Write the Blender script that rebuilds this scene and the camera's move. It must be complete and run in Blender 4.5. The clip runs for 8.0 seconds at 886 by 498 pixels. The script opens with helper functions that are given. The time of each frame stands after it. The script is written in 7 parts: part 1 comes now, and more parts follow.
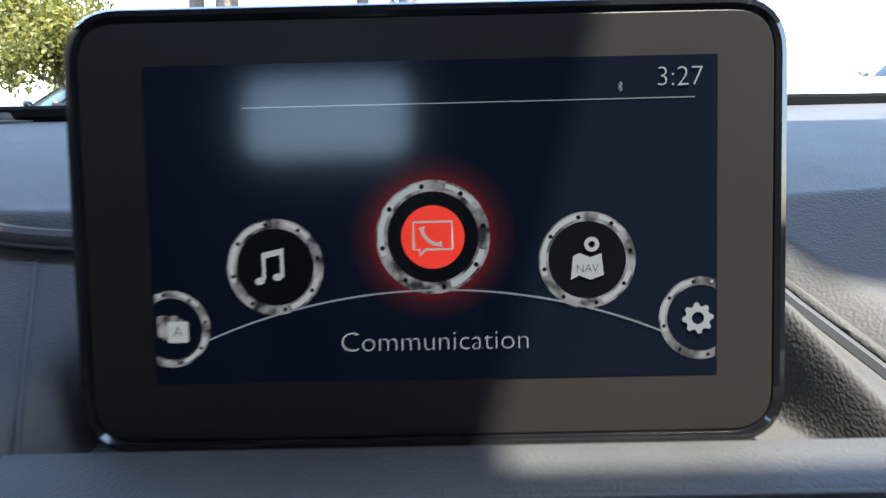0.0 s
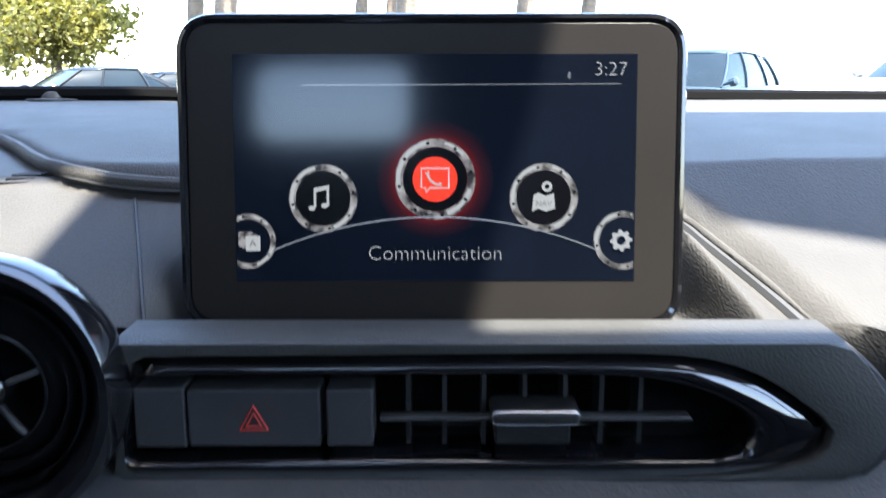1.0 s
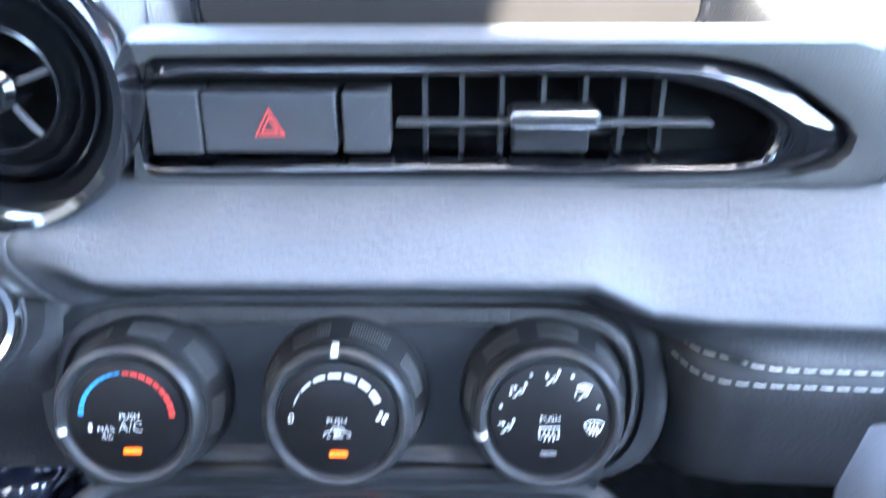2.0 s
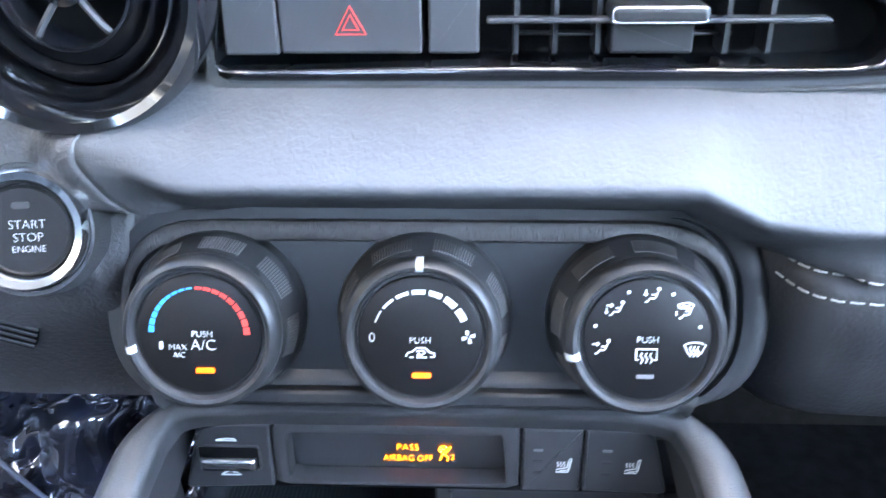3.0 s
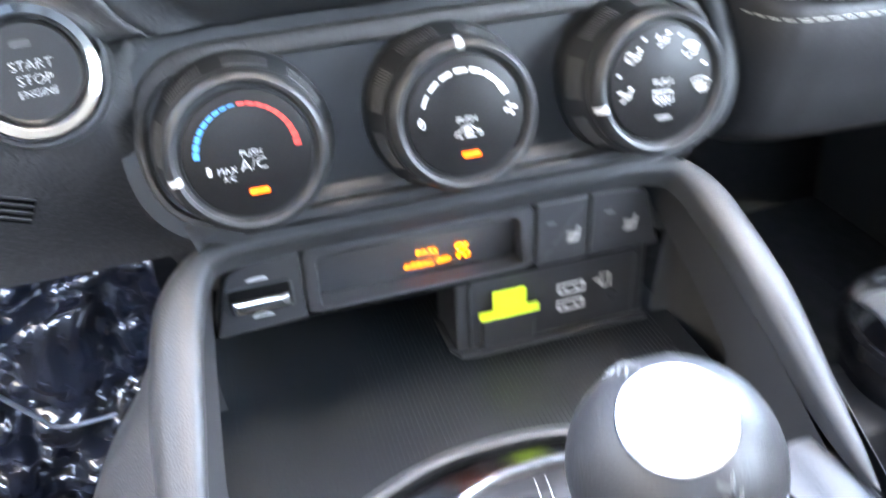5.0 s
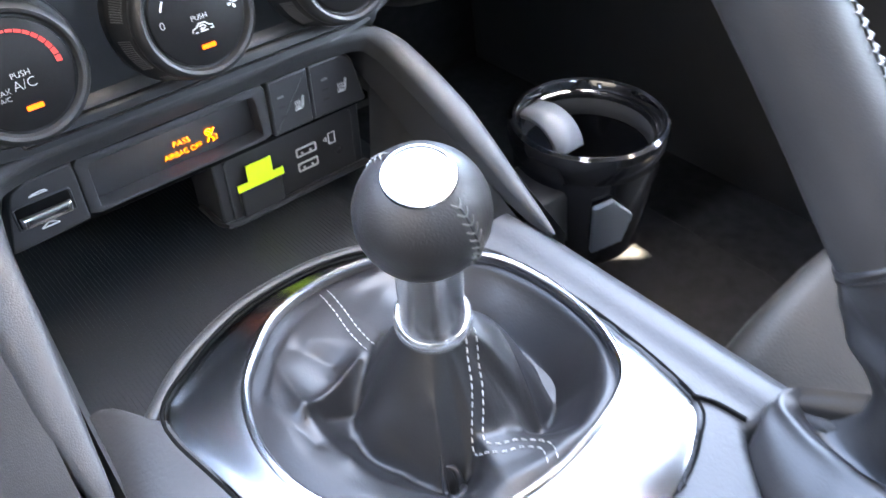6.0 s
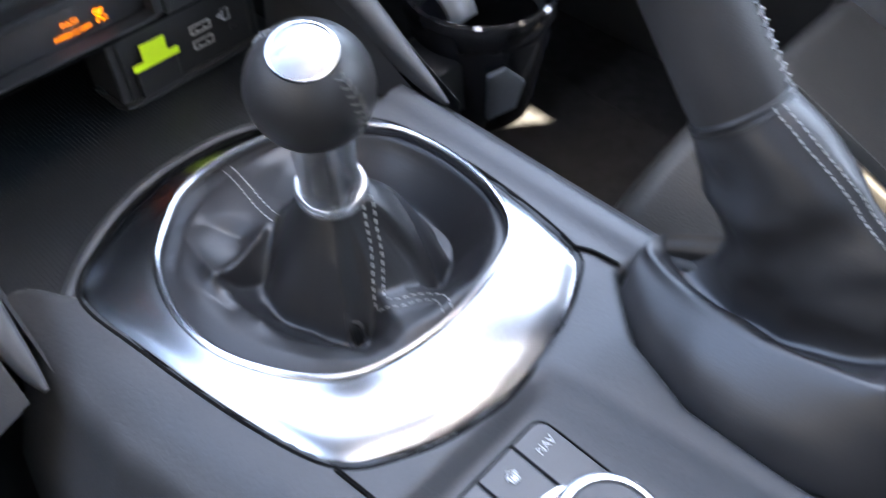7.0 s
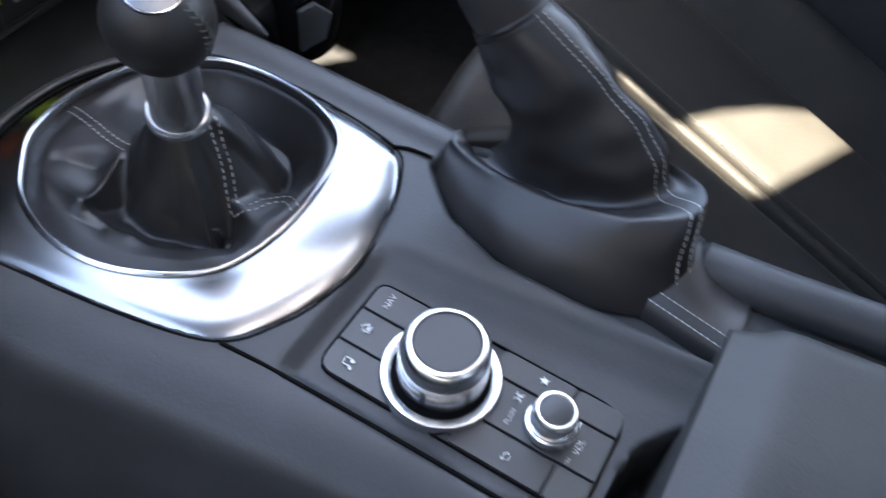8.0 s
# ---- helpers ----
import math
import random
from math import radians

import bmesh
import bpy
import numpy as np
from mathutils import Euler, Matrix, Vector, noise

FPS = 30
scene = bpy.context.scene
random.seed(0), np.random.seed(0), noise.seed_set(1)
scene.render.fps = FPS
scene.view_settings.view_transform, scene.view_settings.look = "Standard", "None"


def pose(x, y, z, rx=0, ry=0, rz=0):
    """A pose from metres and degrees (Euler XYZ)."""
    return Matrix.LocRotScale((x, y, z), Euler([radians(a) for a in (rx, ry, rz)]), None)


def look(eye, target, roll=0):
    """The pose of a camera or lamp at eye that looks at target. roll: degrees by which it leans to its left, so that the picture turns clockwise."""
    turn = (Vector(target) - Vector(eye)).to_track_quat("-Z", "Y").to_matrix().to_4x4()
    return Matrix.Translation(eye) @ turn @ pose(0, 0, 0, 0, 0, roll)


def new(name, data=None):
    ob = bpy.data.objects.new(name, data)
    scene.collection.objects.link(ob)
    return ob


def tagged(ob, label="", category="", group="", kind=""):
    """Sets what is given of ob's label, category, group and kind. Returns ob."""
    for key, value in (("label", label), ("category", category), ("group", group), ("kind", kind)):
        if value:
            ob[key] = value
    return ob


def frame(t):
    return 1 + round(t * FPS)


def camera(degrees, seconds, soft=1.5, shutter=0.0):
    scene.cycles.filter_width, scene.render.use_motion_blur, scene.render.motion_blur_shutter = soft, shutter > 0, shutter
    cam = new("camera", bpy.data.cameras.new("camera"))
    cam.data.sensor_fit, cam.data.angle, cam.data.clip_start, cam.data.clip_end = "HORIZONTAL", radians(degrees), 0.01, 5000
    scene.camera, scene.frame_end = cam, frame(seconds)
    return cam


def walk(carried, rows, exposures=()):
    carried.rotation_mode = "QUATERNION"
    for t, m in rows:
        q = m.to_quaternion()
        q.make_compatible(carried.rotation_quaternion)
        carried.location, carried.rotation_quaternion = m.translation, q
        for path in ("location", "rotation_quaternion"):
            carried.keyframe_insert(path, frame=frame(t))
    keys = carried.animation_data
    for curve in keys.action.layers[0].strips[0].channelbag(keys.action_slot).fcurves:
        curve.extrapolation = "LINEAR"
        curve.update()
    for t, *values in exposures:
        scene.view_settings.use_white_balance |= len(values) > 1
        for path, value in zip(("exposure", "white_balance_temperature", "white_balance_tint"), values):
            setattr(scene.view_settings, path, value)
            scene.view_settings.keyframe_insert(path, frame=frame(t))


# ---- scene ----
cam = camera(55.79, 8.0, soft=1.4, shutter=0.6)
PATH = [
    (0, (0.0433, -0.1304, 0.9714), (0.0411, 0.1640, 0.9138), -1.29),
    (0.5, (0.0358, -0.1748, 0.9738), (0.0347, 0.1195, 0.9154), -0.98),
    (1, (0.0422, -0.2258, 0.9693), (0.0420, 0.0682, 0.9091), -0.07),
    (1.5, (0.0496, -0.2394, 0.9534), (0.0459, 0.0471, 0.8645), 0.32),
    (2, (0.0403, -0.2322, 0.9329), (0.0360, 0.0413, 0.8096), -0.20),
    (2.2, (0.0347, -0.2276, 0.9264), (0.0297, 0.0411, 0.7929), -0.19),
    (3.3, (0.0160, -0.2247, 0.8972), (-0.0034, 0.0443, 0.7658), -1.88),
    (3.5, (0.0166, -0.2262, 0.8889), (-0.0080, 0.0442, 0.7613), -2.82),
    (4, (0.0036, -0.2261, 0.8836), (-0.0204, 0.0425, 0.7520), -2.98),
    (4.2, (-0.0057, -0.2284, 0.8812), (-0.0245, 0.0389, 0.7465), -3.00),
    (5.3, (-0.1024, -0.2593, 0.8775), (0.0019, -0.0396, 0.7019), -2.57),
    (5.5, (-0.1138, -0.2770, 0.8842), (0.0123, -0.0740, 0.7029), -2.01),
    (6, (-0.1301, -0.3019, 0.9050), (0.0155, -0.1255, 0.7110), -2.20),
    (6.5, (-0.1358, -0.3147, 0.9132), (0.0085, -0.1495, 0.7085), -2.73),
    (7, (-0.1346, -0.3225, 0.9187), (0.0088, -0.1880, 0.6922), 0.23),
    (7.5, (-0.1626, -0.3414, 0.9443), (-0.0080, -0.2391, 0.7084), 5.01),
    (8, (-0.1914, -0.3530, 0.9546), (-0.0197, -0.2792, 0.7199), 8.90),
]
EXPOSURES = [(0, 4.4, 6050, 6), (0.5, 4.75, 6100, 7), (1, 4.95, 6150, 8), (1.5, 5.3, 6300, 8), (2, 7.85, 5950, 8), (2.2, 8.02, 6050, 8), (3.3, 8.12, 6350, 8), (4.2, 8.1, 6400, 8), (5.3, 8.4, 7800, 8), (5.5, 8.4, 7800, 8), (6, 7.7, 7500, 9), (6.5, 7.4, 7400, 9), (7, 6.6, 7400, 9), (7.5, 5.7, 7300, 9), (8, 5.7, 7300, 9)]
walk(cam, [(t, look(eye, target, roll)) for t, eye, target, roll in PATH], EXPOSURES)
# ---------------------------------------------------------------- world, sun, exposure
SUN_TO = Vector((0.25, -0.30, 0.92)).normalized()   # towards the sun: high, behind, on the passenger's side
world = bpy.data.worlds.new("world")
scene.world = world
world.use_nodes = True
wn = world.node_tree
sky = wn.nodes.new("ShaderNodeTexSky")
sky.sky_type = "NISHITA"
sky.sun_disc = False
sky.dust_density = 1.7
sky.sun_elevation = math.asin(SUN_TO.z)
sky.sun_rotation = math.atan2(SUN_TO.x, SUN_TO.y)
wn.links.new(sky.outputs[0], wn.nodes["Background"].inputs[0])
wn.nodes["Background"].inputs[1].default_value = 0.076
sun = new("sun", bpy.data.lights.new("sun", "SUN"))
sun.data.energy, sun.data.angle, sun.data.color = 2.05, radians(0.5), (1.0, 0.93, 0.81)
sun.matrix_world = look(SUN_TO * 20, (0, 0, 0))

# ---------------------------------------------------------------- materials


def nodes_of(name):
    m = bpy.data.materials.new(name)
    m.use_nodes = True
    return m, m.node_tree, m.node_tree.nodes["Principled BSDF"]


def mat(name, col, rough=0.5, metal=0.0, grain=0.0, bump=0.0, kind="noise", vary=0.12, stain=25.0, coat=0.0, spec=0.5, stretch=None, crease=0.0):
    """A plain surface with fine relief of `grain` cells a metre and slow variation of colour and gloss."""
    m, t, b = nodes_of(name)
    L = t.links.new
    tc = t.nodes.new("ShaderNodeTexCoord")
    src = tc.outputs["Object"]
    n1 = t.nodes.new("ShaderNodeTexNoise")
    n1.inputs["Scale"].default_value, n1.inputs["Detail"].default_value = stain, 5
    L(src, n1.inputs["Vector"])
    ramp = t.nodes.new("ShaderNodeValToRGB")
    c = Vector(col)
    ramp.color_ramp.elements[0].color = (*(c * (1 - vary)), 1)
    ramp.color_ramp.elements[1].color = (*(c * (1 + vary)), 1)
    ramp.color_ramp.elements[0].position, ramp.color_ramp.elements[1].position = 0.3, 0.7
    L(n1.outputs[0], ramp.inputs[0])
    L(ramp.outputs[0], b.inputs["Base Color"])
    mr = t.nodes.new("ShaderNodeMapRange")
    mr.inputs["To Min"].default_value, mr.inputs["To Max"].default_value = rough * 0.88, min(1, rough * 1.12)
    L(n1.outputs[0], mr.inputs["Value"])
    L(mr.outputs[0], b.inputs["Roughness"])
    b.inputs["Metallic"].default_value = metal
    b.inputs["Specular IOR Level"].default_value = spec
    b.inputs["Coat Weight"].default_value = coat
    b.inputs["Coat Roughness"].default_value = 0.05
    if grain:
        g = t.nodes.new("ShaderNodeTexVoronoi" if kind == "cell" else "ShaderNodeTexNoise")
        g.inputs["Scale"].default_value = grain
        if kind != "cell":
            g.inputs["Detail"].default_value = 3
            g.inputs["Distortion"].default_value = 0.7 if kind == "hide" else 0.0
        if stretch:
            mp = t.nodes.new("ShaderNodeMapping")
            mp.inputs["Scale"].default_value = stretch
            L(src, mp.inputs[0])
            L(mp.outputs[0], g.inputs["Vector"])
        else:
            L(src, g.inputs["Vector"])
        bp = t.nodes.new("ShaderNodeBump")
        bp.inputs["Strength"].default_value, bp.inputs["Distance"].default_value = bump, 0.5 / grain
        L(g.outputs[0], bp.inputs["Height"])
        L(bp.outputs[0], b.inputs["Normal"])
        if crease:
            # soft wrinkles a centimetre or two apart, under the grain
            w = t.nodes.new("ShaderNodeTexNoise")
            w.noise_type, w.normalize = "RIDGED_MULTIFRACTAL", True
            w.inputs["Scale"].default_value, w.inputs["Detail"].default_value, w.inputs["Distortion"].default_value = 38, 1.5, 0.6
            L(src, w.inputs["Vector"])
            bw = t.nodes.new("ShaderNodeBump")
            bw.inputs["Strength"].default_value, bw.inputs["Distance"].default_value = crease, 0.004
            L(w.outputs[0], bw.inputs["Height"])
            L(bw.outputs[0], bp.inputs["Normal"])
    return m


def glow(name, col, strength, base=(0.01, 0.01, 0.01), rough=0.25):
    m, t, b = nodes_of(name)
    b.inputs["Base Color"].default_value = (*base, 1)
    b.inputs["Roughness"].default_value = rough
    b.inputs["Emission Color"].default_value = (*col, 1)
    b.inputs["Emission Strength"].default_value = strength
    return m


M_VINYL = mat("dash_vinyl", (0.034, 0.0322, 0.0302), 0.64, grain=900, bump=0.35, kind="cell", spec=0.14)
M_BEZEL = mat("grained_plastic", (0.028, 0.0275, 0.0265), 0.56, grain=1000, bump=0.35, kind="cell", spec=0.2)
M_PAD = mat("pad_leather", (0.036, 0.037, 0.039), 0.52, grain=430, bump=0.34, kind="hide", stain=40, spec=0.2)
M_BLACK = mat("black_face", (0.0052, 0.0050, 0.0052), 0.42, grain=1800, bump=0.1, spec=0.18)
M_DPANEL = mat("moulded_leather", (0.030, 0.029, 0.030), 0.46, grain=430, bump=0.5, kind="hide", stain=30, spec=0.3)
# darker copy of the pad leather; its tone carries the shade below the pad
M_UNDER = mat("shaded_leather", (0.022, 0.022, 0.023), 0.5, grain=600, bump=0.35, stain=40, spec=0.25)
M_SOFT = mat("console_plastic", (0.029, 0.029, 0.030), 0.45, grain=1400, bump=0.25, kind="cell", spec=0.25)
M_SKIN = mat("console_leather", (0.027, 0.0275, 0.029), 0.46, grain=520, bump=0.18, kind="hide", spec=0.25)
M_LID = mat("lid_leather", (0.031, 0.0295, 0.028), 0.52, grain=520, bump=0.2, kind="hide", spec=0.2)
M_HARD = mat("switch_plastic", (0.011, 0.011, 0.0115), 0.42, grain=1800, bump=0.15, spec=0.25)
M_SW = mat("switch_face", (0.024, 0.024, 0.025), 0.42, grain=1800, bump=0.15, spec=0.3)
M_SWG = mat("grey_switch", (0.025, 0.025, 0.0265), 0.42, grain=1800, bump=0.15, spec=0.3)
M_RIB = mat("ribbed_plastic", (0.075, 0.072, 0.070), 0.5, grain=1800, bump=0.1, spec=0.3)
M_FIN = mat("vent_plastic", (0.010, 0.010, 0.0108), 0.45, grain=1800, bump=0.1, spec=0.25)
# near-black that stands in for the shade in ducts, recesses and gaps
M_SHADE = mat("recess_shade", (0.003, 0.003, 0.003), 0.9, vary=0.3, spec=0.05)
M_BTHREAD = mat("boot_thread", (0.27, 0.262, 0.25), 0.7, grain=4000, bump=0.4)
M_TRIM = mat("grained_trim", (0.026, 0.0235, 0.0225), 0.48, grain=620, bump=0.6, kind="hide", stretch=(1, 0.35, 0.35), spec=0.3)
M_DIAL = mat("dial_plastic", (0.017, 0.017, 0.0175), 0.42, grain=1400, bump=0.15, spec=0.3)
M_GLOSS = mat("gloss_black", (0.0036, 0.0036, 0.0042), 0.07, coat=0.35, vary=0.3)
M_SHINE = mat("half_gloss_black", (0.004, 0.004, 0.0045), 0.18, vary=0.2)
M_GRIP = mat("grip_leather", (0.024, 0.0222, 0.0218), 0.56, grain=1300, bump=0.25, stain=30, spec=0.2)
# dark tone, also put where a liner or groove lies in shade
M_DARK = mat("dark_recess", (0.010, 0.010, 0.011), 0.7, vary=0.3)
M_CHROME = mat("chrome", (0.78, 0.79, 0.80), 0.09, metal=1.0, vary=0.04)
M_SATIN = mat("satin_metal", (0.62, 0.63, 0.64), 0.26, metal=1.0, vary=0.05, grain=2500, bump=0.1)
M_PLATE = mat("brushed_plate", (0.20, 0.205, 0.212), 0.22, metal=1.0, vary=0.06, stain=12)
M_BOOT = mat("boot_leather", (0.0080, 0.0075, 0.0080), 0.41, grain=900, bump=0.16, stain=60, spec=0.30, crease=0.05)
M_SLEEVE = mat("sleeve_leather", (0.0150, 0.0142, 0.0148), 0.42, grain=900, bump=0.16, stain=60, spec=0.34, crease=0.06)
M_KNOB = mat("knob_leather", (0.019, 0.018, 0.018), 0.42, grain=1300, bump=0.4, stain=80, spec=0.32)
M_THREAD = mat("grey_thread", (0.36, 0.35, 0.33), 0.7, grain=4000, bump=0.4)
M_STITCH = mat("mid_thread", (0.17, 0.165, 0.16), 0.7, grain=4000, bump=0.4)
M_DTHREAD = mat("dark_thread", (0.06, 0.058, 0.055), 0.7, grain=4000, bump=0.4)
M_RUBBER = mat("tray_rubber", (0.0080, 0.0096, 0.0114), 0.44, grain=900, bump=0.12, kind="cell", spec=0.36)
M_LEGEND = mat("legend_print", (0.27, 0.27, 0.27), 0.6, vary=0.03)
M_RINGM = mat("ring_metal", (0.36, 0.37, 0.39), 0.22, metal=1.0, vary=0.05)
M_WHITE = mat("white_print", (0.50, 0.50, 0.495), 0.6, vary=0.03)
M_DIM = mat("dim_print", (0.12, 0.12, 0.12), 0.6, vary=0.03)
M_RED = mat("red_print", (0.55, 0.03, 0.02), 0.6, vary=0.03)
M_BLUE = mat("blue_print", (0.025, 0.20, 0.46), 0.6, vary=0.03)
M_TAG = mat("yellow_tag", (0.62, 0.85, 0.02), 0.6, vary=0.05)
M_AMBER = glow("amber_lettering", (1.0, 0.22, 0.004), 0.046)
M_LAMP = glow("amber_lamp", (1.0, 0.130, 0.004), 0.0245)
M_SEAT = mat("seat_leather", (0.019, 0.0178, 0.016), 0.52, grain=600, bump=0.4, stain=18, spec=0.2)
M_CARPET = mat("carpet", (0.022, 0.022, 0.023), 0.95, grain=900, bump=0.9, vary=0.3, stain=60, spec=0.1)
M_DOOR = mat("door_vinyl", (0.035, 0.035, 0.036), 0.6, grain=700, bump=0.3)
M_CLOTH = mat("roof_cloth", (0.035, 0.035, 0.035), 0.9, grain=1200, bump=0.5)
M_RUBSEAL = mat("rubber_seal", (0.0015, 0.0015, 0.0016), 0.8, spec=0.03)
M_POCKET = mat("smoked_window", (0.02, 0.02, 0.021), 0.22, vary=0.1)
M_PAPER = mat("cup_facet", (0.060, 0.065, 0.072), 0.5, grain=1500, bump=0.3)

# ---------------------------------------------------------------- mesh helpers
ROOT = {}


def thing(name, at, label="", category="", group="", kind=""):
    ob = new(name)
    ob.empty_display_size = 0.02
    ob.location = at
    ROOT[ob] = Vector(at)
    return tagged(ob, label, category, group, kind)


def finish(bm, me, angle=36):
    bmesh.ops.recalc_face_normals(bm, faces=bm.faces)
    for f in bm.faces:
        f.smooth = not f.select
        f.select = False
    lim = radians(angle)
    for e in bm.edges:
        if len(e.link_faces) == 2 and e.calc_face_angle(0) > lim:
            e.smooth = False
    bm.to_mesh(me)
    bm.free()


def part(name, bm, material, parent=None, label="", angle=36):
    """Links a bmesh, given in world places, as one mesh object under a thing or a part."""
    at = ROOT.get(parent, Vector()) if parent else Vector()
    if at.length:
        bmesh.ops.translate(bm, verts=bm.verts, vec=-at)
    me = bpy.data.meshes.new(name)
    finish(bm, me, angle)
    me.materials.append(material)
    ob = new(name, me)
    if parent:
        ob.parent = parent
        ROOT[ob] = at
    return tagged(ob, label)


def solo(name, bm, material, label, category, group="", kind="", angle=36):
    return tagged(part(name, bm, material, None, "", angle), label, category, group, kind)


def frame_at(o, normal, up=(0, 0, 1)):
    """A frame whose z is the normal and whose y leans towards up."""
    z = Vector(normal).normalized()
    y = (Vector(up) - z * Vector(up).dot(z)).normalized()
    x = y.cross(z)
    m = Matrix((x, y, z)).transposed().to_4x4()
    m.translation = Vector(o)
    return m


def rpoly(corners, seg=6):
    """A polygon of (x, y, r) with its corners rounded."""
    out, n = [], len(corners)
    for i in range(n):
        p = Vector(corners[i][:2])
        r = corners[i][2]
        a, b = Vector(corners[i - 1][:2]) - p, Vector(corners[(i + 1) % n][:2]) - p
        if r <= 0:
            out.append(tuple(p))
            continue
        half = a.angle(b) / 2
        d = min(r / math.tan(half), a.length * 0.49, b.length * 0.49)
        s, e = p + a.normalized() * d, p + b.normalized() * d
        for k in range(seg + 1):
            u = k / seg
            out.append(tuple(s * (1 - u) ** 2 + p * 2 * u * (1 - u) + e * u * u))
    return out


def rrect(w, h, r, cx=0.0, cy=0.0, seg=6):
    return rpoly([(cx - w / 2, cy - h / 2, r), (cx + w / 2, cy - h / 2, r), (cx + w / 2, cy + h / 2, r), (cx - w / 2, cy + h / 2, r)], seg)


def circle(r, n=40, cx=0.0, cy=0.0, a0=0.0, a1=360.0):
    full = abs(a1 - a0) > 359
    return [(cx + r * math.cos(radians(a0 + (a1 - a0) * k / (n if full else n - 1))), cy + r * math.sin(radians(a0 + (a1 - a0) * k / (n if full else n - 1)))) for k in range(n)]


def area(pts):
    return sum(pts[i - 1][0] * pts[i][1] - pts[i][0] * pts[i - 1][1] for i in range(len(pts))) / 2


def inset(pts, d):
    """The outline drawn in by d (pts run anticlockwise)."""
    out, n = [], len(pts)
    for i in range(n):
        p, a, b = Vector(pts[i]), Vector(pts[i - 1]), Vector(pts[(i + 1) % n])
        u, v = (p - a), (b - p)
        if u.length < 1e-9 or v.length < 1e-9:
            out.append(tuple(p))
            continue
        u.normalize(), v.normalize()
        nn = Vector((-u.y - v.y, u.x + v.x))
        if nn.length < 1e-6:
            out.append(tuple(p))
            continue
        nn.normalize()
        c = max(0.5, nn.dot(Vector((-u.y, u.x))))
        out.append(tuple(p + nn * d / c))
    return out


def prism(pts, z0, z1, m, bevel=0.0, seg=3, bm=None, floor=True):
    """An outline raised from z0 to z1 over the frame m, its upper edge rounded."""
    bm = bm or bmesh.new()
    if area(pts) < 0:
        pts = pts[::-1]
    rings = [[(x, y, z0) for x, y in pts]]
    if bevel:
        for k in range(seg + 1):
            a = k / seg * math.pi / 2
            rings.append([(x, y, z1 - bevel + bevel * math.sin(a)) for x, y in inset(pts, bevel * (1 - math.cos(a)))])
    else:
        rings.append([(x, y, z1) for x, y in pts])
    vs = [[bm.verts.new(m @ Vector(p)) for p in r] for r in rings]
    n = len(pts)
    for a, b in zip(vs, vs[1:]):
        for i in range(n):
            bm.faces.new((a[i], a[(i + 1) % n], b[(i + 1) % n], b[i]))
    bm.faces.new(vs[-1]).select = True
    if floor:
        bm.faces.new(vs[0][::-1]).select = True
    return bm


def radial(pts, n, c=(0, 0)):
    """n places on a star-shaped outline, at even angles about c."""
    out = []
    for k in range(n):
        a = 2 * math.pi * k / n
        d = Vector((math.cos(a), math.sin(a)))
        best = 0
        for i in range(len(pts)):
            p, q = Vector(pts[i - 1]) - Vector(c), Vector(pts[i]) - Vector(c)
            e = q - p
            den = d.x * e.y - d.y * e.x
            if abs(den) < 1e-12:
                continue
            s = (p.x * e.y - p.y * e.x) / den
            u = (p.x * d.y - p.y * d.x) / den
            if s > 0 and -1e-6 <= u <= 1 + 1e-6:
                best = max(best, s)
        out.append((c[0] + d.x * best, c[1] + d.y * best))
    return out


def loft(rows, closed=False, bm=None, cap0=False, cap1=False, loop=False):
    """Skin over rows of points; closed: each row is a ring; loop: the last row meets the first."""
    bm = bm or bmesh.new()
    vs = [[bm.verts.new(p) for p in r] for r in rows]
    pairs = list(zip(vs, vs[1:])) + ([(vs[-1], vs[0])] if loop else [])
    for a, b in pairs:
        n = len(a)
        for i in range(n if closed else n - 1):
            j = (i + 1) % n
            bm.faces.new((a[i], a[j], b[j], b[i]))
    if cap0:
        bm.faces.new(vs[0][::-1])
    if cap1:
        bm.faces.new(vs[-1])
    return bm


def ring(outer, inner, z0, z1, m, bevel=0.0, n=72, c=(0, 0), bm=None, even=True):
    """A plate with a hole, from two star-shaped outlines."""
    o, i = (radial(outer, n, c), radial(inner, n, c)) if even else (outer, inner)
    b = bevel
    prof = [(o, z0, 0), (o, z1 - b, 0), (o, z1 - 0.3 * b, b * 0.3), (o, z1, b), (i, z1, -b), (i, z1 - 0.3 * b, -b * 0.3), (i, z1 - b, 0), (i, z0, 0)]
    if not b:
        prof = [(o, z0, 0), (o, z1, 0), (i, z1, 0), (i, z0, 0)]
    rows = [[m @ Vector((x, y, z)) for x, y in inset(p, d)] for p, z, d in prof]
    return loft(rows, True, bm, loop=True)


def lathe(prof, m, n=48, bm=None):
    """(r, z) turned about the frame's z."""
    bm = bm or bmesh.new()
    rows = []
    for r, z in prof:
        if r < 1e-6:
            rows.append([bm.verts.new(m @ Vector((0, 0, z)))])
        else:
            rows.append([bm.verts.new(m @ Vector((r * math.cos(2 * math.pi * k / n), r * math.sin(2 * math.pi * k / n), z))) for k in range(n)])
    for a, b in zip(rows, rows[1:]):
        for k in range(n):
            j = (k + 1) % n
            if len(a) == 1 and len(b) > 1:
                bm.faces.new((a[0], b[k], b[j]))
            elif len(b) == 1 and len(a) > 1:
                bm.faces.new((a[k], a[j], b[0]))
            elif len(a) > 1:
                bm.faces.new((a[k], a[j], b[j], b[k]))
    return bm


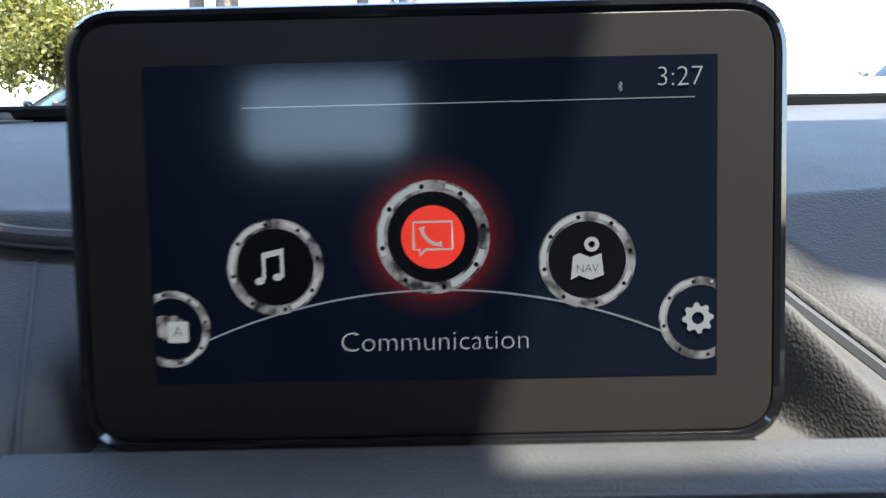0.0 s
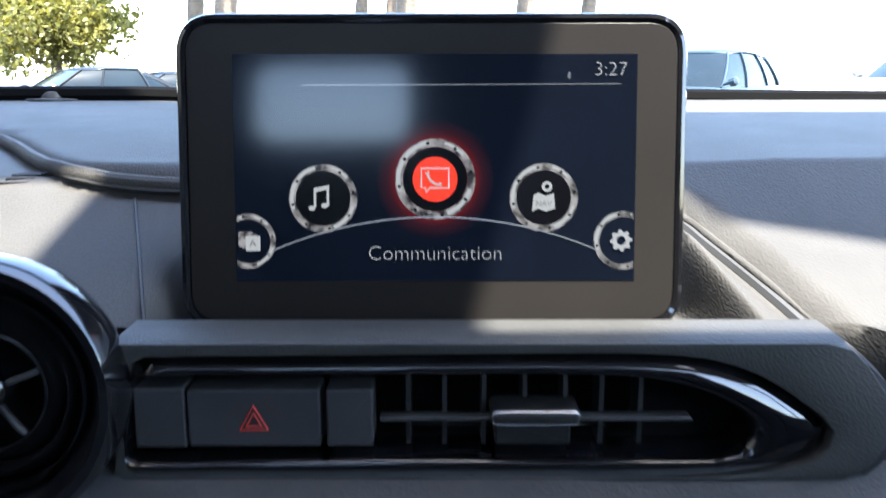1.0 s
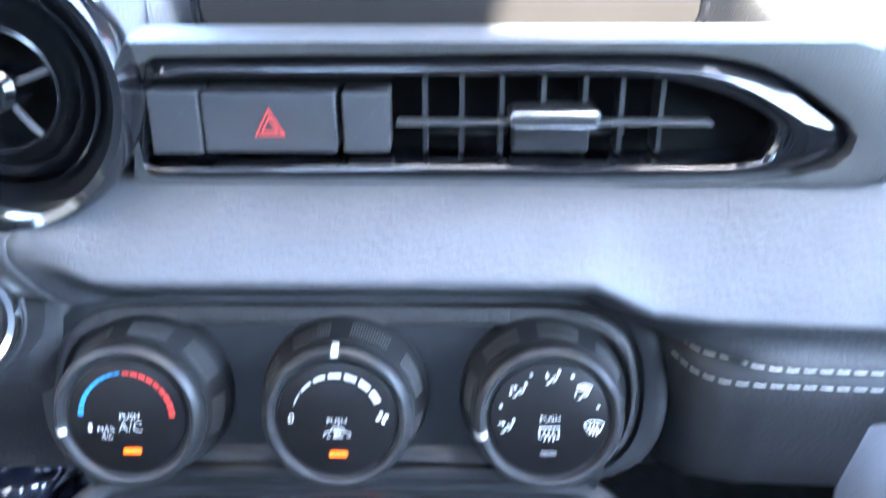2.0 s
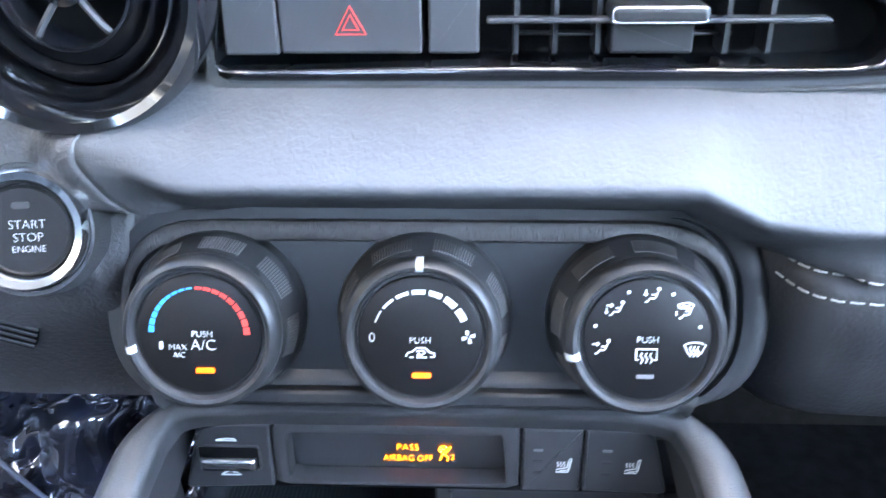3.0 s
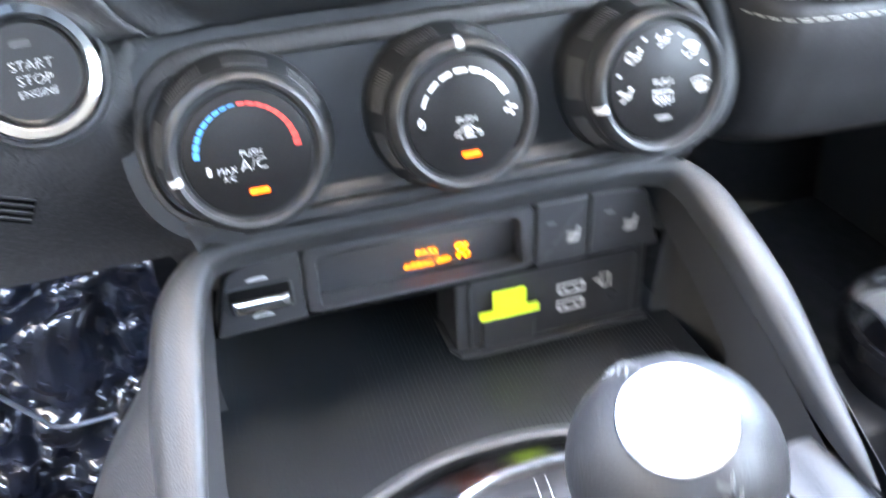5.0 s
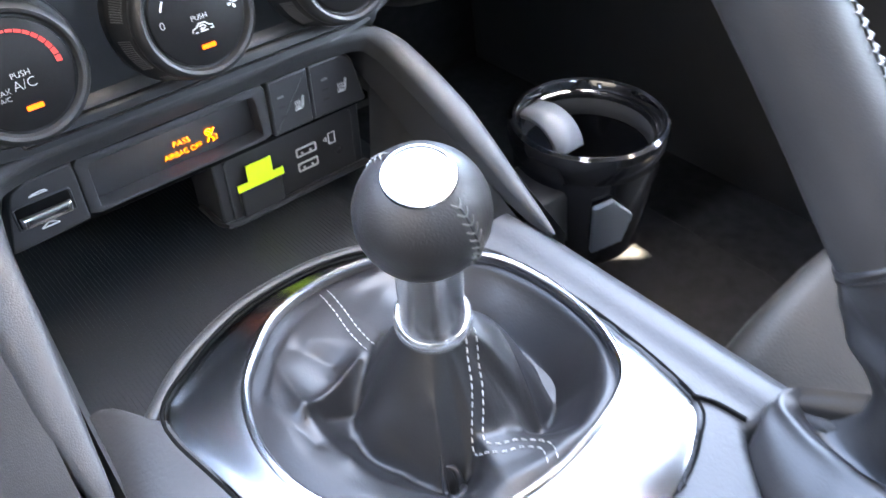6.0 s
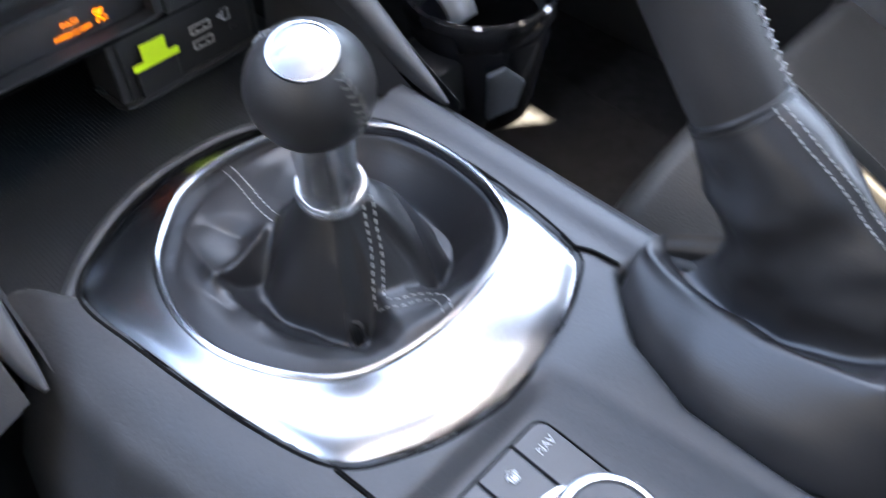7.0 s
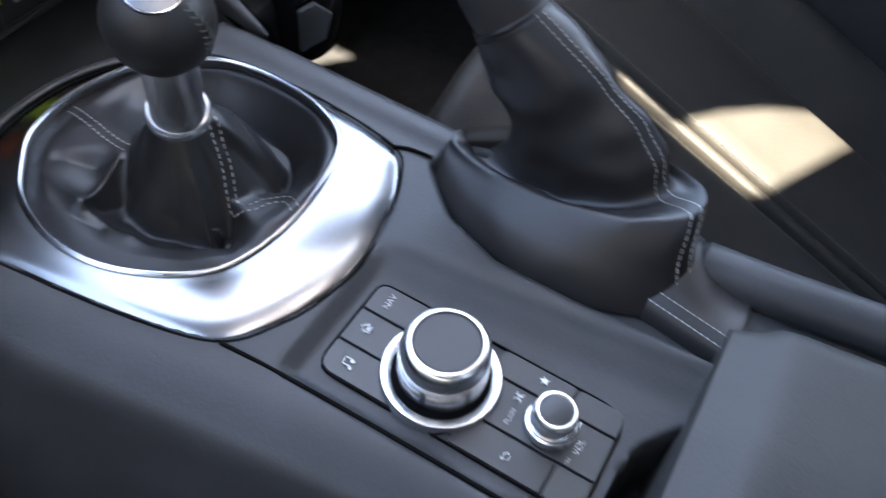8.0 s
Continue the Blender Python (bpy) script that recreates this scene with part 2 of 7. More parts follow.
def evenly(pts, step):
    """Places every `step` metres along a line of points."""
    out, rest = [Vector(pts[0])], step
    for p, q in zip(pts, pts[1:]):
        d = (q - p).length
        while d > 0 and rest <= d:
            out.append(p.lerp(q, rest / d))
            rest += step
        rest -= d
    return out


def spline(pts, per=8, closed=False):
    """A smooth line through the points."""
    P = [Vector(p) for p in pts]
    n, out = len(P), []
    for i in range(n if closed else n - 1):
        a, b, c, d = (P[(i - 1) % n], P[i], P[(i + 1) % n], P[(i + 2) % n]) if closed else (P[max(i - 1, 0)], P[i], P[i + 1], P[min(i + 2, n - 1)])
        for k in range(per):
            t = k / per
            out.append(0.5 * (2 * b + (c - a) * t + (2 * a - 5 * b + 4 * c - d) * t * t + (3 * b - a - 3 * c + d) * t ** 3))
    if not closed:
        out.append(P[-1])
    return out


def tube(pts, r, n=8, closed=False, bm=None, flat=1.0, up=(0, 0, 1)):
    """A round bar along points; r: a radius or one for each point; flat: height over width."""
    P = [Vector(p) for p in pts]
    R = r if isinstance(r, (list, tuple)) else [r] * len(P)
    rows = []
    for i, p in enumerate(P):
        a, b = (P[i - 1], P[(i + 1) % len(P)]) if closed else (P[max(i - 1, 0)], P[min(i + 1, len(P) - 1)])
        t = (b - a).normalized()
        u = Vector(up) - t * Vector(up).dot(t)
        u = u.normalized() if u.length > 1e-4 else t.orthogonal().normalized()
        s = t.cross(u)
        rows.append([p + s * R[i] * math.cos(2 * math.pi * k / n) + u * R[i] * flat * math.sin(2 * math.pi * k / n) for k in range(n)])
    return loft(rows, True, bm, cap0=not closed, cap1=not closed, loop=closed)


def box(lo, hi, m=None, bm=None, bevel=0.0):
    m = m or Matrix()
    pts = [(lo[0], lo[1]), (hi[0], lo[1]), (hi[0], hi[1]), (lo[0], hi[1])]
    return prism(pts, lo[2], hi[2], m, bevel, 2, bm)


def text(body, size, m, material, parent, name="lettering", thick=0.00015, wide=1.0, align="CENTER"):
    cu = bpy.data.curves.new("letters", "FONT")
    cu.offset = -0.022 * size
    cu.body, cu.size, cu.align_x, cu.align_y, cu.extrude, cu.resolution_u = body, size, align, "CENTER", thick, 3
    ob = bpy.data.objects.new("letters", cu)
    me = bpy.data.meshes.new_from_object(ob)
    bpy.data.objects.remove(ob)
    bm = bmesh.new()
    bm.from_mesh(me)
    bpy.data.meshes.remove(me)
    bmesh.ops.transform(bm, matrix=m @ Matrix.Diagonal((wide, 1, 1, 1)), verts=bm.verts)
    return part(name, bm, material, parent)


def smooth(a, b, x):
    t = min(1, max(0, (x - a) / (b - a)))
    return t * t * (3 - 2 * t)


def lerp(table, x):
    for (a, p), (b, q) in zip(table, table[1:]):
        if x <= b:
            return p if x <= a else p + (q - p) * (x - a) / (b - a)
    return table[-1][1]


F_SCR = frame_at((0.039, 0.091, 0.935), (0, -1, 0.118))
F_VENT = frame_at((0, 0.042, 0), (0, -1, 0))
N_KNOB = (0, -1, 0.36)
from mathutils.bvhtree import BVHTree


# ---------------------------------------------------------------- the car's shell and the ground
GROUND = -0.15


def lip_y(x):
    """Where the upper pad of the dash ends, for each x."""
    return lerp([(-0.75, 0.40), (-0.26, 0.320), (-0.232, 0.297), (-0.204, 0.260), (-0.169, 0.207), (-0.149, 0.1795), (-0.1325, 0.164), (-0.1076, 0.155), (-0.0757, 0.151), (0.0, 0.150), (0.10, 0.148), (0.13, 0.1425), (0.1467, 0.1295), (0.1530, 0.1165), (0.1591, 0.1031), (0.1656, 0.0885), (0.1712, 0.0750), (0.179, 0.0537), (0.186, 0.0340), (0.2, -0.01), (0.75, -0.2)], x)


def dash_z(x, y):
    z = min(0.8825 + 0.40 * (y - 0.06), 0.9245 + 0.032 * (y - 0.165))
    d = y - lip_y(x)
    d *= 1 - 0.68 * smooth(0.135, 0.155, x)
    z += 0.006 * smooth(-0.004, 0.009, d) - 0.003 * math.exp(-((d + 0.004) / 0.004) ** 2)
    # the well in which the display stands
    well = smooth(-0.068, -0.060, x) * (1 - smooth(0.1365 + (0.12 - y) * 0.25, 0.1435 + (0.12 - y) * 0.25, x)) * (1 - smooth(0.112, 0.150, y))
    z += (0.871 - z) * well
    # the upper pad swells a little
    z += 0.004 * smooth(0.0, 0.12, d) * (1 - smooth(0.25, 0.5, d))
    return z


def dash_top():
    bm = bmesh.new()
    xs = [-0.75 + 0.04 * k for k in range(11)] + [-0.33 + 0.006 * k for k in range(45)] + [-0.063 + 0.003 * k for k in range(66)] + [0.1345 + 0.0009 * k for k in range(46)] + [0.1775 + 0.003 * k for k in range(23)] + [0.246 + 0.008 * k for k in range(20)] + [0.41 + 0.04 * k for k in range(10)]
    rows = []
    for x in xs:
        front = 0.060 if x < 0.176 else lerp([(0.176, 0.060), (0.20, 0.0445), (0.75, 0.0445)], x)
        ys = [front + (0.30 - front) * (k / 90) ** 1.25 for k in range(91)] + [0.30 + 0.305 * k / 14 for k in range(1, 15)]
        low = [(x, front + 0.004, dash_z(x, front) - 0.05), (x, front, dash_z(x, front) - 0.006)] if x < 0.176 else [(x, front + 0.014, 0.832), (x, front + 0.003, 0.848), (x, front, dash_z(x, front) - 0.006)]
        if len(low) == 2:
            low = [low[0], tuple((Vector(low[0]) + Vector(low[1])) / 2), low[1]]
        rows.append(low + [(x, y, dash_z(x, y)) for y in ys])
    return loft(rows, bm=bm)


solo("dash_top", dash_top(), M_VINYL, "dark grey grained vinyl dash top with a rolled pad edge", "dashboard", kind="structure", angle=60)

roll = []
for x in [-0.30, -0.26, -0.232, -0.215, -0.20, -0.185, -0.169, -0.158, -0.149, -0.14, -0.1325, -0.12, -0.105, -0.0757, -0.03, 0.03, 0.08, 0.11, 0.13, 0.1467, 0.1530, 0.1591, 0.1656, 0.1712, 0.1775]:
    y = lip_y(x)
    roll.append(Vector((x, y, min(0.8825 + 0.40 * (y - 0.06), 0.9245 + 0.032 * (y - 0.165)) + 0.0022 - 0.0034 * smooth(0.11, 0.14, x))))
roll = spline(roll, 4)
solo("dash_roll", tube(roll, [0.0042 - 0.0022 * smooth(0.10, 0.14, p.x) - 0.0010 * smooth(0.164, 0.1775, p.x) for p in roll], 10), M_VINYL, "rolled edge of the upper dash pad", "dash edge", kind="structure")
# solid dark tube that paints the shade of the groove
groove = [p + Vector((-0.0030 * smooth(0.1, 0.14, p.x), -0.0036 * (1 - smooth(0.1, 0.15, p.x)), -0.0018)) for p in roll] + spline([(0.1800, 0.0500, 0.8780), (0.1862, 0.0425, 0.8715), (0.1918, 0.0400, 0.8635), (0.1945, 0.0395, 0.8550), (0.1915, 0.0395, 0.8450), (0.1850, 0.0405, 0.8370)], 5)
solo("dash_groove_shade", tube(groove, [0.0011 + 0.0012 * smooth(0.11, 0.15, p.x) for p in groove], 6), M_DARK, "dark tube for the shaded groove below the dash edge", "seam", kind="structure")

# black seal at the foot of the windscreen
solo("trim", tube([(-0.75 + 0.1 * k, 0.600, dash_z(-0.75 + 0.1 * k, 0.6) + 0.0045 - 0.006 * smooth(-0.1, 0.6, -0.75 + 0.1 * k)) for k in range(16)], 0.0088, 8), M_RUBSEAL, "black rubber seal along the windscreen base", "seal", kind="structure")


def seam_line():
    return tube([(-0.0975 + 0.0331 * k / 12, 0.150 - 0.0895 * k / 12, dash_z(-0.0975 + 0.0331 * k / 12, 0.150 - 0.0895 * k / 12) + 0.0002) for k in range(13)], 0.0008, 6)


solo("dash_seam", seam_line(), M_DARK, "thin dark seam in the grey dash panel", "seam", kind="structure")


def defrost_slots(cx, cy):
    v = thing("defroster_vent", (cx, cy, dash_z(cx, cy)), "small slotted air outlet in the grey dash", "air vent")
    for k in range(4):
        y = cy - 0.0054 + 0.0036 * k
        m = Matrix.Translation((cx + 0.0012 * k, y, dash_z(cx, y) + 0.0003)) @ Euler((radians(21), 0, radians(13))).to_matrix().to_4x4()
        part("slot", prism(rrect(0.0125, 0.0013, 0.0006), -0.001, 0.0005, m), M_DARK, v)
    return v


defrost_slots(-0.1560, 0.1640)

# light sensor dome on the dash
sd = thing("light_sensor", (-0.335, 0.60, dash_z(-0.335, 0.6)), "small grey domed light sensor on the dash", "sensor")
part("dome", lathe([(0.013, 0.0), (0.0125, 0.004), (0.009, 0.008), (0.0, 0.010)], Matrix.Translation((-0.335, 0.60, dash_z(-0.335, 0.6))), 24), M_BEZEL, sd)
part("base", lathe([(0.026, -0.001), (0.026, 0.0015), (0.012, 0.002), (0.0, 0.002)], Matrix.Translation((-0.335, 0.60, dash_z(-0.335, 0.6))), 24), M_BEZEL, sd)


def pad_low(x):
    return lerp([(-0.2, 0.800), (-0.098, 0.798), (-0.085, 0.795), (0.085, 0.795), (0.105, 0.7850), (0.125, 0.7825), (0.15, 0.7810), (0.19, 0.7795), (0.7, 0.770)], x)


def pad_profile(u, zb):
    """Across the pad: a flat sloping top, a tight nose and an undercut."""
    nose = zb + 0.0185
    if u < 0.6:
        t = u / 0.6
        return 0.0435 - 0.0375 * t, 0.8388 + (nose + 0.0014 - 0.8388) * t ** 1.06
    if u < 0.76:
        a = radians(-55 + 105 * (u - 0.6) / 0.16)
        return 0.0076 - 0.0026 * math.cos(a), nose - 0.0008 - 0.0026 * math.sin(a)
    t = (u - 0.76) / 0.24
    return 0.0060 + 0.0260 * t, nose - 0.0028 + (zb + 0.001 - nose + 0.0028) * t ** 0.85


# the pad's end beside the start button: how far across the pad, and x
PAD_END = [(0.0, -0.078), (0.1, -0.0875), (0.2, -0.096), (0.32, -0.1035), (0.45, -0.107), (0.6, -0.1075), (0.75, -0.1055), (0.88, -0.101), (1.0, -0.0945)]


def leather_pad():
    rows = []
    for k in range(151):
        x = -0.118 + 0.0011 * k if k < 12 else -0.1048 + 0.005 * (k - 12) if k < 80 else 0.2352 + 0.0066 * (k - 80)
        zb = pad_low(x)
        left = smooth(-0.118, -0.072, x)
        row = []
        for j in range(41):
            u = j / 40
            y, z = pad_profile(u, zb)
            y += (0.0055 - y) * smooth(0.55, 1.0, u) * smooth(0.095, 0.150, x)
            y = y + (0.0150 - y) * (1 - left) * 0.85 * smooth(0.28, 0.6, u)
            # the end turns in towards the seam
            y += 0.0016 * (1 - smooth(-0.118, -0.1125, x)) ** 2
            xl = lerp(PAD_END, u)
            row.append((x + (xl + 0.118) * (1 - smooth(-0.118, -0.02, x)), y, z))
        row.append((row[-1][0], 0.058, zb - 0.001))
        rows.append(row)
    return loft(rows)


dp = thing("dash_pad", (0.1, 0.03, 0.80), "dark leather-grained dash pad with a stitched lower edge", "dash pad", kind="structure")
part("pad", leather_pad(), M_PAD, dp, angle=70)


def pad_edge(u):
    """The pad's end: a place on its edge."""
    y, z = pad_profile(u, 0.7982)
    return Vector((lerp(PAD_END, u), y + (0.0150 - y) * 0.85 * smooth(0.28, 0.6, u), z))


part("seam", tube([pad_edge(k / 30) + Vector((-0.0003, 0.0014, 0)) for k in range(31)], 0.0006, 6), M_DARK, dp)


def under_panel():
    rows = []
    for k in range(54):
        x = 0.108 + 0.002 * k if k < 20 else 0.148 + 0.0165 * (k - 20)
        zt = pad_low(x)
        y0 = lerp([(0.108, 0.040), (0.1150, 0.0385), (0.1185, 0.030), (0.1215, 0.0200), (0.126, 0.0140), (0.132, 0.0102), (0.145, 0.0075), (0.7, 0.0065)], x)
        row = [(x, y0 + 0.024, zt + 0.004), (x, y0 + 0.004, zt + 0.001), (x, y0 - 0.001, zt - 0.006), (x, y0 + 0.002, zt - 0.022), (x, y0 + 0.007, zt - 0.042), (x, y0 + 0.014, zt - 0.059), (x, y0 + 0.026, zt - 0.068), (x, 0.12, zt - 0.074), (x, 0.30, zt - 0.05)]
        rows.append(row)
    return loft(rows)


# shade under the overhang is put into this panel's colour
part("lower_panel", under_panel(), M_UNDER, dp, angle=70)
skins = [BVHTree.FromBMesh(leather_pad()), BVHTree.FromBMesh(under_panel())]


def on_pad(x, off):
    """The pad's face at x, a little above or below its lower edge."""
    z = pad_low(x) + off - 0.0028 * (1 - smooth(0.108, 0.150, x))
    hits = [k.ray_cast(Vector((x, -0.3, z)), Vector((0, 1, 0)))[0] for k in skins]
    y = min([h.y for h in hits if h] or [0.01])
    return Vector((x, y - 0.0009, z))


stitch_rows = bmesh.new()
for off in (0.0016, -0.0056):
    line = evenly([on_pad(0.1185 + 0.002 * k, off) for k in range(114)], 0.0004)
    for k in range(0, len(line) - 11, 14):
        tube([line[k], line[k + 5] + Vector((0, -0.0003, 0)), line[k + 10]], 0.00034, 5, bm=stitch_rows)
part("stitching", stitch_rows, M_THREAD, dp, "two rows of pale grey stitches")


def driver_panel():
    """The skin round the start button, drawn up to the pad's end."""
    edge_line = [pad_edge(k / 40) for k in range(41)]
    by_z = sorted((p.z, p.x, p.y) for p in edge_line)
    ex, ey = [(z, x) for z, x, _ in by_z], [(z, y) for z, _, y in by_z]
    rows = []
    for k in range(96):
        x = -0.55 + 0.022 * k if k < 18 else -0.166 + 0.0011 * (k - 18)
        row = []
        for j in range(92):
            z = 0.885 - 0.002 * j
            y = 0.052 - 0.030 * smooth(0.885, 0.80, z) + 0.030 * smooth(0.775, 0.70, z)
            y += 0.012 * smooth(-0.155, -0.30, x)
            # towards the pad the skin rises to its edge, then dips under it
            d = x - lerp(ex, z)
            tie = smooth(-0.022, -0.001, d) * smooth(0.7955, 0.800, z) * smooth(0.8385, 0.830, z)
            y += (lerp(ey, z) + 0.0004 - y) * tie
            y += 0.011 * smooth(0.0002, 0.004, d) * smooth(0.797, 0.800, z)
            # below the pad it falls back to the climate panel
            y += (0.0385 + 0.34 * (z - 0.790) - y) * smooth(-0.1125, -0.1010, x) * smooth(0.8000, 0.7930, z) * smooth(0.722, 0.735, z)
            if math.hypot(x + 0.1078, z - 0.869) < 0.0440:
                y += 0.035
            row.append((x, y, z))
        rows.append(row)
    return loft(rows)


solo("driver_dash_panel", driver_panel(), M_DPANEL, "dark grey moulded dash panel round the start button", "dash panel", kind="structure", angle=70)

# dark inner walls behind the centre stack
solo("stack_backing", prism([(-0.100, 0.678), (0.098, 0.678), (0.105, 0.705), (0.20, 0.715), (0.20, 0.876), (-0.20, 0.876), (-0.20, 0.730), (-0.115, 0.715)], 0.0, 0.015, frame_at((0, 0.075, 0), (0, -1, 0))), M_DARK, "black backing behind the centre stack", "backing", kind="structure")

# ---------------------------------------------------------------- screen
scr = thing("infotainment_display", (0.039, 0.10, 0.878), "freestanding infotainment display with gloss black bezel, switched on", "display")
out_scr = rrect(0.1875, 0.1155, 0.013, -0.0012, -0.0015, 8)
part("housing", prism(out_scr, -0.024, -0.0006, F_SCR, 0.0015), M_GLOSS, scr)
rim = [F_SCR @ Vector((x, y, -0.0012)) for x, y in inset(out_scr, -0.0003)]
part("rim", tube(rim, 0.0021, 8, closed=True, up=(0, -1, 0)), M_GLOSS, scr)
M_FACE = mat("screen_bezel", (0.0096, 0.0085, 0.0078), 0.30, vary=0.06, spec=0.06)
part("bezel", prism(inset(out_scr, 0.0016), -0.001, 0.0002, F_SCR, 0.0003), M_FACE, scr, "smooth dark bezel")
# dark display glass with a faint blue glow
m, t, b = nodes_of("display_glass")
b.inputs["Base Color"].default_value, b.inputs["Roughness"].default_value = (0.0012, 0.0017, 0.0030, 1), 0.10
b.inputs["Specular IOR Level"].default_value = 0.35
tc, gr, cr = t.nodes.new("ShaderNodeTexCoord"), t.nodes.new("ShaderNodeTexNoise"), t.nodes.new("ShaderNodeValToRGB")
gr.inputs["Scale"].default_value = 9
cr.color_ramp.elements[0].color, cr.color_ramp.elements[1].color = (0.003, 0.006, 0.016, 1), (0.008, 0.015, 0.042, 1)
t.links.new(tc.outputs["Object"], gr.inputs["Vector"]), t.links.new(gr.outputs[0], cr.inputs[0]), t.links.new(cr.outputs[0], b.inputs["Emission Color"])
b.inputs["Emission Strength"].default_value = 0.0105
M_LCD = m
part("screen", prism([(-0.076, -0.0422), (0.076, -0.0422), (0.076, 0.0432), (-0.076, 0.0432)], 0.0, 0.0004, F_SCR), M_LCD, scr, "lit dark blue menu screen")
U = F_SCR
M_UI = glow("ui_white", (0.52, 0.53, 0.53), 0.031, rough=0.1)
M_UIG = glow("ui_grey", (0.22, 0.21, 0.21), 0.0448, rough=0.1)
t = M_UIG.node_tree
gn, gc, gt = t.nodes.new("ShaderNodeTexNoise"), t.nodes.new("ShaderNodeValToRGB"), t.nodes.new("ShaderNodeTexCoord")
gn.inputs["Scale"].default_value, gn.inputs["Detail"].default_value = 260, 2
gc.color_ramp.elements[0].position, gc.color_ramp.elements[1].position = 0.36, 0.62
gc.color_ramp.elements[0].color, gc.color_ramp.elements[1].color = (0.018, 0.017, 0.018, 1), (0.27, 0.255, 0.25, 1)
t.links.new(gt.outputs["Object"], gn.inputs["Vector"]), t.links.new(gn.outputs[0], gc.inputs[0]), t.links.new(gc.outputs[0], t.nodes["Principled BSDF"].inputs["Emission Color"])
M_UID = glow("ui_dark", (0.004, 0.005, 0.007), 0.0105, base=(0.001, 0.001, 0.0015), rough=0.1)
M_UIR = glow("ui_red", (1.0, 0.05, 0.02), 0.036, rough=0.1)
M_UIL = glow("ui_line", (0.25, 0.27, 0.30), 0.0316, rough=0.1)


def clip_left(pts, lo, hi):
    return [(min(hi, max(lo, x)), y) for x, y in pts]


def ui_ring(cx, cy, R, name="menu_icon_ring"):
    lo, hi = -0.0755, 0.0755
    n = 48
    o, i = circle(R, n, cx, cy), circle(R * 0.80, n, cx, cy)
    keep = [k for k in range(n)]
    bm = bmesh.new()
    for k in keep:
        j = (k + 1) % n
        q = [o[k], o[j], i[j], i[k]]
        if all(x < lo or x > hi for x, _ in q):
            continue
        q = clip_left(q, lo, hi)
        bm.faces.new([bm.verts.new(U @ Vector((x, y, 0.0006))) for x, y in q])
    g = part(name, bm, M_UIG, scr)
    # bright arc, dark dots and inner disc
    bm = bmesh.new()
    for a0, a1, r0, r1 in ((100, 200, 0.97, 0.86), (290, 345, 0.95, 0.84), (40, 75, 0.96, 0.88)):
        a, b2 = circle(R * r0, 10, cx, cy, a0, a1), circle(R * r1, 10, cx, cy, a0, a1)
        for k in range(9):
            q = [a[k], a[k + 1], b2[k + 1], b2[k]]
            if all(lo < x < hi for x, _ in q):
                bm.faces.new([bm.verts.new(U @ Vector((x, y, 0.0008))) for x, y in q])
    if len(bm.faces):
        part("ring_shine", bm, M_UI, scr)
    for k in range(8):
        x, y = cx + R * 0.9 * math.cos(k * math.pi / 4 + 0.2), cy + R * 0.9 * math.sin(k * math.pi / 4 + 0.2)
        if lo < x - 0.001 and x + 0.001 < hi:
            part("ring_mark", prism(circle(R * 0.045, 8, x, y), 0.0008, 0.0009, U), M_UID, scr)
    return g


# red glow behind the middle icon
m, t, b = nodes_of("ui_glow")
b.inputs["Base Color"].default_value, b.inputs["Roughness"].default_value = (0.0012, 0.0017, 0.0030, 1), 0.10
b.inputs["Specular IOR Level"].default_value = 0.35
tc, mp, gr, cr = (t.nodes.new(k) for k in ("ShaderNodeTexCoord", "ShaderNodeMapping", "ShaderNodeTexGradient", "ShaderNodeValToRGB"))
gr.gradient_type = "SPHERICAL"
mp.inputs["Location"].default_value = [-v * 42 for v in (U @ Vector((0, -0.0035, 0.0005)) - Vector((0.039, 0.10, 0.878)))]
mp.inputs["Scale"].default_value = (42, 42, 42)
cr.color_ramp.elements[0].color, cr.color_ramp.elements[1].color = (0.0016, 0.0031, 0.0086, 1), (0.9, 0.02, 0.01, 1)
cr.color_ramp.elements[0].position, cr.color_ramp.elements[1].position = 0.05, 0.95
for at_, col in ((0.25, (0.030, 0.006, 0.010, 1)), (0.5, (0.22, 0.009, 0.008, 1))):
    cr.color_ramp.elements.new(at_).color = col
t.links.new(tc.outputs["Object"], mp.inputs[0]), t.links.new(mp.outputs[0], gr.inputs[0]), t.links.new(gr.outputs[0], cr.inputs[0]), t.links.new(cr.outputs[0], b.inputs["Emission Color"])
b.inputs["Emission Strength"].default_value = 0.036
part("icon_glow", prism(circle(0.0235, 48, 0, -0.0035), 0.0003, 0.0005, U), m, scr, "red glow round the chosen icon")

ui_ring(0, -0.0035, 0.0153)
ui_ring(-0.0425, -0.0107, 0.0130)
ui_ring(0.0412, -0.0105, 0.0130)
ui_ring(0.0715, -0.0268, 0.0112)
ui_ring(-0.0712, -0.0270, 0.0105)
for cx_, cy_ in ((-0.0425, -0.0107), (0.0412, -0.0105)):
    part("icon_disc", prism(circle(0.0104, 40, cx_, cy_), 0.0004, 0.0005, U), M_UID, scr)
part("icon_disc", prism(circle(0.0122, 40, 0, -0.0035), 0.0004, 0.0006, U), M_UID, scr)
part("icon_disc", prism(circle(0.0085, 40, 0, -0.0035), 0.0006, 0.0008, U), M_UIR, scr, "red disc")
# speech bubble with a telephone
bub = [(-0.0052, 0.0006), (0.0052, 0.0006), (0.0052, -0.0068), (-0.0020, -0.0068), (-0.0035, -0.0084), (-0.0036, -0.0068), (-0.0052, -0.0068)]
part("call_icon", tube([U @ Vector((x, y, 0.0009)) for x, y in bub], 0.00035, 5, closed=True, up=(0, -1, 0)), M_UI, scr)
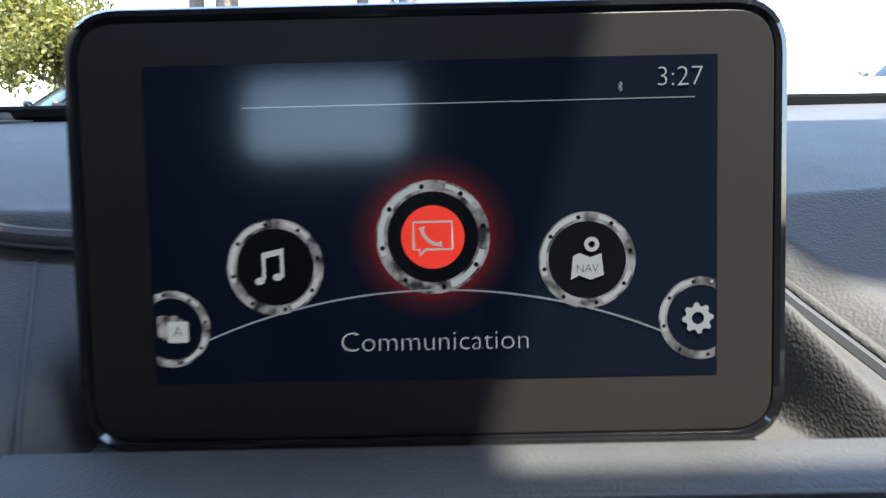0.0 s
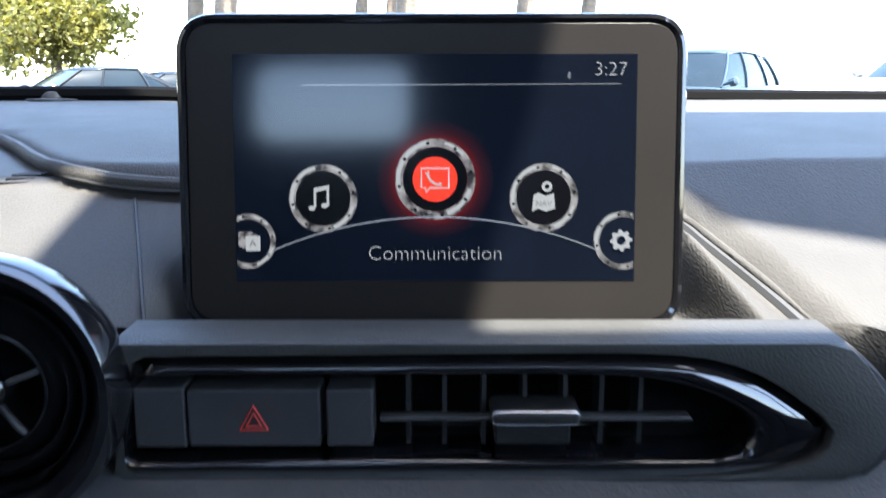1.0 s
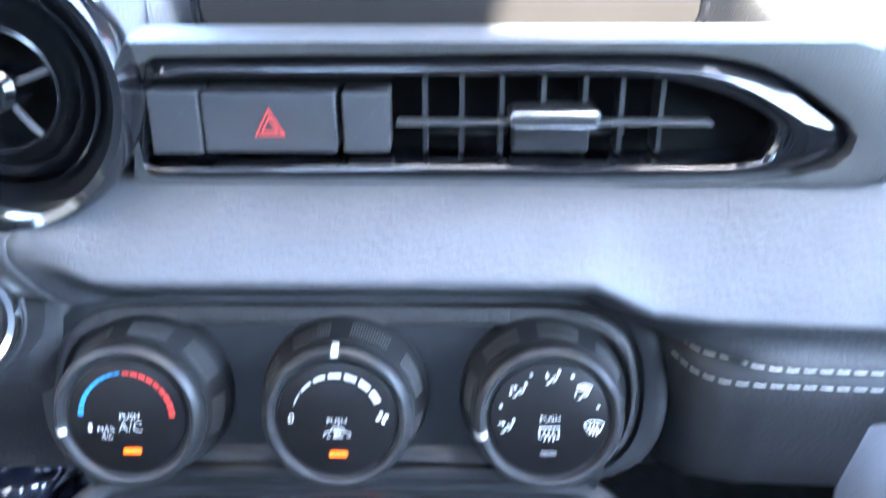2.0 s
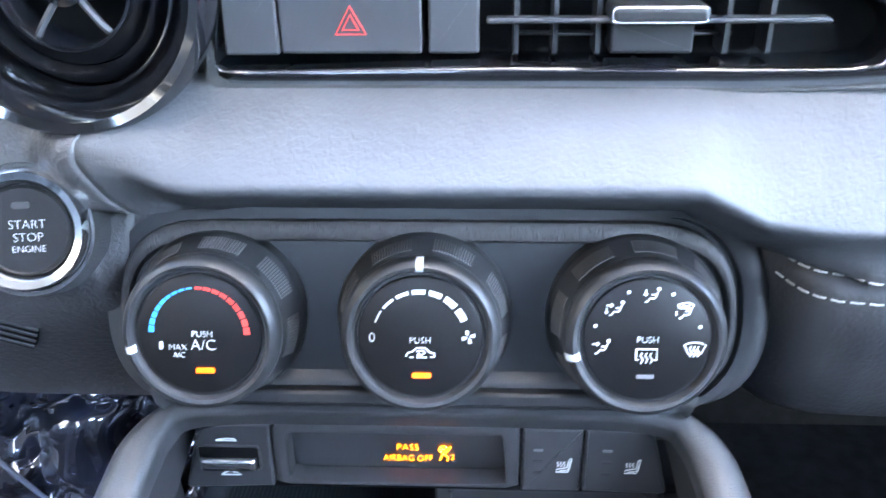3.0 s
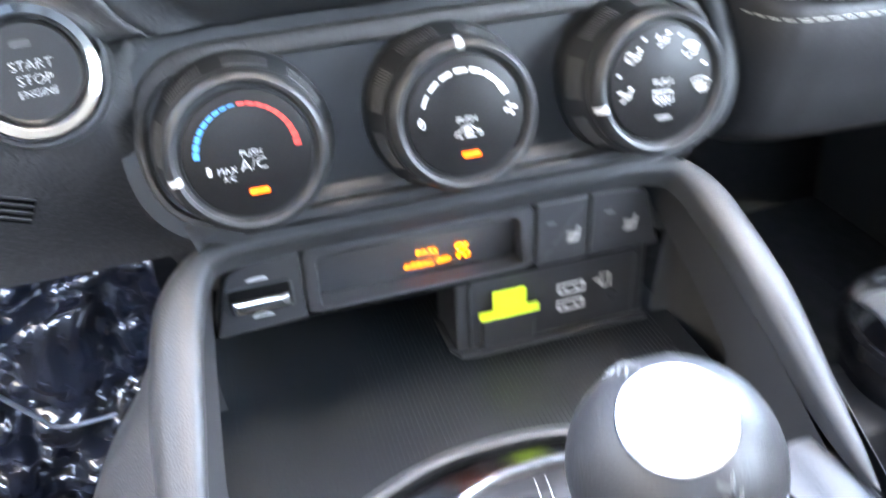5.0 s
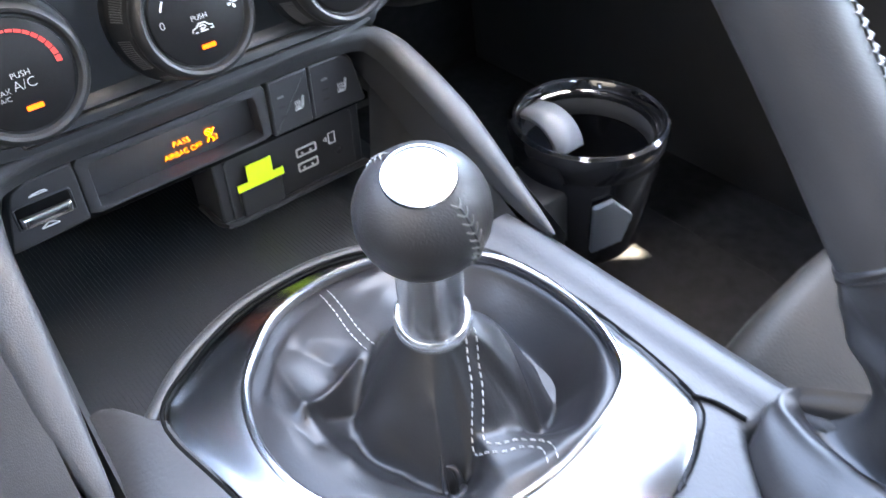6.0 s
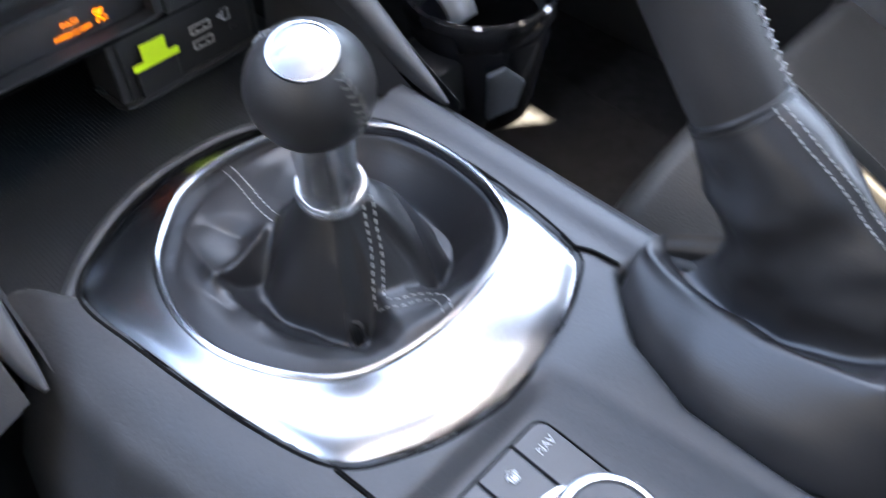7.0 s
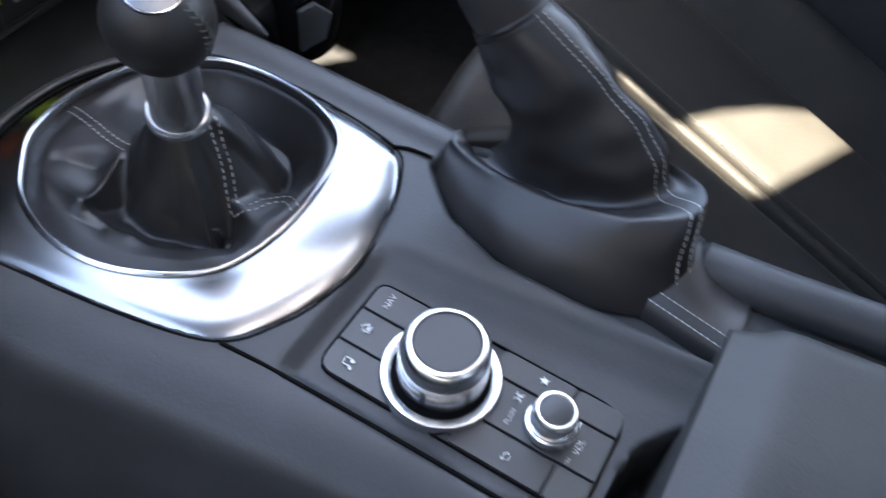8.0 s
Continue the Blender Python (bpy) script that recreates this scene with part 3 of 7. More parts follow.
ph = spline([(-0.0030, -0.0008, 0), (-0.0022, -0.0032, 0), (0.0, -0.0052, 0), (0.0024, -0.0054, 0)], 5)
part("call_icon", tube([U @ Vector((p.x, p.y, 0.0009)) for p in ph], [0.0008, 0.0008] + [0.00045] * (len(ph) - 4) + [0.0008, 0.0008], 6, up=(0, -1, 0)), M_UI, scr)
# music note
bm = bmesh.new()
for dx in (-0.0030, 0.0018):
    prism([(-0.0425 + dx - 0.0012 + 0.0013 * math.cos(a), -0.0140 + (0.0006 if dx > 0 else -0.0004) + 0.0010 * math.sin(a)) for a in [k * math.pi / 6 for k in range(12)]], 0.0006, 0.0009, U, bm=bm)
prism([(-0.0460, -0.0140), (-0.0451, -0.0140), (-0.0451, -0.0072), (-0.0460, -0.0072)], 0.0006, 0.0009, U, bm=bm)
prism([(-0.0411, -0.0135), (-0.0402, -0.0135), (-0.0402, -0.0060), (-0.0411, -0.0060)], 0.0006, 0.0009, U, bm=bm)
prism([(-0.0460, -0.0085), (-0.0402, -0.0072), (-0.0402, -0.0056), (-0.0460, -0.0068)], 0.0006, 0.0009, U, bm=bm)
part("music_icon", bm, M_UI, scr)
# folded map with a pin
part("map_icon", prism([(0.0368, -0.0158), (0.0390, -0.0146), (0.0420, -0.0158), (0.0456, -0.0146), (0.0450, -0.0088), (0.0420, -0.0098), (0.0392, -0.0086), (0.0374, -0.0094)], 0.0006, 0.0009, U), M_UI, scr)
text("NAV", 0.0030, U @ Matrix.Translation((0.0412, -0.0128, 0.0010)), M_UID, scr, "map_lettering", 0.0001)
part("map_pin", ring(circle(0.0020, 24, 0.0424, -0.0063), circle(0.0009, 24, 0.0424, -0.0063), 0.0008, 0.0010, U, 0, 24, (0.0424, -0.0063)), M_UI, scr)
# cog and card stack
gear = [((0.0033 if (k // 2) % 2 else 0.0042) * math.cos(k * math.pi / 16) + 0.0708, (0.0033 if (k // 2) % 2 else 0.0042) * math.sin(k * math.pi / 16) - 0.0268) for k in range(32)]
part("settings_icon", ring([(x, y) for x, y in gear], circle(0.0017, 32, 0.0708, -0.0268), 0.0006, 0.0009, U, 0, 64, (0.0708, -0.0268)), M_UI, scr)
for k in range(3):
    part("cards_icon", prism(rrect(0.0056, 0.0058, 0.0006, -0.0722 + 0.0014 * k, -0.0262 - 0.0008 * k, 3), 0.0005 + 0.0001 * k, 0.00062 + 0.0001 * k, U), M_UI if k == 2 else M_UIG, scr)
text("A", 0.0040, U @ Matrix.Translation((-0.0694, -0.0278, 0.0010)), M_UID, scr, "card_lettering", 0.0001)
# arc and header line
arc = [(0.1575 * math.sin(radians(a)), -0.0178 - 0.1575 * (1 - math.cos(radians(a)))) for a in [-23 + 46 * k / 40 for k in range(41)]]
part("menu_arc", tube([U @ Vector((x, y, 0.00045)) for x, y in arc], 0.00030, 5, up=(0, -1, 0)), M_UIL, scr)
part("header_line", prism([(-0.050, 0.0316), (0.070, 0.0320), (0.070, 0.0323), (-0.050, 0.0319)], 0.0004, 0.0006, U), M_UIL, scr)
text("Communication", 0.0078, U @ Matrix.Translation((0.0, -0.0318, 0.0007)), M_UI, scr, "menu_title", 0.0001, 1.02)
text("3:27", 0.0074, U @ Matrix.Translation((0.0660, 0.0374, 0.0007)), M_UI, scr, "clock", 0.0001)
bm = bmesh.new()
for a, b2 in (((0, -0.0012), (0, 0.0012)), ((0, 0.0012), (0.0006, 0.0006)), ((0.0006, 0.0006), (-0.0006, -0.0006)), ((0, -0.0012), (0.0006, -0.0006)), ((0.0006, -0.0006), (-0.0006, 0.0006))):
    tube([U @ Vector((0.0503 + a[0], 0.0352 + a[1], 0.0006)), U @ Vector((0.0503 + b2[0], 0.0352 + b2[1], 0.0006))], 0.00012, 4, bm=bm, up=(0, -1, 0))
part("radio_icon", bm, M_UIL, scr)
part("foot", prism(rrect(0.13, 0.03, 0.004, 0, -0.058), -0.040, -0.012, F_SCR), M_DARK, scr)

# ---------------------------------------------------------------- vent strip with switches
surround = rpoly([(-0.0665, 0.836, 0.006), (0.1830, 0.8345, 0.006), (0.1932, 0.8470, 0.008), (0.1925, 0.8620, 0.008), (0.1840, 0.8745, 0.012), (0.1740, 0.8845, 0.010), (-0.0665, 0.8845, 0.006)], 6)

def outline(fixed, curve):
    """Straight left end, then a smooth line round the pointed right end."""
    return [(p.x, p.y) for p in spline([(x, z, 0) for x, z in curve], 6)] + list(fixed)


eye = outline([(-0.0612, 0.8778), (-0.0680, 0.8362)], [(0.0255, 0.8360), (0.1000, 0.8364), (0.1386, 0.8374), (0.1598, 0.8401), (0.1692, 0.8443), (0.1722, 0.8528), (0.1605, 0.8628), (0.1470, 0.8712), (0.1330, 0.8762), (0.1171, 0.8784), (0.0829, 0.8790), (0.0260, 0.8785)])
hole = outline([(-0.0617, 0.8722), (-0.0660, 0.8408)], [(0.0256, 0.8426), (0.1000, 0.8422), (0.1364, 0.8424), (0.1440, 0.8452), (0.1475, 0.8525), (0.1440, 0.8580), (0.1310, 0.8652), (0.1116, 0.8705), (0.0831, 0.8720), (0.0260, 0.8722)])
ctr = (0.03, 0.858)
vs = thing("vent_surround", (0.05, 0.05, 0.86), "grey grained surround with a gloss black inlay round the centre vent", "trim", kind="structure")
part("surround", ring(surround, inset(eye, -0.001), -0.018, 0.0045, F_VENT, 0.0008, 160, ctr), M_BEZEL, vs)
top_rows = []
for x in [-0.0665 + 0.2405 * k / 24 for k in range(25)]:
    top_rows.append([(x, 0.036, 0.8838), (x, 0.040, 0.8848), (x, 0.060, 0.8852), (x, 0.064, 0.8835), (x, 0.066, 0.870)])
part("ledge", loft(top_rows), M_BEZEL, vs)
po_, pi2 = radial(eye, 240, ctr), radial(hole, 240, ctr)


def between(f):
    return [(a[0] + (b[0] - a[0]) * f, a[1] + (b[1] - a[1]) * f) for a, b in zip(po_, pi2)]


part("inlay", loft([[F_VENT @ Vector((x, y, z)) for x, y in between(f)] for f, z in ((0.0, -0.018), (0.0, -0.0005), (0.10, 0.0012), (0.30, 0.0030), (0.50, 0.0042), (0.70, 0.0046), (0.88, 0.0040), (1.0, 0.0020), (1.0, -0.018))], True, loop=True), M_GLOSS, vs, "gloss black inlay", angle=60)
# near-black floor puts the duct's shade into its colour
part("well", prism(hole, -0.0175, -0.016, F_VENT), M_SHADE, vs)

hz = thing("hazard_switch", (-0.022, 0.04, 0.856), "black hazard warning switch with red triangle", "switch")
part("button", prism(rrect(0.0452, 0.0205, 0.0012, -0.0224, 0.8558, 3), -0.012, 0.0005, F_VENT, 0.0008), M_SWG, hz)
for r in (0.0056, 0.0030):
    tri = [(-0.0212 - 0.0012 + r * math.cos(radians(a)), 0.8552 + r * 1.05 * math.sin(radians(a)) - 0.0006) for a in (90, 210, 330)]
    part("triangle", tube([F_VENT @ Vector((x, y, 0.0007)) for x, y in tri], 0.00035, 4, closed=True, up=(0, -1, 0)), M_RED, hz, "red warning triangle")
for cx, w, nm in ((-0.0545, 0.0175, "blank_panel"), (0.0102, 0.0160, "blank_panel")):
    solo(nm, prism(rrect(w, 0.0205 if cx > 0 else 0.0215, 0.001, cx, 0.8558, 3), -0.012, 0.0005, F_VENT, 0.0008), M_SWG, "plain dark grey blanking panel beside the hazard switch", "switch blank")

cv = thing("centre_vent", (0.075, 0.05, 0.858), "black centre air vent with one blade and a thumb tab", "air vent")
for k, x in enumerate((0.030, 0.0425, 0.056, 0.070, 0.084, 0.0965, 0.110)):
    part("fin", box((x - 0.0008, 0.046, 0.8445), (x + 0.0008, 0.058, 0.8715), bevel=0.0003), M_FIN, cv)
part("blade", prism(rpoly([(0.0205, 0.8552, 0.0008), (0.127, 0.8552, 0.0008), (0.1255, 0.8568, 0.0008), (0.0205, 0.8568, 0.0008)], 3), -0.003, 0.002, F_VENT, 0.0005), M_SOFT, cv)
tab = part("tab", prism(rrect(0.030, 0.0056, 0.0026, 0.0728, 0.8588, 6), -0.006, 0.0085, F_VENT, 0.0018), M_HARD, cv)
part("tab_rim", tube([F_VENT @ Vector((x, y, 0.0078)) for x, y in rrect(0.0285, 0.0042, 0.0020, 0.0728, 0.8588, 6)], 0.0004, 5, closed=True, up=(0, -1, 0)), M_SATIN, tab, "thin bright rim")
part("block", prism(rrect(0.026, 0.010, 0.001, 0.0728, 0.850), -0.014, -0.002, F_VENT, 0.0008), M_FIN, cv)
for x in (0.045, 0.085):
    part("slat", box((x - 0.014, 0.050, 0.8495), (x + 0.014, 0.054, 0.8503)), M_HARD, cv)


def round_vent(cx, cz, y, R):
    v = thing("round_vent", (cx, y, cz), "round gloss black air vent with spoked centre", "air vent")
    m = frame_at((cx, y, cz), (0.05, -1, 0.06))
    part("outer_ring", lathe([(R * 0.70, -0.020), (R * 0.72, 0.000), (R * 0.79, 0.0065), (R * 0.88, 0.0125), (R * 0.945, 0.0135), (R * 0.985, 0.010), (R, 0.003), (R * 0.995, -0.002), (R * 0.97, -0.006), (R * 0.92, -0.012)], m, 64), M_GLOSS, v)
    part("bright_line", lathe([(R * 0.700, 0.004), (R * 0.715, 0.0062), (R * 0.735, 0.0045), (R * 0.72, 0.002)], m, 64), M_CHROME, v, "thin chrome line")
    part("inner_ring", lathe([(R * 0.40, -0.014), (R * 0.41, 0.001), (R * 0.425, 0.0026), (R * 0.445, 0.0024), (R * 0.455, -0.001), (R * 0.56, -0.006)], m, 56), M_SHINE, v, "smooth inner ring")
    part("second_ring", lathe([(R * 0.56, -0.012), (R * 0.57, 0.001), (R * 0.59, 0.0028), (R * 0.615, 0.001), (R * 0.70, -0.008)], m, 56), M_SHINE, v)
    # same near-black for the shaded depth behind the spokes
    part("well", lathe([(0, -0.018), (R * 0.75, -0.018)], m, 48), M_SHADE, v)
    part("hub", lathe([(0, 0.006), (R * 0.10, 0.0055), (R * 0.15, 0.003), (R * 0.17, -0.010)], m, 32), M_SHINE, v, "smooth black hub")
    for a in (20, 92, 164, 236, 308):
        d = Vector((math.cos(radians(a)), math.sin(radians(a)), 0))
        part("spoke", tube([m @ (d * R * 0.14), m @ (d * R * 0.34 + Vector((0, 0, 0.001))), m @ (d * R * 0.42)], 0.0012, 6), M_SWG, v)
    return v


round_vent(-0.1078, 0.8690, 0.034, 0.0462)

# ---------------------------------------------------------------- climate panel
F_HV = frame_at((0, 0.029, 0.754), N_KNOB)
hv = thing("climate_controls", (0, 0.03, 0.755), "dark climate control unit with three rotary knobs", "climate control")
o_hv = rpoly([(-0.1070, -0.027, 0.034), (0.1070, -0.027, 0.034), (0.1070, 0.036, 0.034), (-0.1070, 0.036, 0.034)], 10)
i_hv = rpoly([(-0.1035, -0.0238, 0.031), (0.1040, -0.0238, 0.031), (0.1040, 0.0285, 0.030), (-0.1035, 0.0285, 0.030)], 10)
part("rim", ring(o_hv, i_hv, -0.010, 0.0065, F_HV, 0.002, 160), M_TRIM, hv, "dark grained rim")
part("face", prism(inset(o_hv, 0.003), -0.010, 0.0, F_HV), M_HARD, hv)
part("shadow_gap", ring(inset(o_hv, -0.004), o_hv, -0.014, 0.001, F_HV, 0, 160), M_DARK, hv)
part("sill_bar", prism(rpoly([(-0.080, -0.0290, 0.002), (0.082, -0.0290, 0.002), (0.078, -0.023, 0.002), (-0.076, -0.023, 0.002)]), 0.0, 0.010, F_HV, 0.0015), M_HARD, hv)
solo("stack_surround", ring(rpoly([(-0.1092, -0.0292, 0.036), (0.1195, -0.0300, 0.034), (0.1195, 0.041, 0.040), (-0.1092, 0.0385, 0.036)], 8), inset(o_hv, -0.002), -0.03, 0.0045, F_HV, 0.003, 160), M_HARD, "dark moulded frame round the climate panel", "dash panel", kind="structure")


def dial(cx, mark):
    """A climate knob; mark: the angle of its white pointer."""
    m = frame_at((cx, 0.0045, 0.7625), (0, -1, 0.25))
    d = part("knob", lathe([(0.0205, -0.0012), (0.0214, -0.0012), (0.0217, 0.0), (0.0224, 0.0012), (0.0236, 0.0016), (0.0250, 0.0006), (0.0262, -0.0020), (0.0264, -0.0050), (0.0256, -0.0075), (0.0262, -0.0085), (0.0290, -0.0190), (0.0300, -0.0200), (0.0304, -0.0215), (0.0304, -0.0300)], m, 72), M_DIAL, hv)
    part("face", lathe([(0, 0.0002), (0.0195, 0.0), (0.0203, -0.0004), (0.0206, -0.0020)], m, 56), M_BLACK, d)
    # fine ribs in eight fields round the barrel
    g = bmesh.new()
    for field in range(8):
        for k in range(15):
            rm = m @ Matrix.Rotation(radians(mark + 45 * field + 8 + 2.05 * k), 4, "Z")
            r0, r1, w = 0.0265, 0.0287, 0.00028
            vs = [rm @ Vector(p) for p in ((r0, -w, -0.0102), (r0, w, -0.0102), (r0 + 0.0005, w, -0.0104), (r0 + 0.0005, -w, -0.0104), (r1, -w, -0.0182), (r1, w, -0.0182), (r1 + 0.0005, w, -0.0179), (r1 + 0.0005, -w, -0.0179))]
            v = [g.verts.new(p) for p in vs]
            for q in ((3, 2, 6, 7), (0, 3, 7, 4), (2, 1, 5, 6), (0, 1, 2, 3), (4, 7, 6, 5)):
                g.faces.new([v[i] for i in q])
    tagged(part("grip", g, M_RIB, d, "finely ribbed grip"), kind="stuff")
    rm = m @ Matrix.Rotation(radians(mark), 4, "Z")
    part("pointer", loft([[rm @ Vector((r_, w_, z_)) for r_, z_ in ((0.0215, -0.0008), (0.0219, 0.0006), (0.0225, 0.0016), (0.0236, 0.0020), (0.0248, 0.0012), (0.0257, -0.0004), (0.0263, -0.0022), (0.0250, -0.0040))] for w_ in (-0.0012, 0.0012)]), M_WHITE, d, "white pointer mark")
    return d, m


def arc_marks(m, r0, r1, a0, a1, n, material, parent, name, grow=None, gap=0.18):
    for k in range(n):
        s = (a1 - a0) / n
        b0, b1 = a0 + s * (k + gap / 2), a0 + s * (k + 1 - gap / 2)
        w = grow(k) if grow else 1.0
        rm, h = (r0 + r1) / 2, (r1 - r0) / 2 * w
        pts = circle(rm + h, 6, a0=b0, a1=b1) + circle(rm - h, 6, a0=b1, a1=b0)
        part(name, prism(pts, 0.0002, 0.0004, m), material, parent)


def glyph(parent, m, strokes, material, name, r=0.00030):
    bm = bmesh.new()
    for s in strokes:
        tube([m @ Vector((x, y, 0.0005)) for x, y in s], r, 4, bm=bm, up=(0, -1, 0.3), flat=0.6)
    return part(name, bm, material, parent)


def seat_man(c, s=1.0, extra=()):
    """A seated outline: back, lap, shin and foot, with arrows of air."""
    x, y = c
    strokes = [[(0.0026, 0.0018), (0.0018, -0.0004), (0.0012, -0.0010), (-0.0004, -0.0008), (-0.0012, -0.0022), (-0.0022, -0.0022)], [(0.0016, 0.0006), (0.0002, 0.0006)], *extra]
    return [[(x + s * a, y + s * b) for a, b in st] for st in strokes]


d, m = dial(-0.0722, 193)
tagged(d, "black rotary temperature knob with blue and red arc")
arc_marks(m, 0.0150, 0.0166, 178, 94.5, 9, M_BLUE, d, "cold_mark", lambda k: 1.1 - 0.09 * k)
arc_marks(m, 0.0150, 0.0166, 93, 0, 9, M_RED, d, "hot_mark", lambda k: 0.55 + 0.09 * k)
text("PUSH", 0.0030, m @ Matrix.Translation((0.0010, 0.0002, 0.0004)), M_WHITE, d)
text("A/C", 0.0052, m @ Matrix.Translation((0.0012, -0.0036, 0.0004)), M_WHITE, d)
text("MAX", 0.0029, m @ Matrix.Translation((-0.0073, -0.0044, 0.0004)), M_WHITE, d)
text("A/C", 0.0025, m @ Matrix.Translation((-0.0070, -0.0070, 0.0004)), M_WHITE, d)
part("max_mark", prism(rrect(0.0012, 0.0026, 0.0003, -0.0128, -0.0038, 2), 0.0002, 0.0004, m), M_WHITE, d)
part("indicator", prism(rrect(0.0062, 0.0018, 0.0005, 0.0014, -0.0122, 3), 0.0001, 0.0006, m), M_LAMP, d, "lit amber indicator")

d, m = dial(0.0, 90)
tagged(d, "black rotary fan knob with white speed arc")
arc_marks(m, 0.0142, 0.0164, 163, 20, 7, M_WHITE, d, "speed_mark", lambda k: 0.25 + 0.13 * k, 0.22)
text("0", 0.0046, m @ Matrix.Translation((-0.0156, -0.0002, 0.0004)), M_WHITE, d)
text("PUSH", 0.0030, m @ Matrix.Translation((0.0, -0.0010, 0.0004)), M_WHITE, d)
for a in (20, 110, 200, 290):
    # four swept blades
    blade = [(0.0156 + r_ * math.cos(radians(a + da)), 0.0004 + r_ * math.sin(radians(a + da))) for r_, da in ((0.0003, 0), (0.0014, -26), (0.0022, -20), (0.0023, 8), (0.0014, 22))]
    part("fan_icon", prism(blade, 0.0002, 0.0005, m), M_WHITE, d)
glyph(d, m, [[(-0.0046, -0.0064), (-0.0042, -0.0052), (-0.0024, -0.0046), (-0.0012, -0.0034), (0.0016, -0.0034), (0.0030, -0.0048), (0.0046, -0.0052), (0.0046, -0.0064), (0.0034, -0.0064)], [(-0.0034, -0.0066), (-0.0022, -0.0066)], [(-0.0012, -0.0066), (0.0022, -0.0066)], [(-0.0012, -0.0045), (0.0008, -0.0043), (0.0016, -0.0050), (0.0008, -0.0057), (-0.0008, -0.0057)], [(-0.0002, -0.0051), (-0.0009, -0.0057), (-0.0002, -0.0063)]], M_WHITE, "car_icon", 0.00027)
part("indicator", prism(rrect(0.0062, 0.0018, 0.0005, 0.0004, -0.0128, 3), 0.0001, 0.0006, m), M_LAMP, d, "lit amber indicator")

d, m = dial(0.0726, 194)
tagged(d, "black rotary airflow knob with white icons")
for a, k in ((190, 0), (136, 1), (88, 2), (40, 3)):
    c = (0.0148 * math.cos(radians(a)), 0.0148 * math.sin(radians(a)))
    ex = []
    if k != 3:
        ex += [[(-0.0034, 0.0016), (-0.0008, 0.0016)], [(-0.0016, 0.0023), (-0.0008, 0.0016), (-0.0016, 0.0009)]] if k < 2 else [[(-0.0020, 0.0026), (-0.0020, 0.0002)], [(-0.0027, 0.0010), (-0.0020, 0.0002), (-0.0013, 0.0010)]]
    if k == 1:
        ex += [[(-0.0032, 0.0006), (-0.0032, -0.0016)], [(-0.0038, -0.0009), (-0.0032, -0.0016), (-0.0026, -0.0009)]]
    if k == 3:
        ex += [[(-0.0028, 0.0030), (-0.0012, 0.0037), (0.0006, 0.0039), (0.0022, 0.0036), (0.0034, 0.0030), (0.0026, 0.0018), (-0.0020, 0.0018), (-0.0028, 0.0030)], [(-0.0012, 0.0026), (0.0018, 0.0026)], [(-0.0032, 0.0006), (-0.0032, -0.0012)]]
    glyph(d, m, seat_man(c, 0.82, ex), M_WHITE, "airflow_icon", 0.00026)
    if k != 3:
        part("airflow_icon", prism(circle(0.00062, 10, c[0] + 0.0024, c[1] + 0.0023), 0.0002, 0.0005, m), M_WHITE, d)
glyph(d, m, [[(0.0118, -0.0012), (0.0134, -0.0005), (0.0152, -0.0003), (0.0170, -0.0005), (0.0186, -0.0012), (0.0172, -0.0042), (0.0132, -0.0042), (0.0118, -0.0012)]] + [[(x_, -0.0016), (x_ - 0.0005, -0.0026), (x_ + 0.0003, -0.0036), (x_ - 0.0002, -0.0052)] for x_ in (0.0140, 0.0152, 0.0164)], M_WHITE, "defrost_icon", 0.00024)
glyph(d, m, [[(-0.0033, -0.0028), (0.0033, -0.0028), (0.0033, -0.0064), (0.0024, -0.0064)], [(-0.0033, -0.0028), (-0.0033, -0.0064), (-0.0024, -0.0064)]] + [[(x_, -0.0040), (x_ - 0.0005, -0.0050), (x_ + 0.0003, -0.0062), (x_ - 0.0002, -0.0076)] for x_ in (-0.0014, 0.0001, 0.0016)], M_WHITE, "rear_demist_icon", 0.00026)
for a in (164, 112, 64, 16):
    part("dot", prism(circle(0.0006, 10, 0.0172 * math.cos(radians(a)), 0.0172 * math.sin(radians(a))), 0.0002, 0.0004, m), M_WHITE, d)
text("PUSH", 0.0030, m @ Matrix.Translation((0.0003, 0.0002, 0.0004)), M_WHITE, d)
part("indicator", prism(rrect(0.0056, 0.0012, 0.0004, 0.0, -0.0122, 3), 0.0001, 0.0005, m), M_DIM, d, "unlit indicator")

# start button
F_ST = frame_at((-0.1284, 0.0160, 0.7942), (0.12, -1, 0.34))
sb = thing("start_button", (-0.1284, 0.0160, 0.7942), "black engine start button in a chrome ring", "button")
part("bezel", lathe([(0.0150, -0.004), (0.0152, 0.0008), (0.0166, 0.0028), (0.0190, 0.0036), (0.0202, 0.0020), (0.0205, -0.004)], F_ST, 64), M_CHROME, sb, "chrome ring")
part("cap", lathe([(0, 0.0008), (0.0138, 0.0010), (0.0149, 0.0), (0.0151, -0.004)], F_ST, 56), M_BLACK, sb)
part("surround", lathe([(0.0206, -0.0005), (0.0218, 0.0000), (0.0226, -0.0030), (0.0235, -0.012)], F_ST, 56), M_SOFT, sb)
for s, y, z in (("START", 0.0018, 0.0041), ("STOP", -0.0024, 0.0041), ("ENGINE", -0.0062, 0.0031)):
    text(s, z, F_ST @ Matrix.Translation((0.0010, y, 0.0010)), M_LEGEND, sb, "lettering", 0.0001)
part("lamp", prism(rrect(0.0056, 0.0022, 0.001, -0.0004, 0.0082), 0.0006, 0.0013, F_ST), M_DARK, sb)

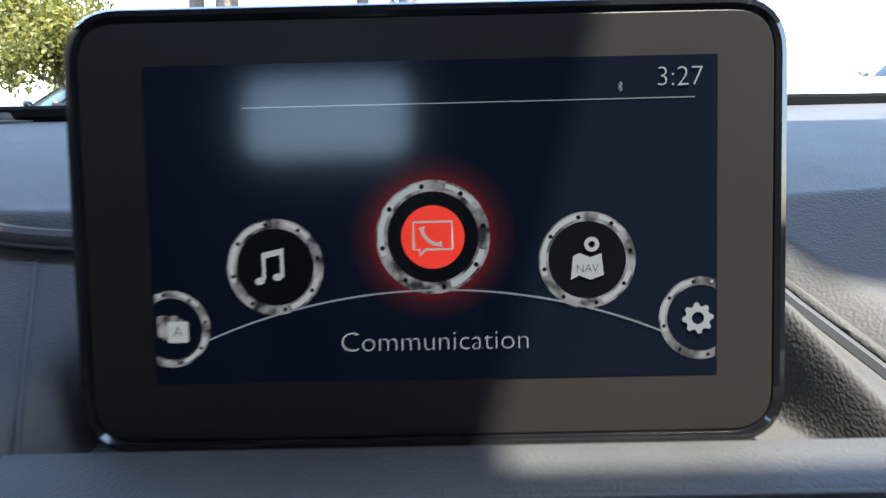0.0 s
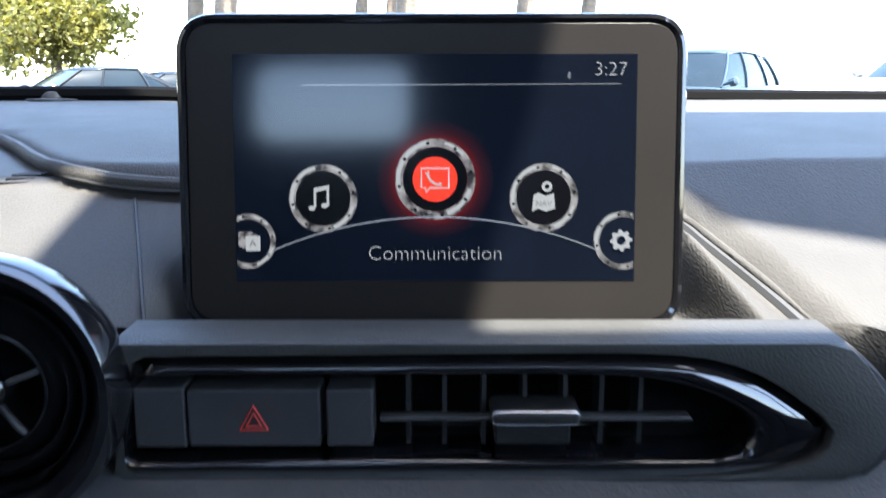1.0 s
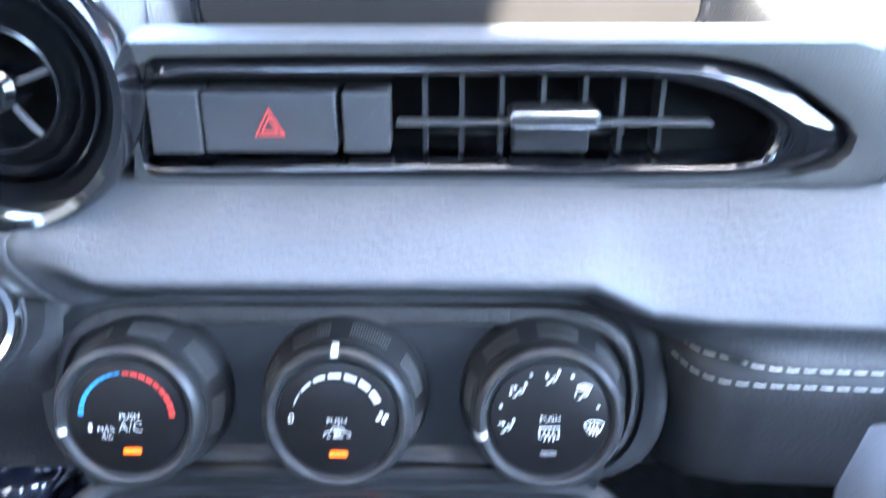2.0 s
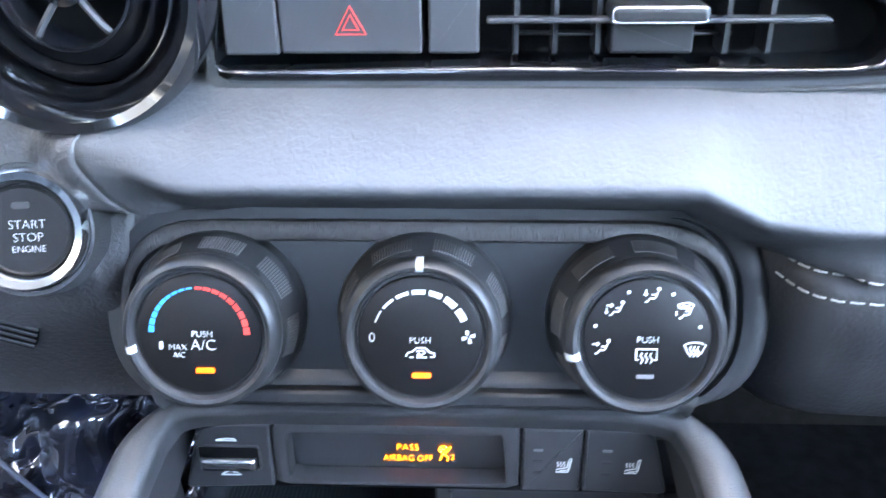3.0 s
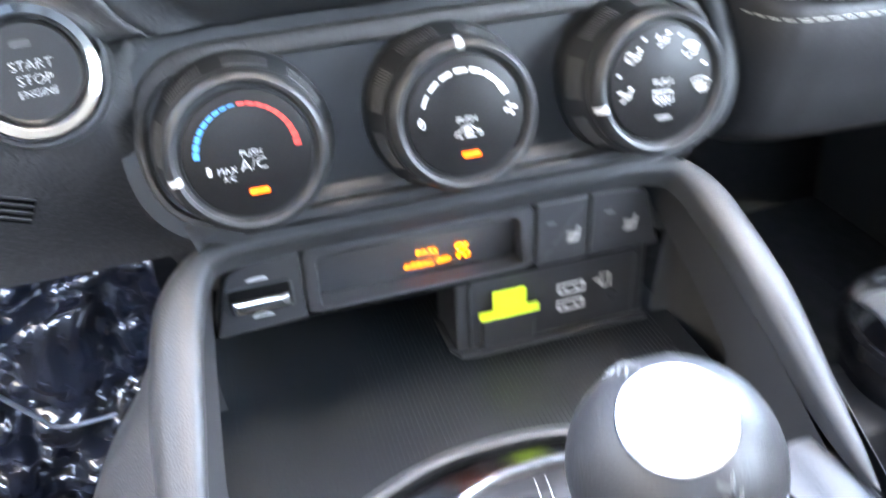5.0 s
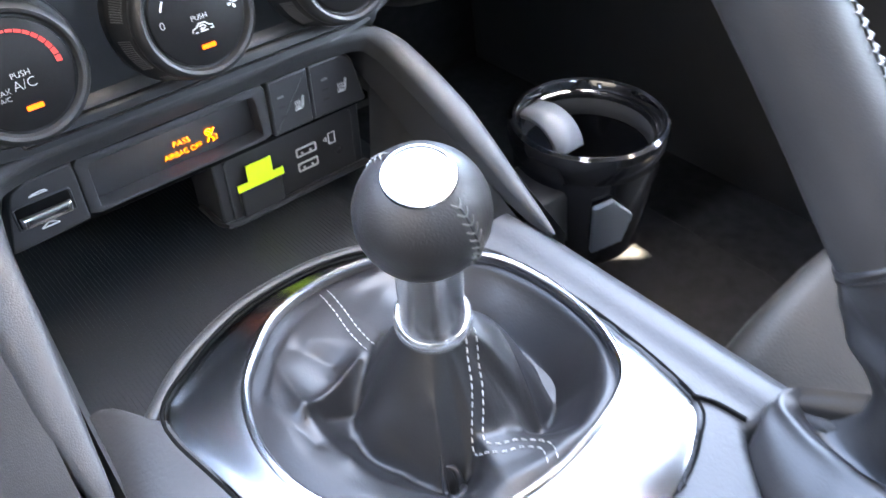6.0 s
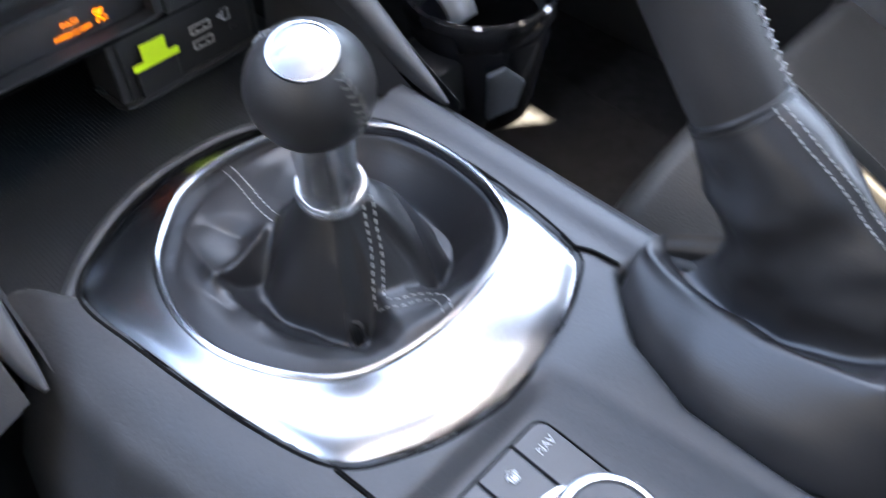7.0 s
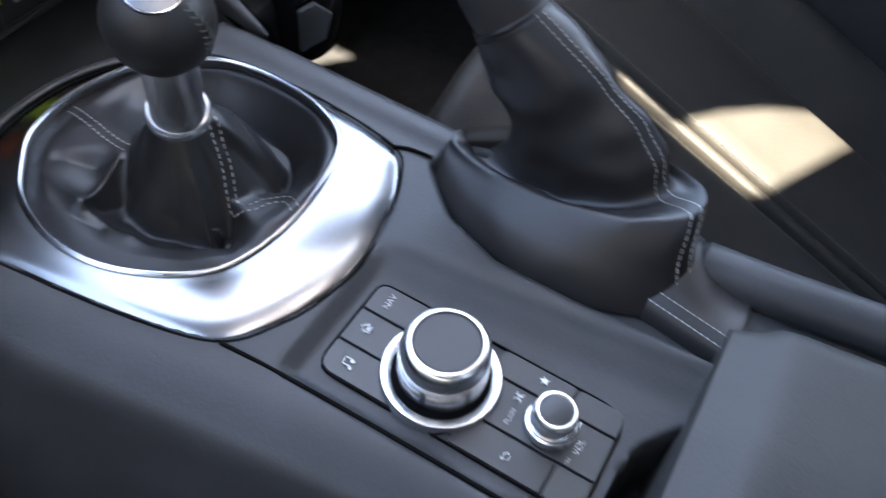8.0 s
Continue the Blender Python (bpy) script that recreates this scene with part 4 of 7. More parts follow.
gr_ = thing("sensor_grille", (-0.153, 0.030, 0.745), "small slatted cabin sensor grille in the dash", "grille")
F_GR = frame_at((-0.1515, 0.0310, 0.7475), (0.1, -1, -0.15)) @ Matrix.Rotation(radians(-24), 4, "Z")
# seal black stands in for the shade behind the slats
part("well", prism(rrect(0.0180, 0.0145, 0.001), -0.004, 0.0007, F_GR), M_RUBSEAL, gr_)
for k in range(5):
    part("slat", prism(rrect(0.0175, 0.0011, 0.0004, 0, -0.0056 + 0.0028 * k, 2), 0.0, 0.0012, F_GR, 0.0003), M_SOFT, gr_)

# ---------------------------------------------------------------- switch bar and tray
arm = [(-0.1150, -0.099, 0.6440), (-0.1130, -0.070, 0.6620), (-0.1085, -0.030, 0.6880), (-0.1040, 0.000, 0.7060), (-0.0975, 0.014, 0.7160), (-0.0850, 0.0200, 0.7205), (-0.04, 0.0215, 0.7210), (0.0, 0.0215, 0.7212), (0.04, 0.0215, 0.7210), (0.0830, 0.0200, 0.7205), (0.0955, 0.014, 0.7160), (0.1020, 0.000, 0.7060), (0.1065, -0.030, 0.6880), (0.1110, -0.064, 0.6620), (0.1130, -0.093, 0.6440)]
sp = spline(arm, 6)
fr = thing("tray_frame", (0, 0, 0.69), "dark grey moulded frame round the storage tray", "console trim")
FACE = Vector((0, -0.54, 0.84)).normalized()
# across the rail: towards the outside, and out of the face
RAIL = [(-0.0052, -0.0120), (-0.0060, -0.0020), (-0.0052, 0.0006), (-0.0030, 0.0020), (0.0005, 0.0026), (0.0045, 0.0020), (0.0080, 0.0002), (0.0110, -0.0034), (0.0130, -0.0085), (0.0135, -0.0130)]
rail_rows = []
for k in range(len(sp)):
    e = min(k, len(sp) - 1 - k)
    t_ = (sp[min(k + 1, len(sp) - 1)] - sp[max(k - 1, 0)]).normalized()
    out = t_.cross(FACE).normalized()
    if out.dot(sp[k] - Vector((0, -0.05, 0.68))) < 0:
        out = -out
    w, h = lerp([(0, 0.12), (3, 0.45), (8, 0.85), (12, 1.0), (20, 0.95), (27, 0.62), (33, 0.48), (99, 0.46)], e), lerp([(0, 0.25), (4, 0.7), (8, 0.95), (99, 1.0)], e)
    rail_rows.append([sp[k] + out * a * w + FACE * b2 * h for a, b2 in RAIL])
part("rail", loft(rail_rows, cap0=True, cap1=True), M_SOFT, fr, angle=60)
inner = [Vector((p.x * 0.95, p.y + 0.008, p.z - 0.004)) for p in sp]
deep = [Vector((p.x * 0.90, p.y + 0.045, max(0.632, p.z - 0.010) if p.z > 0.66 else 0.632)) for p in sp]
# coloured dark to carry the shade inside the frame
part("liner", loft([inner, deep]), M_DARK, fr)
# brow above the frame, up to the climate panel
brow = [[(p.x, p.y + 0.001, p.z + 0.0035) for p in sp[26:-26]], [(p.x * 1.0, p.y - 0.004, p.z + 0.0100) for p in sp[26:-26]], [(p.x * 1.02, p.y - 0.003, p.z + 0.0150) for p in sp[26:-26]], [(p.x * 1.05, p.y + 0.012, p.z + 0.0185) for p in sp[26:-26]]]
part("brow", loft(brow), M_SOFT, fr, angle=70)
# outer skirts down to the floor
for s in (-1, 1):
    pts, flare = [p for p in sp if p.x * s > 0.080], 1 if s < 0 else 0.25
    pts = sorted(pts, key=lambda p: p.y)
    rows = [[(p.x + s * 0.0075, p.y + 0.001, p.z - 0.002), (p.x + s * (0.0125 + 0.006 * g), p.y + 0.004, p.z - 0.010), (p.x + s * (0.0165 + 0.016 * g), p.y + 0.010, p.z - 0.024), (p.x + s * (0.0175 + 0.028 * g), p.y + 0.016 * (1 - g), p.z - 0.045), (p.x + s * (0.010 + 0.055 * g), p.y + 0.02 * (1 - g), 0.55), (s * (0.118 + 0.070 * g), p.y + 0.04 * (1 - g), 0.27)] for p in pts for g in (flare * smooth(0.006, -0.030, p.y),)]
    part("skirt", loft(rows), M_SOFT, fr, angle=70)

F_LCD = frame_at((0, 0.029, 0), (0, -1, 0))
bar = thing("airbag_display", (-0.0125, 0.03, 0.692), "recessed smoked indicator display with amber lettering", "display")
part("housing", ring(rrect(0.0955, 0.0300, 0.001, -0.0125, 0.6925, 3), rpoly([(-0.0545, 0.6795, 0.002), (0.0305, 0.6795, 0.002), (0.0285, 0.7030, 0.002), (-0.0545, 0.7030, 0.002)], 3), -0.016, 0.0, F_LCD, 0.001, 96, (-0.0125, 0.692)), M_SW, bar)
part("window", prism(rrect(0.088, 0.025, 0.001, -0.0125, 0.6915), -0.012, -0.009, F_LCD), M_POCKET, bar)
part("sill", loft([[(-0.0560, 0.029, 0.6790), (0.0310, 0.029, 0.6790)], [(-0.0520, 0.0375, 0.6800), (0.0280, 0.0375, 0.6800)]]), M_SW, bar)
Ma = F_LCD @ Matrix.Translation((0, 0, -0.0085))
text("PASS", 0.0044, Ma @ Matrix.Translation((-0.0086, 0.6901, 0)), M_AMBER, bar, "amber_lettering", 0.0001)
text("AIRBAG OFF", 0.0044, Ma @ Matrix.Translation((-0.0086, 0.6847, 0)), M_AMBER, bar, "amber_lettering", 0.0001, 0.82)
glyph(bar, Ma, [[(x, y - 0.007) for x, y in st] for st in (circle(0.0016, 12, 0.0055, 0.6968), [(0.0044, 0.6979), (0.0066, 0.6957)], [(0.0072, 0.6975), (0.0054, 0.6948), (0.0042, 0.6915)], [(0.0054, 0.6948), (0.0074, 0.6930), (0.0072, 0.6912)], [(0.0086, 0.6984), (0.0068, 0.6952)])], M_AMBER, "airbag_icon", 0.0004)
text("2", 0.0040, Ma @ Matrix.Translation((0.0092, 0.6856, 0)), M_AMBER, bar, "amber_lettering", 0.0001)

rs = thing("roof_switch", (-0.078, 0.028, 0.692), "black roof switch with a silver lever", "switch")
part("panel", prism(rpoly([(-0.0965, 0.6758, 0.002), (-0.0607, 0.6775, 0.0012), (-0.0607, 0.7078, 0.0012), (-0.0800, 0.7074, 0.006), (-0.0885, 0.7040, 0.006), (-0.0918, 0.6930, 0.006)], 5), -0.012, 0.001, F_LCD, 0.001), M_SW, rs)
part("slot", ring(rrect(0.0255, 0.0125, 0.0016, -0.0775, 0.6916), rrect(0.0232, 0.0102, 0.0010, -0.0775, 0.6916), -0.003, 0.0016, F_LCD, 0.0006, 64, (-0.0775, 0.6916)), M_SWG, rs, "raised edge of the slot")
part("slot_floor", prism(rrect(0.0240, 0.0108, 0.001, -0.0775, 0.6916), -0.003, 0.0011, F_LCD), M_SHADE, rs)
lv = part("lever", prism(rrect(0.0222, 0.0062, 0.0016, -0.0775, 0.6900), 0.0, 0.0048, F_LCD, 0.0018), M_CHROME, rs, "silver lever")
part("notch", prism(rrect(0.0165, 0.0013, 0.0005, -0.0775, 0.6902), 0.004, 0.0050, F_LCD), M_DARK, lv)
glyph(rs, F_LCD @ Matrix.Translation((0, 0, 0.0008)), [[(-0.0815, 0.7000), (-0.0735, 0.7000), (-0.0745, 0.7008), (-0.0770, 0.7010), (-0.0800, 0.7006), (-0.0815, 0.7000)], [(-0.0815, 0.6832), (-0.0735, 0.6832), (-0.0755, 0.6845), (-0.0780, 0.6852), (-0.0795, 0.6844), (-0.0815, 0.6832)]], M_WHITE, "roof_icon", 0.0003)
for cx, w in ((0.0476, 0.0232), (0.0755, 0.0310)):
    s = thing("seat_heater_switch", (cx, 0.028, 0.692), "black seat heater switch with white seat icon", "switch", "seat heater switches")
    pts = rrect(w, 0.0304, 0.0012, cx, 0.6926, 3) if cx < 0.06 else rpoly([(0.0596, 0.6775, 0.0012), (0.0928, 0.6768, 0.002), (0.0886, 0.6940, 0.006), (0.0858, 0.7045, 0.006), (0.0790, 0.7078, 0.006), (0.0596, 0.7078, 0.0012)], 5)
    part("button", prism(pts, -0.012, 0.0008, F_LCD, 0.0012), M_SW, s)
    ix = 0.0520 if cx < 0.06 else 0.0782
    glyph(s, F_LCD @ Matrix.Translation((ix, 0.6905, 0.0006)), [[(0.0030, 0.0036), (0.0022, 0.0034), (0.0014, -0.0008), (-0.0024, -0.0016), (-0.0028, -0.0030), (0.0018, -0.0030), (0.0024, -0.0014), (0.0030, 0.0036)], [(0.0024, 0.0010), (0.0019, -0.0020), (-0.0014, -0.0024)]] + [[(x_, 0.0020), (x_ - 0.0004, 0.0012), (x_ + 0.0002, 0.0004), (x_ - 0.0002, -0.0004)] for x_ in (0.0004, -0.0008, -0.0020)], M_WHITE, "seat_icon", 0.00026)
    for k in range(3):
        part("lamp", prism(rrect(0.0038, 0.0012, 0.0004, ix - 0.0098, 0.6978 - 0.0056 * k, 2), 0.0006, 0.0010, F_LCD), M_DARK if k else M_DIM, s)

# storage tray floor and walls
tr = thing("storage_tray", (0, 0.0, 0.632), "black ribbed rubber storage tray", "tray")
part("mat", box((-0.108, -0.075, 0.626), (0.106, 0.105, 0.632)), M_RUBBER, tr)
# near-black sheets paint the deep shade under the switch bar
part("back_wall", box((-0.108, 0.100, 0.628), (0.106, 0.106, 0.70)), M_SHADE, tr)
part("ceiling", box((-0.100, 0.034, 0.6725), (0.098, 0.104, 0.6765)), M_SHADE, tr)
ribs = bmesh.new()
for k in range(98):
    x = -0.098 + 0.0020 * k
    box((x, -0.06, 0.6318), (x + 0.0010, 0.10, 0.6323), bm=ribs)
tagged(part("ribs", ribs, M_RUBBER, tr), kind="stuff")

LIP = [(-0.0850, -0.0660), (-0.0620, -0.0475), (-0.0310, -0.0343), (0.0, -0.0312), (0.0270, -0.0352), (0.0540, -0.0485), (0.0765, -0.0690)]
lip_line = spline([(x, y, 0) for x, y in LIP], 6)
lip_rows = []
for k, p in enumerate(lip_line):
    t_ = (lip_line[min(k + 1, len(lip_line) - 1)] - lip_line[max(k - 1, 0)]).normalized()
    o_ = Vector((-t_.y, t_.x, 0))
    lip_rows.append([p + o_ * a + Vector((0, 0, z)) for a, z in ((-0.0004, 0.6360), (-0.0002, 0.6432), (0.0012, 0.6444), (0.0038, 0.6442), (0.0062, 0.6428), (0.0085, 0.6385), (0.0105, 0.6322))])
part("lip", loft(lip_rows), M_SOFT, tr, "raised lip before the gear plate", angle=70)

sk = thing("socket_panel", (0.045, 0.04, 0.645), "black panel with covered power socket and two USB ports", "socket panel")
F_TAG = frame_at((0, 0.036, 0), (0, -1, 0))
part("panel", prism(rpoly([(0.002, 0.6250, 0.003), (0.092, 0.6250, 0.003), (0.092, 0.6750, 0.003), (0.002, 0.6750, 0.003)], 4), -0.03, 0.0, F_TAG, 0.0012), M_SW, sk)
part("inset_frame", ring(rrect(0.080, 0.044, 0.002, 0.0475, 0.6500), rrect(0.0775, 0.0415, 0.002, 0.0475, 0.6500), -0.001, 0.0012, F_TAG, 0.0004, 96, (0.0475, 0.65)), M_SW, sk)
part("socket_cover", prism(rpoly([(0.0130, 0.6290, 0.004), (0.0380, 0.6290, 0.004), (0.0380, 0.6530, 0.002), (0.0130, 0.6530, 0.002)], 5), 0.0, 0.0030, F_TAG, 0.0012), M_SW, sk, "flap over the socket")
for z in (0.6572, 0.6480):
    # flat white stands in for bright reflections on the metal shell and contacts
    p = part("usb_port", ring(rrect(0.0128, 0.0053, 0.0006, 0.0560, z, 3), rrect(0.0113, 0.0040, 0.0004, 0.0560, z, 3), -0.004, 0.0008, F_TAG, 0, 48, (0.0560, z)), M_WHITE, sk, "metal USB port with its bright reflection painted white")
    part("tongue", prism(rrect(0.0086, 0.0014, 0.0002, 0.0560, z + 0.0006), -0.003, 0.0005, F_TAG), M_HARD, p)
    for dx in (-0.0026, 0.0026):
        part("contact", prism(rrect(0.0014, 0.0013, 0.0002, 0.0560 + dx, z - 0.0008), 0.0, 0.0006, F_TAG), M_WHITE, p)
    part("mouth", prism(rrect(0.0110, 0.0036, 0.0004, 0.0560, z, 3), -0.004, -0.0001, F_TAG @ Matrix.Translation((0, 0, 0.0004))), M_DARK, p)
glyph(sk, F_TAG, [[(0.0705, 0.6545), (0.0745, 0.6545), (0.0745, 0.6610), (0.0705, 0.6610), (0.0705, 0.6545)], [(0.0690, 0.6592), (0.0672, 0.6580), (0.0690, 0.6568), (0.0690, 0.6592)]], M_WHITE, "phone_icon", 0.0004)
part("foot_bead", tube([(0.0012, 0.060, 0.6338), (0.0014, 0.0400, 0.6338), (0.0040, 0.0350, 0.6338), (0.0100, 0.0340, 0.6338), (0.0930, 0.0340, 0.6338)], 0.0022, 8), M_SW, sk, "rounded bead at the foot")
part("aux_jack", lathe([(0.0012, -0.004), (0.0014, 0.0006), (0.0024, 0.0008), (0.0026, 0.0)], F_TAG @ Matrix.Translation((0.0762, 0.6485, 0)), 20), M_DARK, sk)
yt = thing("yellow_tag", (0.0255, 0.034, 0.652), "bright yellow-green paper tag stuck over the socket flap", "tag")
tg = [(0.0118, 0.6518), (0.0392, 0.6518), (0.0392, 0.6560), (0.0330, 0.6560), (0.0330, 0.6655), (0.0183, 0.6655), (0.0183, 0.6560), (0.0118, 0.6560)]
part("paper", prism(tg, 0.0028, 0.0036, F_TAG), M_TAG, yt)

# ---------------------------------------------------------------- centre console
PLATE = [(-0.0825, -0.0680), (-0.0600, -0.0490), (-0.0300, -0.0360), (0.0, -0.0330), (0.0260, -0.0370), (0.0520, -0.0500), (0.0740, -0.0700), (0.0840, -0.0950), (0.0860, -0.1450), (0.0790, -0.1990), (0.0640, -0.2130), (0.0400, -0.2225), (0.0080, -0.2275), (-0.0200, -0.2245), (-0.0400, -0.2170), (-0.0610, -0.2015), (-0.0720, -0.1640), (-0.0800, -0.1100)]
BOOT = [(0.0821, -0.1240), (0.0790, -0.0950), (0.0684, -0.0766), (0.0530, -0.0600), (0.0350, -0.0518), (0.0090, -0.0470), (-0.0172, -0.0505), (-0.0362, -0.0640), (-0.0515, -0.0812), (-0.0605, -0.1085), (-0.0582, -0.1388), (-0.0415, -0.1698), (-0.0200, -0.1835), (0.0171, -0.1870), (0.0601, -0.1775), (0.0765, -0.1550)]
PANEL = (-0.0475, 0.0062, -0.3660, -0.2400)


def near(pts, x, y):
    """Signed distance to a closed outline: below zero within it."""
    best, inside = 1e9, False
    for i in range(len(pts)):
        (ax, ay), (bx, by) = pts[i - 1], pts[i]
        ex, ey = bx - ax, by - ay
        u = min(1, max(0, ((x - ax) * ex + (y - ay) * ey) / (ex * ex + ey * ey)))
        best = min(best, math.hypot(x - ax - u * ex, y - ay - u * ey))
        if (ay > y) != (by > y) and x < ax + (y - ay) / ey * ex:
            inside = not inside
    return -best if inside else best


HB = [(0.0480, -0.3900), (0.0440, -0.3200), (0.0440, -0.2800), (0.0560, -0.2480), (0.0800, -0.2230), (0.0960, -0.2260), (0.1030, -0.2500), (0.1060, -0.3900)]


CAVITY = [(-0.054, -0.400), (0.020, -0.400), (0.012, -0.3865), (-0.004, -0.3755), (-0.020, -0.3720), (-0.038, -0.3715)]


def deck_edge(y):
    """The driver's side shoulder of the console."""
    return lerp([(-0.42, -0.0790), (-0.282, -0.0905), (-0.235, -0.0970), (-0.187, -0.1040), (-0.136, -0.1125), (-0.05, -0.1150)], y)


def deck_z(x, y):
    z = 0.6445
    # left shoulder falls away, right rail keeps level
    edge = deck_edge(y)
    z -= 0.010 * smooth(edge + 0.036, edge, x) ** 2 + 0.034 * smooth(edge + 0.008, edge - 0.013, x) ** 1.5
    z -= 0.012 * smooth(0.098, 0.122, x) ** 2
    z += 0.0030 * smooth(0.088, 0.098, x) * (1 - smooth(0.104, 0.114, x))
    d = near(PLATE, x, y)
    z -= 0.024 * smooth(0.0005, -0.006, d)
    # shallow basin for the control panel
    ridge_x = 0.022 - 0.122 * (y + 0.231)
    basin = smooth(ridge_x + 0.002, ridge_x - 0.020, x) * smooth(-0.0615, -0.0530, x) * smooth(-0.2275, -0.2370, y)
    z -= 0.0055 * basin
    z += 0.0022 * smooth(ridge_x - 0.004, ridge_x + 0.004, x) * (1 - smooth(ridge_x + 0.006, 0.075, x)) * smooth(-0.215, -0.245, y)
    z -= 0.045 * smooth(0.001, -0.004, near(CAVITY, x, y))
    h = near(HB, x, y)
    z -= 0.010 * smooth(0.002, -0.004, h)
    return z


def deck():
    rows = []
    xs = [-0.0640 + 0.0022 * k for k in range(85)]
    for j in range(172):
        y = -0.068 - 0.0021 * j
        e = deck_edge(y)
        left = [e - 0.0105 + (xs[0] - e + 0.0105) * k / 22 for k in range(22)]
        row = [(e - 0.045, y, 0.30), (e - 0.034, y, 0.50), (e - 0.020, y, 0.58)] + [(x, y, deck_z(x, y)) for x in left + xs] + [(0.128, y, 0.600), (0.132, y, 0.48), (0.14, y, 0.27)]
        rows.append(row)
    return loft(rows)


cc = thing("centre_console", (0, -0.25, 0.27), "dark grey leather-grained centre console", "console")
part("deck", deck(), M_SKIN, cc, angle=70)
# the cheek that runs forward beside the plate, its front edge rolled down
rows = []
for k in range(17):
    f = k / 16
    y = -0.0695 + 0.0305 * f
    xr = lerp([(0, -0.0805), (0.35, -0.0868), (0.7, -0.0920), (0.9, -0.0955), (1, -0.0990)], f)
    rows.append([(x, y - 0.0006 * j, deck_z(-0.112, -0.0695) + (deck_z(x, -0.0695) - deck_z(-0.112, -0.0695)) * 1.0 + dz) for j, (x, dz) in enumerate([(-0.118 + (xr + 0.118) * q, 0.0) for q in (0, 0.2, 0.4, 0.6, 0.8, 0.93)] + [(xr - 0.0004, -0.0006), (xr + 0.0004, -0.0022), (xr + 0.0006, -0.013)])])
part("cheek", loft(rows), M_SKIN, cc, "leather cheek beside the tray", angle=70)
for pts in ([(-0.0620, -0.2030, 0.6448), (-0.0600, -0.2300, 0.6442), (-0.0585, -0.2800, 0.6436), (-0.0575, -0.3400, 0.6430), (-0.0570, -0.4200, 0.6425)], [(0.0785, -0.2000, 0.6450), (0.0820, -0.2080, 0.6452), (0.0835, -0.2210, 0.6455)]):
    part("seam", tube(spline(pts, 4), 0.0011, 6), M_SHADE, cc, "thin dark joint")

sp_ = thing("shift_plate", (0.009, -0.13, 0.645), "polished silver gear lever surround plate", "trim plate")
P3 = [(p.x, p.y) for p in spline([(x, y, 0) for x, y in PLATE], 5, True)]
B3 = [(p.x, p.y) for p in spline([(x, y, 0) for x, y in BOOT], 6, True)]
C0 = (0.009, -0.122)
n = 144
po, pi_ = radial(P3, n, C0), radial(B3, n, C0)
rows = []
# nearly level behind, falling towards the tray in front
for k, z, zf in ((0.0, 0.6360, 0.6360), (0.0, 0.6425, 0.6418), (0.02, 0.6432, 0.6427), (0.07, 0.6440, 0.6433), (0.3, 0.6456, 0.6445), (0.7, 0.6468, 0.6463), (0.94, 0.6474, 0.6475), (1.0, 0.6470, 0.6472), (1.0, 0.6380, 0.6380)):
    row = []
    for (ox, oy), (ix_, iy_) in zip(po, pi_):
        y = oy + (iy_ - oy) * k
        row.append((ox + (ix_ - ox) * k, y, z + (zf - z) * smooth(-0.115, -0.065, y)))
    rows.append(row)
part("plate", loft(rows, True), M_PLATE, sp_, angle=50)
part("bright_ring", loft([[(x, y, z) for x, y in inset(radial(B3, 144, C0), -o_)] for o_, z in ((-0.0004, 0.6430), (-0.0005, 0.6470), (0.0001, 0.6482), (0.0011, 0.6488), (0.0024, 0.6486), (0.0033, 0.6478), (0.0035, 0.6455))], True), M_RINGM, sp_, "bright metal ring round the boot")
part("shadow_gap", tube([(x, y, 0.6438) for x, y in inset(radial(P3, 144, C0), -0.0010)], 0.0010, 8, closed=True), M_SHADE, sp_)

# gear lever
M_CAP = mat("cap_metal", (0.15, 0.15, 0.155), 0.36, metal=1.0, vary=0.10, stain=220)
TOP, FOOT = Vector((-0.0030, -0.1385, 0.7450)), Vector((0.0155, -0.1180, 0.6640))
AX = (TOP - FOOT).normalized()
F_BALL = frame_at(TOP, AX, (0, 1, 0))
gl = thing("gear_lever", tuple(FOOT), "ball-shaped leather gear knob with silver cap, leather boot", "gear lever")
R = 0.0222
prof = [(0, R * 0.965), (R * 0.50, R * 0.955), (R * 0.56, R * 0.86)] + [(R * math.sin(a), R * math.cos(a)) for a in [radians(36 + 124 * k / 18) for k in range(19)]]
part("knob", lathe([(R * 0.505, R * 0.80), (R * 0.515, R * 0.855)] + [p for p in prof[3:] if p[0] > R * 0.58 or p[1] < 0], F_BALL, 56), M_KNOB, gl, "round leather knob", angle=60)
cap = part("cap", lathe([(0, R * 0.90), (R * 0.45, R * 0.88), (R * 0.495, R * 0.862), (R * 0.51, R * 0.80)], F_BALL, 48), M_CAP, gl, "silver shift pattern cap")
part("cap_rim", lathe([(R * 0.47, R * 0.872), (R * 0.485, R * 0.892), (R * 0.51, R * 0.888), (R * 0.525, R * 0.86), (R * 0.53, R * 0.80)], F_BALL, 48), M_RINGM, cap, "polished rim")
for k in range(4):
    part("cap_mark", prism(rrect(0.0016, 0.0008, 0.0002, -0.006 + 0.002 * k, 0.005), R * 0.886, R * 0.892, F_BALL), M_DIM, cap)
seams = bmesh.new()
thread = bmesh.new()
